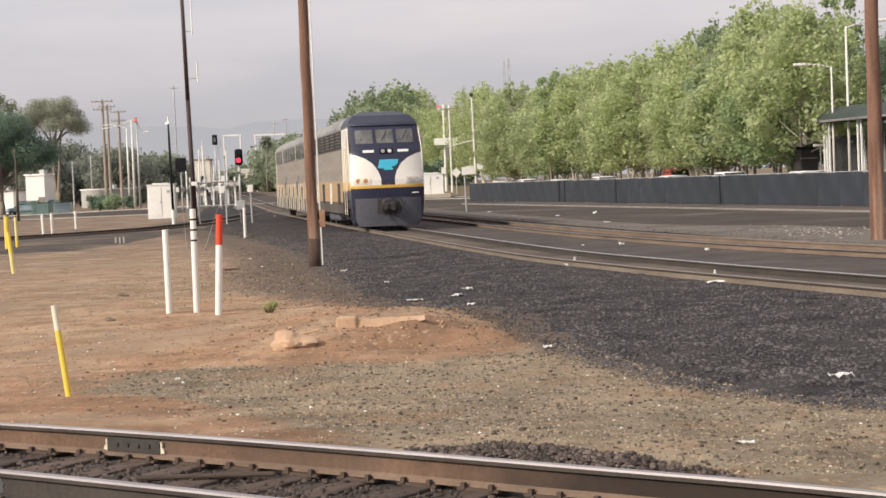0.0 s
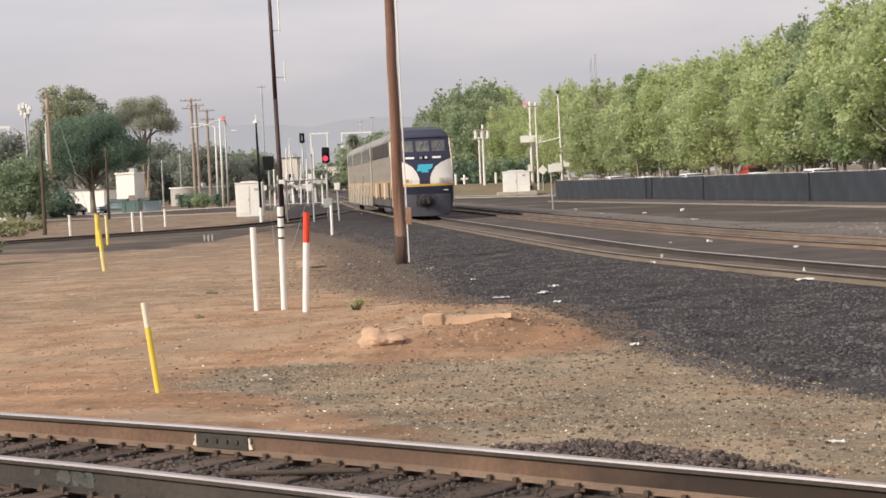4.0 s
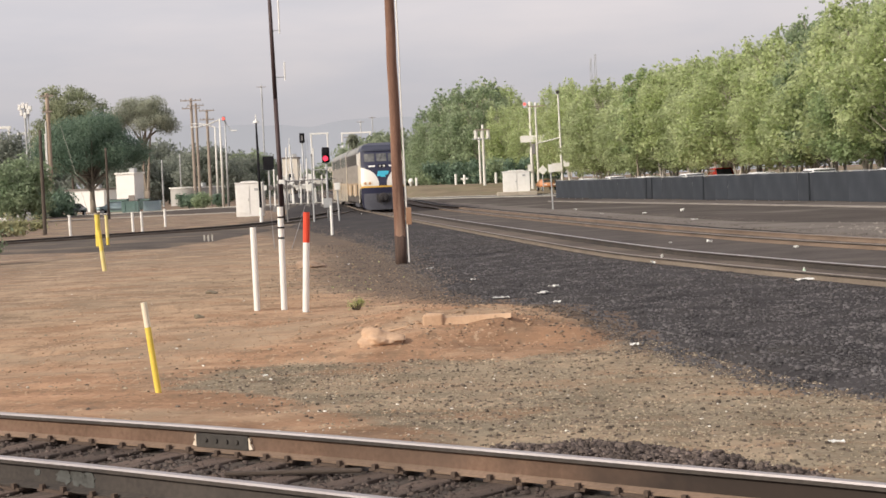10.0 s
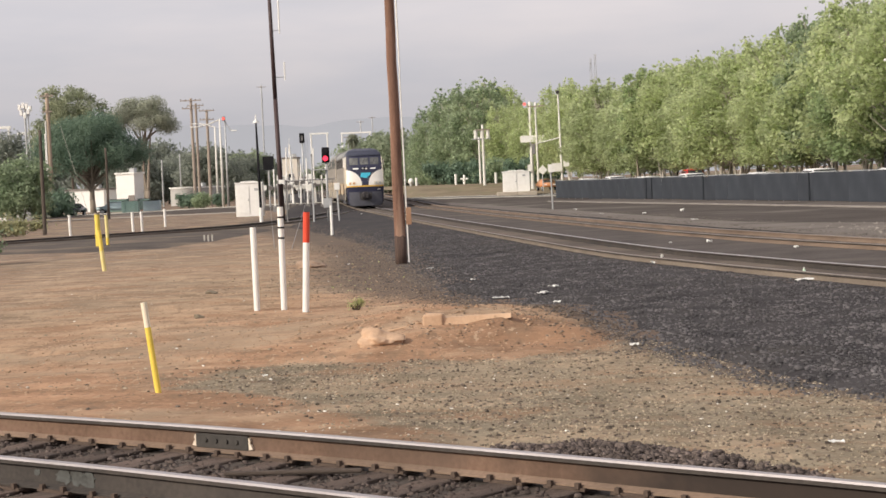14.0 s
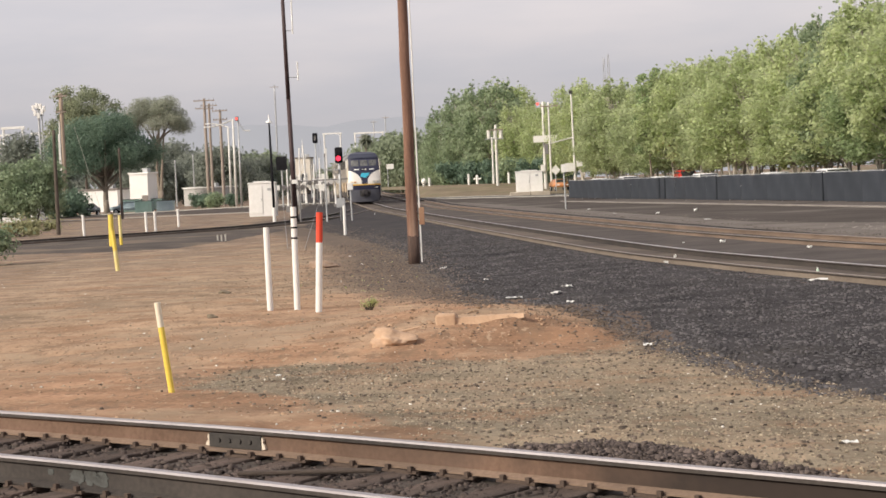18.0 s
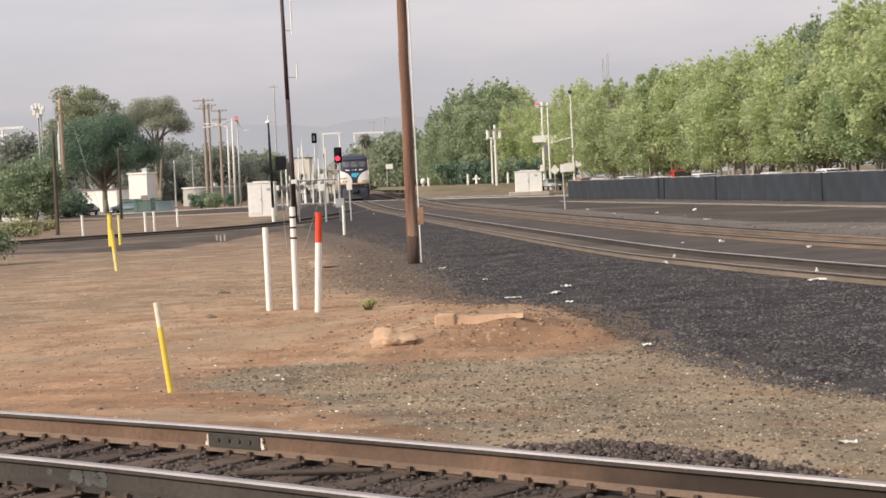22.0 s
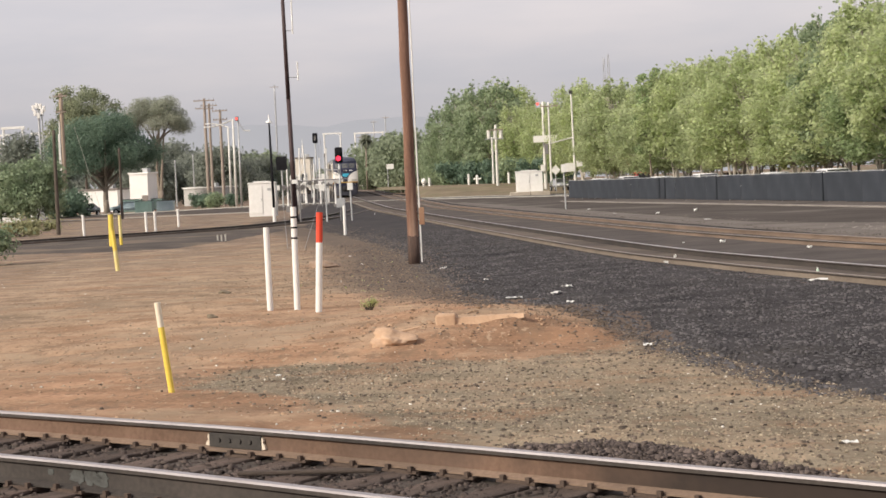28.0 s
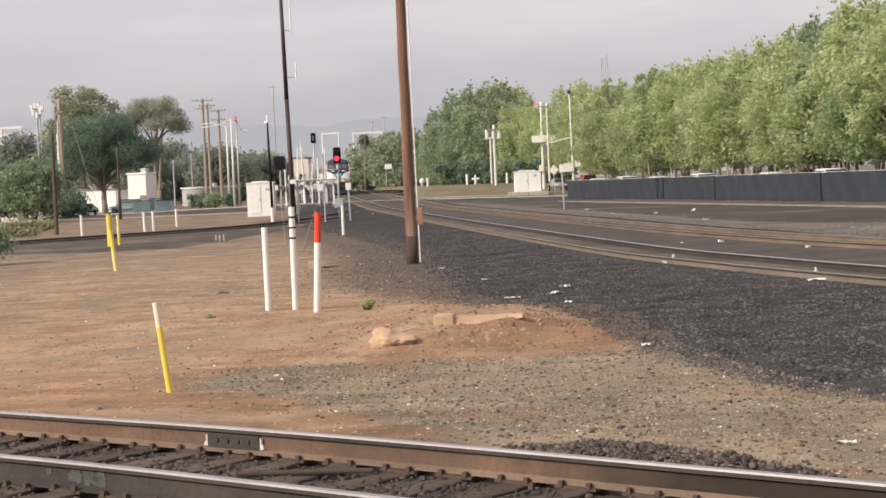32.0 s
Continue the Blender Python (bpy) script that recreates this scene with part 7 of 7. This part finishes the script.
def motions():
    walk(LOCO, [(t, on_line(y)) for t, y in RUN])
    # the red car waits for the train, then drives on to the crossing
    walk(RED_CAR, [(0, pose(24.9, 130, 0.3, 0, 0, 98)), (8, pose(24.0, 138, 0.3, 0, 0, 98)), (17, pose(21.9, 157, 0.3, 0, 0, 98)), (20, pose(21.5, 160, 0.3, 0, 0, 98)), (25, pose(21.3, 162, 0.3, 0, 0, 98)),
                   (28, pose(19.6, 176, 0.3, 0, 0, 98)), (32, pose(16.4, 203, 0.3, 0, 0, 98))])
    # two cars turn at the street corner, one after the other, and drive off behind the fence
    walk(ORANGE_CAR, [(t, pose(x, y, verge_z(x, y) + 0.02, 0, 0, a)) for t, x, y, a in ((0, 10.5, 230, 96), (5, 11.2, 222, 100), (8, 13.4, 214, 98), (20.5, 13.4, 213.8, 98), (22.5, 17.0, 201, 120), (25, 23.0, 184, 98), (32, 28.4, 134, 96))])
    walk(SILVER_CAR, [(t, pose(x, y, verge_z(x, y) + 0.02, 0, 0, a)) for t, x, y, a in ((0, 10.2, 238, 96), (19, 10.2, 238, 96), (21, 11.2, 222, 100), (23, 13.4, 214, 98), (32, 13.4, 213.8, 98))])
    walk(COACH, [(t, on_line(y + 18.15)) for t, y in RUN])
    # the wheels roll with the train
    for w, y in WHEELSETS:
        walk(w, [(t, pose(0, y, 0.5, -math.degrees(interp(RUN, t) / 0.5) % 360.0, 0, 0)) for t in [0.125 * k for k in range(257)]])

# ---------------------------------------------------------------- loose things on the ground
CLOD_R = mat("dull_earth_rock", (0.26, 0.185, 0.135), (0.38, 0.275, 0.205), 0.95, scale=4, fine=30, bump=0.4)
slab = thing("broken_slab", (0.23, 22.49, ground_z(0.23, 22.49) + 0.015), "long broken tan concrete slab half buried in dirt", "slab", rz=-8)
slab.scale = (0.9, 0.9, 0.9)
TAN = mat("tan_sandstone", (0.42, 0.28, 0.185), (0.56, 0.385, 0.262), 0.9, scale=2, fine=30, bump=0.4)
bm = bmesh.new()
add_box(bm, (0.29, 0.3, 0.26), (-0.44, 0, 0.0), bevel=0.03)
for v in bm.verts:
    v.co += Vector((0.02, 0.02, 0.025)) * noise.noise(v.co * 9)
part("block", bm, TAN, slab)
bm = bmesh.new()
prev = None
for k in range(13):
    u = k / 12
    x, y, z = -0.32 + 1.04 * u, 0.03 * math.sin(3 * u), 0.02 + 0.055 * u
    hw, hh_ = 0.11 - 0.03 * u, 0.05 - 0.02 * u
    j1, j2 = 0.012 * noise.noise((k * 0.9, 0, 1)), 0.010 * noise.noise((k * 0.9, 5, 1))
    ring = [bm.verts.new(v) for v in ((x, y - hw - 0.02, z - hh_ - 0.10 + 0.10 * u), (x, y + hw, z - hh_ - 0.10 + 0.10 * u), (x, y + hw - 0.015, z + hh_ + j1), (x, y - hw + 0.015, z + hh_ + j2))]
    if prev:
        for q in range(4):
            bm.faces.new((prev[q], prev[(q + 1) % 4], ring[(q + 1) % 4], ring[q]))
    else:
        bm.faces.new(list(reversed(ring)))
    prev = ring
bm.faces.new(prev)
bmesh.ops.recalc_face_normals(bm, faces=bm.faces)
part("plank", bm, TAN, slab)
for b, s, l, m_ in (((-0.84, 21.35), (0.29, 0.25, 0.155), "tan lump of broken earth", TAN), ((-3.49, 44.43), (0.36, 0.3, 0.17), "dull tan rock on the dirt", CLOD_R),
                    ((-4.81, 34.96), (0.12, 0.1, 0.05), "small dark rock on the dirt", STONE_B), ((-4.08, 27.96), (0.09, 0.08, 0.05), "small dark rock on the dirt", STONE_B)):
    bm = bmesh.new()
    add_ball(bm, (0, 0, 0), 1.0, 4)
    for v in bm.verts:
        v.co *= 1 + 0.45 * noise.noise(v.co * 1.4 + Vector((b[0], b[1], 0))) + 0.18 * noise.noise(v.co * 4.3 + Vector((b[1], b[0], 3)))
        v.co.z *= 1 - 0.45 * smoothstep(-0.2, 0.9, v.co.x)
        v.co = Vector((v.co.x * s[0], v.co.y * s[1], max(v.co.z, -0.4) * s[2]))
    o = part("rock", bm, m_, None, m=pose(b[0], b[1], ground_z(*b) + 0.01), smooth=True)
    tagged(o, l, "rock")
stick = part("stick", T(((0, 0, 0), (0.32, 0.02, 0.06), 0.018, 0.012), n=7), TAN, None, m=pose(-0.84, 22.04, ground_z(-0.84, 22.04) + 0.02))
tagged(stick, "short pale stick on the dirt", "stick")
LITTER_W = mat("white_litter", (0.66, 0.66, 0.64), (0.82, 0.82, 0.80), 0.6, scale=8, fine=60, bump=0.2)


def scrap(at, size, label, rz, material=LITTER_W):
    bm = bmesh.new()
    bmesh.ops.create_grid(bm, x_segments=5, y_segments=3, size=0.5)
    r = random.Random(int(at[0] * 100 + at[1] * 10))
    for v in bm.verts:
        v.co = Vector((v.co.x * size[0], v.co.y * size[1], r.uniform(0, 1) * size[2]))
    fs = list(bm.faces)
    x = bmesh.ops.extrude_face_region(bm, geom=fs)
    bmesh.ops.translate(bm, vec=(0, 0, 0.006), verts=[v for v in x["geom"] if isinstance(v, bmesh.types.BMVert)])
    o = part("litter", bm, material, None, m=pose(at[0], at[1], at[2], 0, 0, rz))
    return tagged(o, label, "litter", "scraps of litter")


def over_bed(x, y):
    a = interp(EDGE, y) - 0.3
    if x > main_x(y) + 8.2:
        return 0.09
    return max(ground_z(x, y), bed_z(x, y, a)) + 0.015


for b, s, rz in (((0.96, 29.05), (0.28, 0.10, 0.03), 12), ((1.72, 29.58), (0.2, 0.10, 0.05), 30), ((1.97, 30.49), (0.2, 0.1, 0.06), 25), ((1.80, 27.2), (0.12, 0.1, 0.04), 0),
                 ((-0.32, 39.98), (0.16, 0.12, 0.04), 0), ((2.25, 20.32), (0.1, 0.08, 0.03), 0), ((2.74, 12.0), (0.11, 0.05, 0.02), 5), ((-2.01, 18.53), (0.06, 0.04, 0.02), 10),
                 ((4.41, 35.69), (0.09, 0.07, 0.06), 10), ((4.88, 37.8), (0.06, 0.05, 0.1), 0), ((6.15, 45.78), (0.13, 0.1, 0.08), 0), ((7.04, 44.74), (0.14, 0.12, 0.09), 0),
                 ((10.35, 69.35), (0.55, 0.4, 0.14), 0), ((12.11, 85.2), (0.36, 0.3, 0.5), 0), ((10.05, 83.9), (0.34, 0.3, 0.2), 0), ((8.2, 86.7), (0.3, 0.3, 0.12), 0), ((8.04, 101.5), (0.36, 0.3, 0.12), 0),
                 ((8.34, 40.02), (0.12, 0.1, 0.06), 0), ((0.58, 34.3), (0.1, 0.08, 0.03), 0), ((-5.3, 112.5), (0.16, 0.2, 0.3), 0), ((-2.52, 45.06), (0.1, 0.08, 0.05), 0), ((-3.14, 50.2), (0.12, 0.1, 0.06), 0)):
    far = 0.55 if b[1] > 45 else 1.0
    scrap((b[0], b[1], over_bed(*b)), (s[0] * far, s[1] * far, s[2] * far * (0.6 if far < 1 else 1)), "scrap of pale litter on the gravel", rz)
GREEN_L = mat("pale_green_plastic", (0.42, 0.56, 0.44), (0.52, 0.66, 0.54), 0.4, scale=5, fine=40, bump=0)
lb = thing("plastic_bottle", (6.19, 29.10, 0.16), "pale green plastic bottle standing by the rail", "bottle")
part("bottle", T(((0, 0, 0), (0, 0, 0.2), 0.055), ((0, 0, 0.2), (0, 0, 0.26), 0.055, 0.02), n=12), GREEN_L, lb)
part("cap", T(((0, 0, 0.26), (0, 0, 0.29), 0.022), n=10), WHITE, lb)
scrap((6.04, 28.40, 0.18), (0.3, 0.16, 0.04), "crumpled white wrapper on the gravel", 5)
lb.scale = (0.6, 0.6, 0.7)
scrap((4.44, 15.47, 0.12), (0.22, 0.12, 0.05), "crumpled white wrapper on the gravel", 20)
for b in ((-10.10, 71.94), (-9.90, 71.69), (-9.81, 72.26)):
    o = thing("survey_stake", (*b, 0), "small pale survey stake by the side track", "stake")
    part("stake", B(((0.07, 0.04, 0.32), (0, 0, 0.12)), bevel=0.006), CONCRETE, o)

# joint bars on the near rails
BARE = mat("bare_chipped_steel", (0.55, 0.46, 0.37), (0.75, 0.66, 0.55), 0.6, 0.0, scale=20, fine=90, bump=0.2)
for line, at_, lab in ((near_2, Vector((-1.58, 11.80)), "dark bolted joint bar"), (near_1, Vector((-2.33, 10.5)), "blotch of old blue-grey paint")):
    i = min(range(len(line)), key=lambda q: (line[q] - at_).length)
    w = (line[i + 1] - line[i - 1]).normalized()
    s = Vector((w.y, -w.x))
    p = line[i] + w * (at_ - line[i]).dot(w)
    bm = B(((0.50, 0.02, 0.088), (0, 0, 0)), ((0.50, 0.035, 0.02), (0, 0.008, -0.045)), bevel=0.004)
    if line is near_1:
        bm, r = bmesh.new(), random.Random(12)
        for cx, pw, ph, cz in ((-0.10, 0.17, 0.10, 0.0), (0.03, 0.20, 0.10, 0.004), (0.13, 0.13, 0.12, -0.004), (-0.36, 0.07, 0.05, 0.01)):
            ring = [(cx + pw / 2 * math.cos(a) * r.uniform(0.7, 1.1), cz + ph / 2 * math.sin(a) * r.uniform(0.6, 1.15)) for a in [k * 0.2618 for k in range(24)]]
            up = [bm.verts.new((x, 0.0145, z)) for x, z in ring]
            lo = [bm.verts.new((x, 0.019, z)) for x, z in ring]
            bm.faces.new(up)
            for k in range(24):
                bm.faces.new((up[k], lo[k], lo[(k + 1) % 24], up[(k + 1) % 24]))
        bmesh.ops.recalc_face_normals(bm, faces=bm.faces)
    bar = part("joint_bar", bm, UNDER if line is near_2 else mat("faded_blue_grey", (0.05, 0.049, 0.046), (0.095, 0.10, 0.097), 0.85, scale=8, fine=40), track, lab, m=pose(p.x + s.x * 0.03, p.y + s.y * 0.03, NEAR_Z - 0.09, 0, 0, math.degrees(math.atan2(w.y, w.x))))
    for k in range(4 if line is near_2 else 0):
        part("bolt", T(((-0.15 + 0.10 * k, 0, 0), (-0.15 + 0.10 * k, -0.022, 0), 0.016), n=6), UNDER, bar)
    for s2 in (-1, 1) if line is near_2 else ():
        bm = bmesh.new()
        edge = [(s2 * 0.254, 0.035), (s2 * 0.265, 0.03), (s2 * 0.272, 0.012), (s2 * 0.264, -0.004), (s2 * 0.28, -0.02), (s2 * 0.29, -0.045), (s2 * 0.254, -0.05)]
        top = [bm.verts.new((x, -0.006, z)) for x, z in edge]
        low = [bm.verts.new((x, 0.012, z)) for x, z in edge]
        bm.faces.new(top)
        bm.faces.new(low[::-1])
        for i in range(7):
            bm.faces.new((top[i], low[i], low[(i + 1) % 7], top[(i + 1) % 7]))
        bmesh.ops.recalc_face_normals(bm, faces=bm.faces)
        part("worn_patch", bm, BARE, bar, "bright bare chipped patch")
spare = part("fallen_rail_brace", B(((0.9, 0.05, 0.03), (0, 0, 0)), bevel=0.012), TIE, None, m=pose(-1.02, 10.79, 0.285, 0, 0, -6))
tagged(spare, "rusty flat steel bar lying between the rails", "steel bar")


# ---------------------------------------------------------------- stones
def scatter(name, spots, size, material, label, seed):
    """Rough little stones at the given spots, joined."""
    r = np.random.RandomState(seed)
    spots = np.array(spots)
    n = len(spots)
    base = np.array([(1, 0, -0.3), (-1, 0, -0.3), (0, 1, -0.3), (0, -1, -0.3), (0.5, 0.5, 0.6), (-0.5, 0.45, 0.7), (-0.45, -0.5, 0.6), (0.5, -0.5, 0.65)])
    quads = np.array([(0, 2, 4, 4), (2, 5, 4, 4), (2, 1, 5, 5), (1, 6, 5, 5), (1, 3, 6, 6), (3, 7, 6, 6), (3, 0, 7, 7), (0, 4, 7, 7), (4, 5, 6, 7)])
    s = size[0] + (size[1] - size[0]) * r.rand(n) ** 2
    v = base[None] * (1 + 0.9 * (r.rand(n, 8, 3) - 0.5)) * s[:, None, None] * (0.6 + 0.8 * r.rand(n, 1, 3)) * np.array((1.1, 1.1, 0.75))
    a = r.rand(n) * 6.28
    c, d = np.cos(a)[:, None], np.sin(a)[:, None]
    x = v[:, :, 0] * c - v[:, :, 1] * d
    y = v[:, :, 0] * d + v[:, :, 1] * c
    v = np.stack([x, y, v[:, :, 2]], 2) + spots[:, None, :]
    faces = []
    for f in quads:
        k = f[:3] if f[2] == f[3] else f
        faces.append(k)
    vs = v.reshape(-1, 3)
    lens = [len(f) for f in faces]
    loop = np.concatenate([np.concatenate([f + 8 * i for f in faces]) for i in range(n)])
    tot = np.tile(lens, n)
    start = np.concatenate([[0], np.cumsum(tot)[:-1]])
    me = bpy.data.meshes.new(name)
    me.vertices.add(len(vs))
    me.vertices.foreach_set("co", vs.ravel())
    me.loops.add(len(loop))
    me.loops.foreach_set("vertex_index", loop.astype(np.int32))
    me.polygons.add(len(tot))
    me.polygons.foreach_set("loop_start", start.astype(np.int32))
    me.polygons.foreach_set("loop_total", tot.astype(np.int32))
    me.materials.append(material)
    me.update(calc_edges=True)
    o = new(name, me)
    return tagged(o, label, "stones", kind="stuff")


rnd = random.Random(21)
spots = []
while len(spots) < 40000:
    y = 13.2 + 56 * rnd.random() ** 2.0
    a = interp(EDGE, y) - 0.15 + 0.3 * noise.noise((0, y, 8))
    x = a + (main_x(y) - 0.9 - a) * rnd.random()
    spots.append((x, y, over_bed(x, y) - 0.012))
scatter("ballast_stones", spots, (0.013, 0.034), STONE_D, "dark crushed stones on the track shoulder", 1)
spots = []
while len(spots) < 3200:
    y = 14 + 46 * rnd.random() ** 1.5
    x = interp(EDGE, y) + 0.05 - abs(rnd.gauss(0, 0.25 + 0.75 * smoothstep(28, 42, y)))
    spots.append((x, y, ground_z(x, y) + 0.004))
scatter("strewn_ballast", spots, (0.007, 0.022), STONE_D, "dark stones strewn over the dirt", 2)
spots = []
while len(spots) < 21000:
    y = 10.5 + 10.5 * rnd.random()
    x = -4.5 + 9.5 * rnd.random()
    if (x * 0.57 + y * 0.82) < 8.95 or rnd.random() > grit(x, y) + 0.015:
        continue
    spots.append((x, y, ground_z(x, y) + 0.003))
DARK_CHIP = mat("dark_brown_chip", (0.075, 0.06, 0.05), (0.165, 0.132, 0.108), 0.9, scale=3, fine=40, bump=0.3, vary=0.5, island=True, spec=0.15)
rnd.shuffle(spots)
scatter("dark_chips", spots[:3100], (0.008, 0.024), DARK_CHIP, "dark brown chips among the grit", 13)
spots = spots[3100:]
scatter("grit_stones", spots, (0.004, 0.015), STONE_B, "brown grit and pebbles on the dirt", 3)
spots = []
while len(spots) < 1000:
    y = 18 + 45 * rnd.random() ** 1.5
    x = rnd.uniform(-0.32, 0.05) * y
    spots.append((x, y, ground_z(x, y) + 0.003))
scatter("dirt_pebbles", spots, (0.008, 0.024), STONE_B, "scattered pebbles on bare dirt", 4)
CLOD = mat("dirt_clod", (0.22, 0.15, 0.10), (0.40, 0.28, 0.19), 0.95, scale=3, fine=40, bump=0.3, vary=0.4, island=True, spec=0.1)
clods = []
while len(clods) < 9000:
    y = 15 + 50 * rnd.random() ** 1.6
    x = rnd.uniform(-0.30, 0.08) * y
    if x < interp(EDGE, y) and (y > 21 or rnd.random() < 0.2):
        clods.append((x, y, ground_z(x, y) - 0.002))
scatter("dirt_clods", clods, (0.006, 0.024), CLOD, "crumbs and clods of brown dirt", 8)
soil = []
while len(soil) < 9000:
    y = 21 + 40 * rnd.random() ** 1.4
    x = interp(EDGE, y) + 0.1 - abs(rnd.gauss(0, 0.35 + 1.4 * smoothstep(25, 38, y)))
    soil.append((x, y, ground_z(x, y) + 0.001))
scatter("soil_crumbs", soil, (0.008, 0.026), DARK_CHIP, "dark crumbs of soil and cinder beside the ballast", 17)
specks = []
while len(specks) < 650:
    x, y = rnd.gauss(0.9, 0.95), rnd.gauss(23.2, 1.5)
    if x < interp(EDGE, y) - 0.1:
        specks.append((x, y, ground_z(x, y) + 0.002))
scatter("mound_specks", specks, (0.007, 0.022), DARK_CHIP, "dark crumbs strewn over the low mound", 28)
heap = [(rnd.gauss(13.9, 0.75), rnd.gauss(50.0, 2.6)) for _ in range(420)]
scatter("pale_rubble", [(x, y, over_bed(x, y) + 0.02) for x, y in heap], (0.02, 0.075), mat("pale_rubble_stone", (0.16, 0.14, 0.125), (0.33, 0.30, 0.27), 0.9, scale=3, fine=30, bump=0.3, vary=0.4, island=True, spec=0.15),
        "loose pale rubble beside the second track", 23)
BAND_ST = mat("grey_brown_stone", (0.085, 0.073, 0.066), (0.19, 0.168, 0.152), 0.9, scale=3, fine=30, bump=0.3, vary=0.35, island=True, spec=0.15)
band = []
while len(band) < 3000:
    y = 36 + 60 * rnd.random() ** 1.5
    x = main_x(y) + rnd.uniform(6.9, 10.8)
    band.append((x, y, over_bed(x, y) + 0.012))
scatter("band_stones", band, (0.012, 0.034), BAND_ST, "brown-grey stones on the gravel band", 24)
dusty = []
while len(dusty) < 5200:
    y = 34 + 62 * rnd.random() ** 1.4
    x = interp(EDGE, y) - 0.3 + abs(rnd.gauss(0, 0.42 + 0.012 * (y - 34)))
    if x < main_x(y) - 1.3:
        dusty.append((x, y, over_bed(x, y) - 0.006))
scatter("dusty_stones", dusty, (0.010, 0.028), mat("dusty_brown_stone", (0.10, 0.082, 0.072), (0.19, 0.16, 0.138), 0.9, scale=3, fine=30, bump=0.3, vary=0.35, island=True, spec=0.15), "dusty brown stones along the shoulder's edge", 26)
rubble = []
while len(rubble) < 420:
    x, y = rnd.gauss(0.2, 1.3), rnd.gauss(23.2, 1.6)
    if x < interp(EDGE, y) - 0.55:
        rubble.append((x, y, ground_z(x, y)))
scatter("dirt_rubble", rubble, (0.010, 0.036), mat("orange_clod", (0.23, 0.15, 0.098), (0.42, 0.28, 0.185), 0.95, scale=3, fine=40, bump=0.3, vary=0.35, island=True, spec=0.1), "orange clods of dug earth on a low mound", 19)
PALE_ST = mat("pale_pebble", (0.5, 0.47, 0.42), (0.75, 0.72, 0.66), 0.8, vary=0.3, island=True)
scatter("pale_pebbles", rnd.sample(spots, 160) + [(x, y, ground_z(x, y) + 0.003) for x, y in ((rnd.uniform(-2, 4.2), rnd.uniform(12.5, 19)) for _ in range(130)) if x < interp(EDGE, y) - 0.3],
        (0.006, 0.018), PALE_ST, "small pale pebbles and chips", 5)
spots = []
for p, a in along(near_c, 0.02):
    if abs(p.x) > 6:
        continue
    for _ in range(30):
        d = rnd.uniform(-1.7, 0.66)
        if abs(abs(d) - 0.7535) < 0.1:
            continue
        q = p + Vector((-math.sin(a), math.cos(a))) * d
        spots.append((q.x, q.y, NEAR_Z - 0.226 + rnd.uniform(-0.015, 0.036)))
scatter("near_stones", spots, (0.009, 0.026), mat("dusty_stone", (0.035, 0.028, 0.026), (0.118, 0.093, 0.083), 0.9, scale=3, fine=40, bump=0.3, vary=0.5, island=True, spec=0.2),
        "dusty dark stones between the near rails", 6)
# low heap of stones thrown up along the near rail
HEAP = [(0.018, 11.3), (0.0225, 12.2), (0.044, 12.3), (0.083, 12.3), (0.115, 12.1), (0.161, 11.5), (0.206, 10.7), (0.24, 10.0), (0.42, 7.6)]
rail_y = [(p.x, p.y) for p in near_2]
spots = []
while len(spots) < 15000:
    x, y = rnd.uniform(0.15, 4.6), rnd.uniform(6.6, 12.6)
    front = y - interp(rail_y, x) - 0.16
    back = interp(HEAP, x / y) + 0.35 * noise.noise((x * 2.2, y * 2.2, 4)) - y
    if front < 0 or back < 0 or x / y < 0.02 + 0.01 * noise.noise((0, y * 3, 1)):
        continue
    spots.append((x, y, ground_z(x, y) + 0.12 * min(1.0, front * 2.2, back * 1.8) * rnd.random()))
scatter("stone_heap", spots, (0.011, 0.026), mat("brown_black_stone", (0.05, 0.04, 0.037), (0.16, 0.128, 0.115), 0.9, scale=3, fine=40, bump=0.3, vary=0.5, island=True, spec=0.2), "low heap of dark stones beside the near rail", 7)

motions()
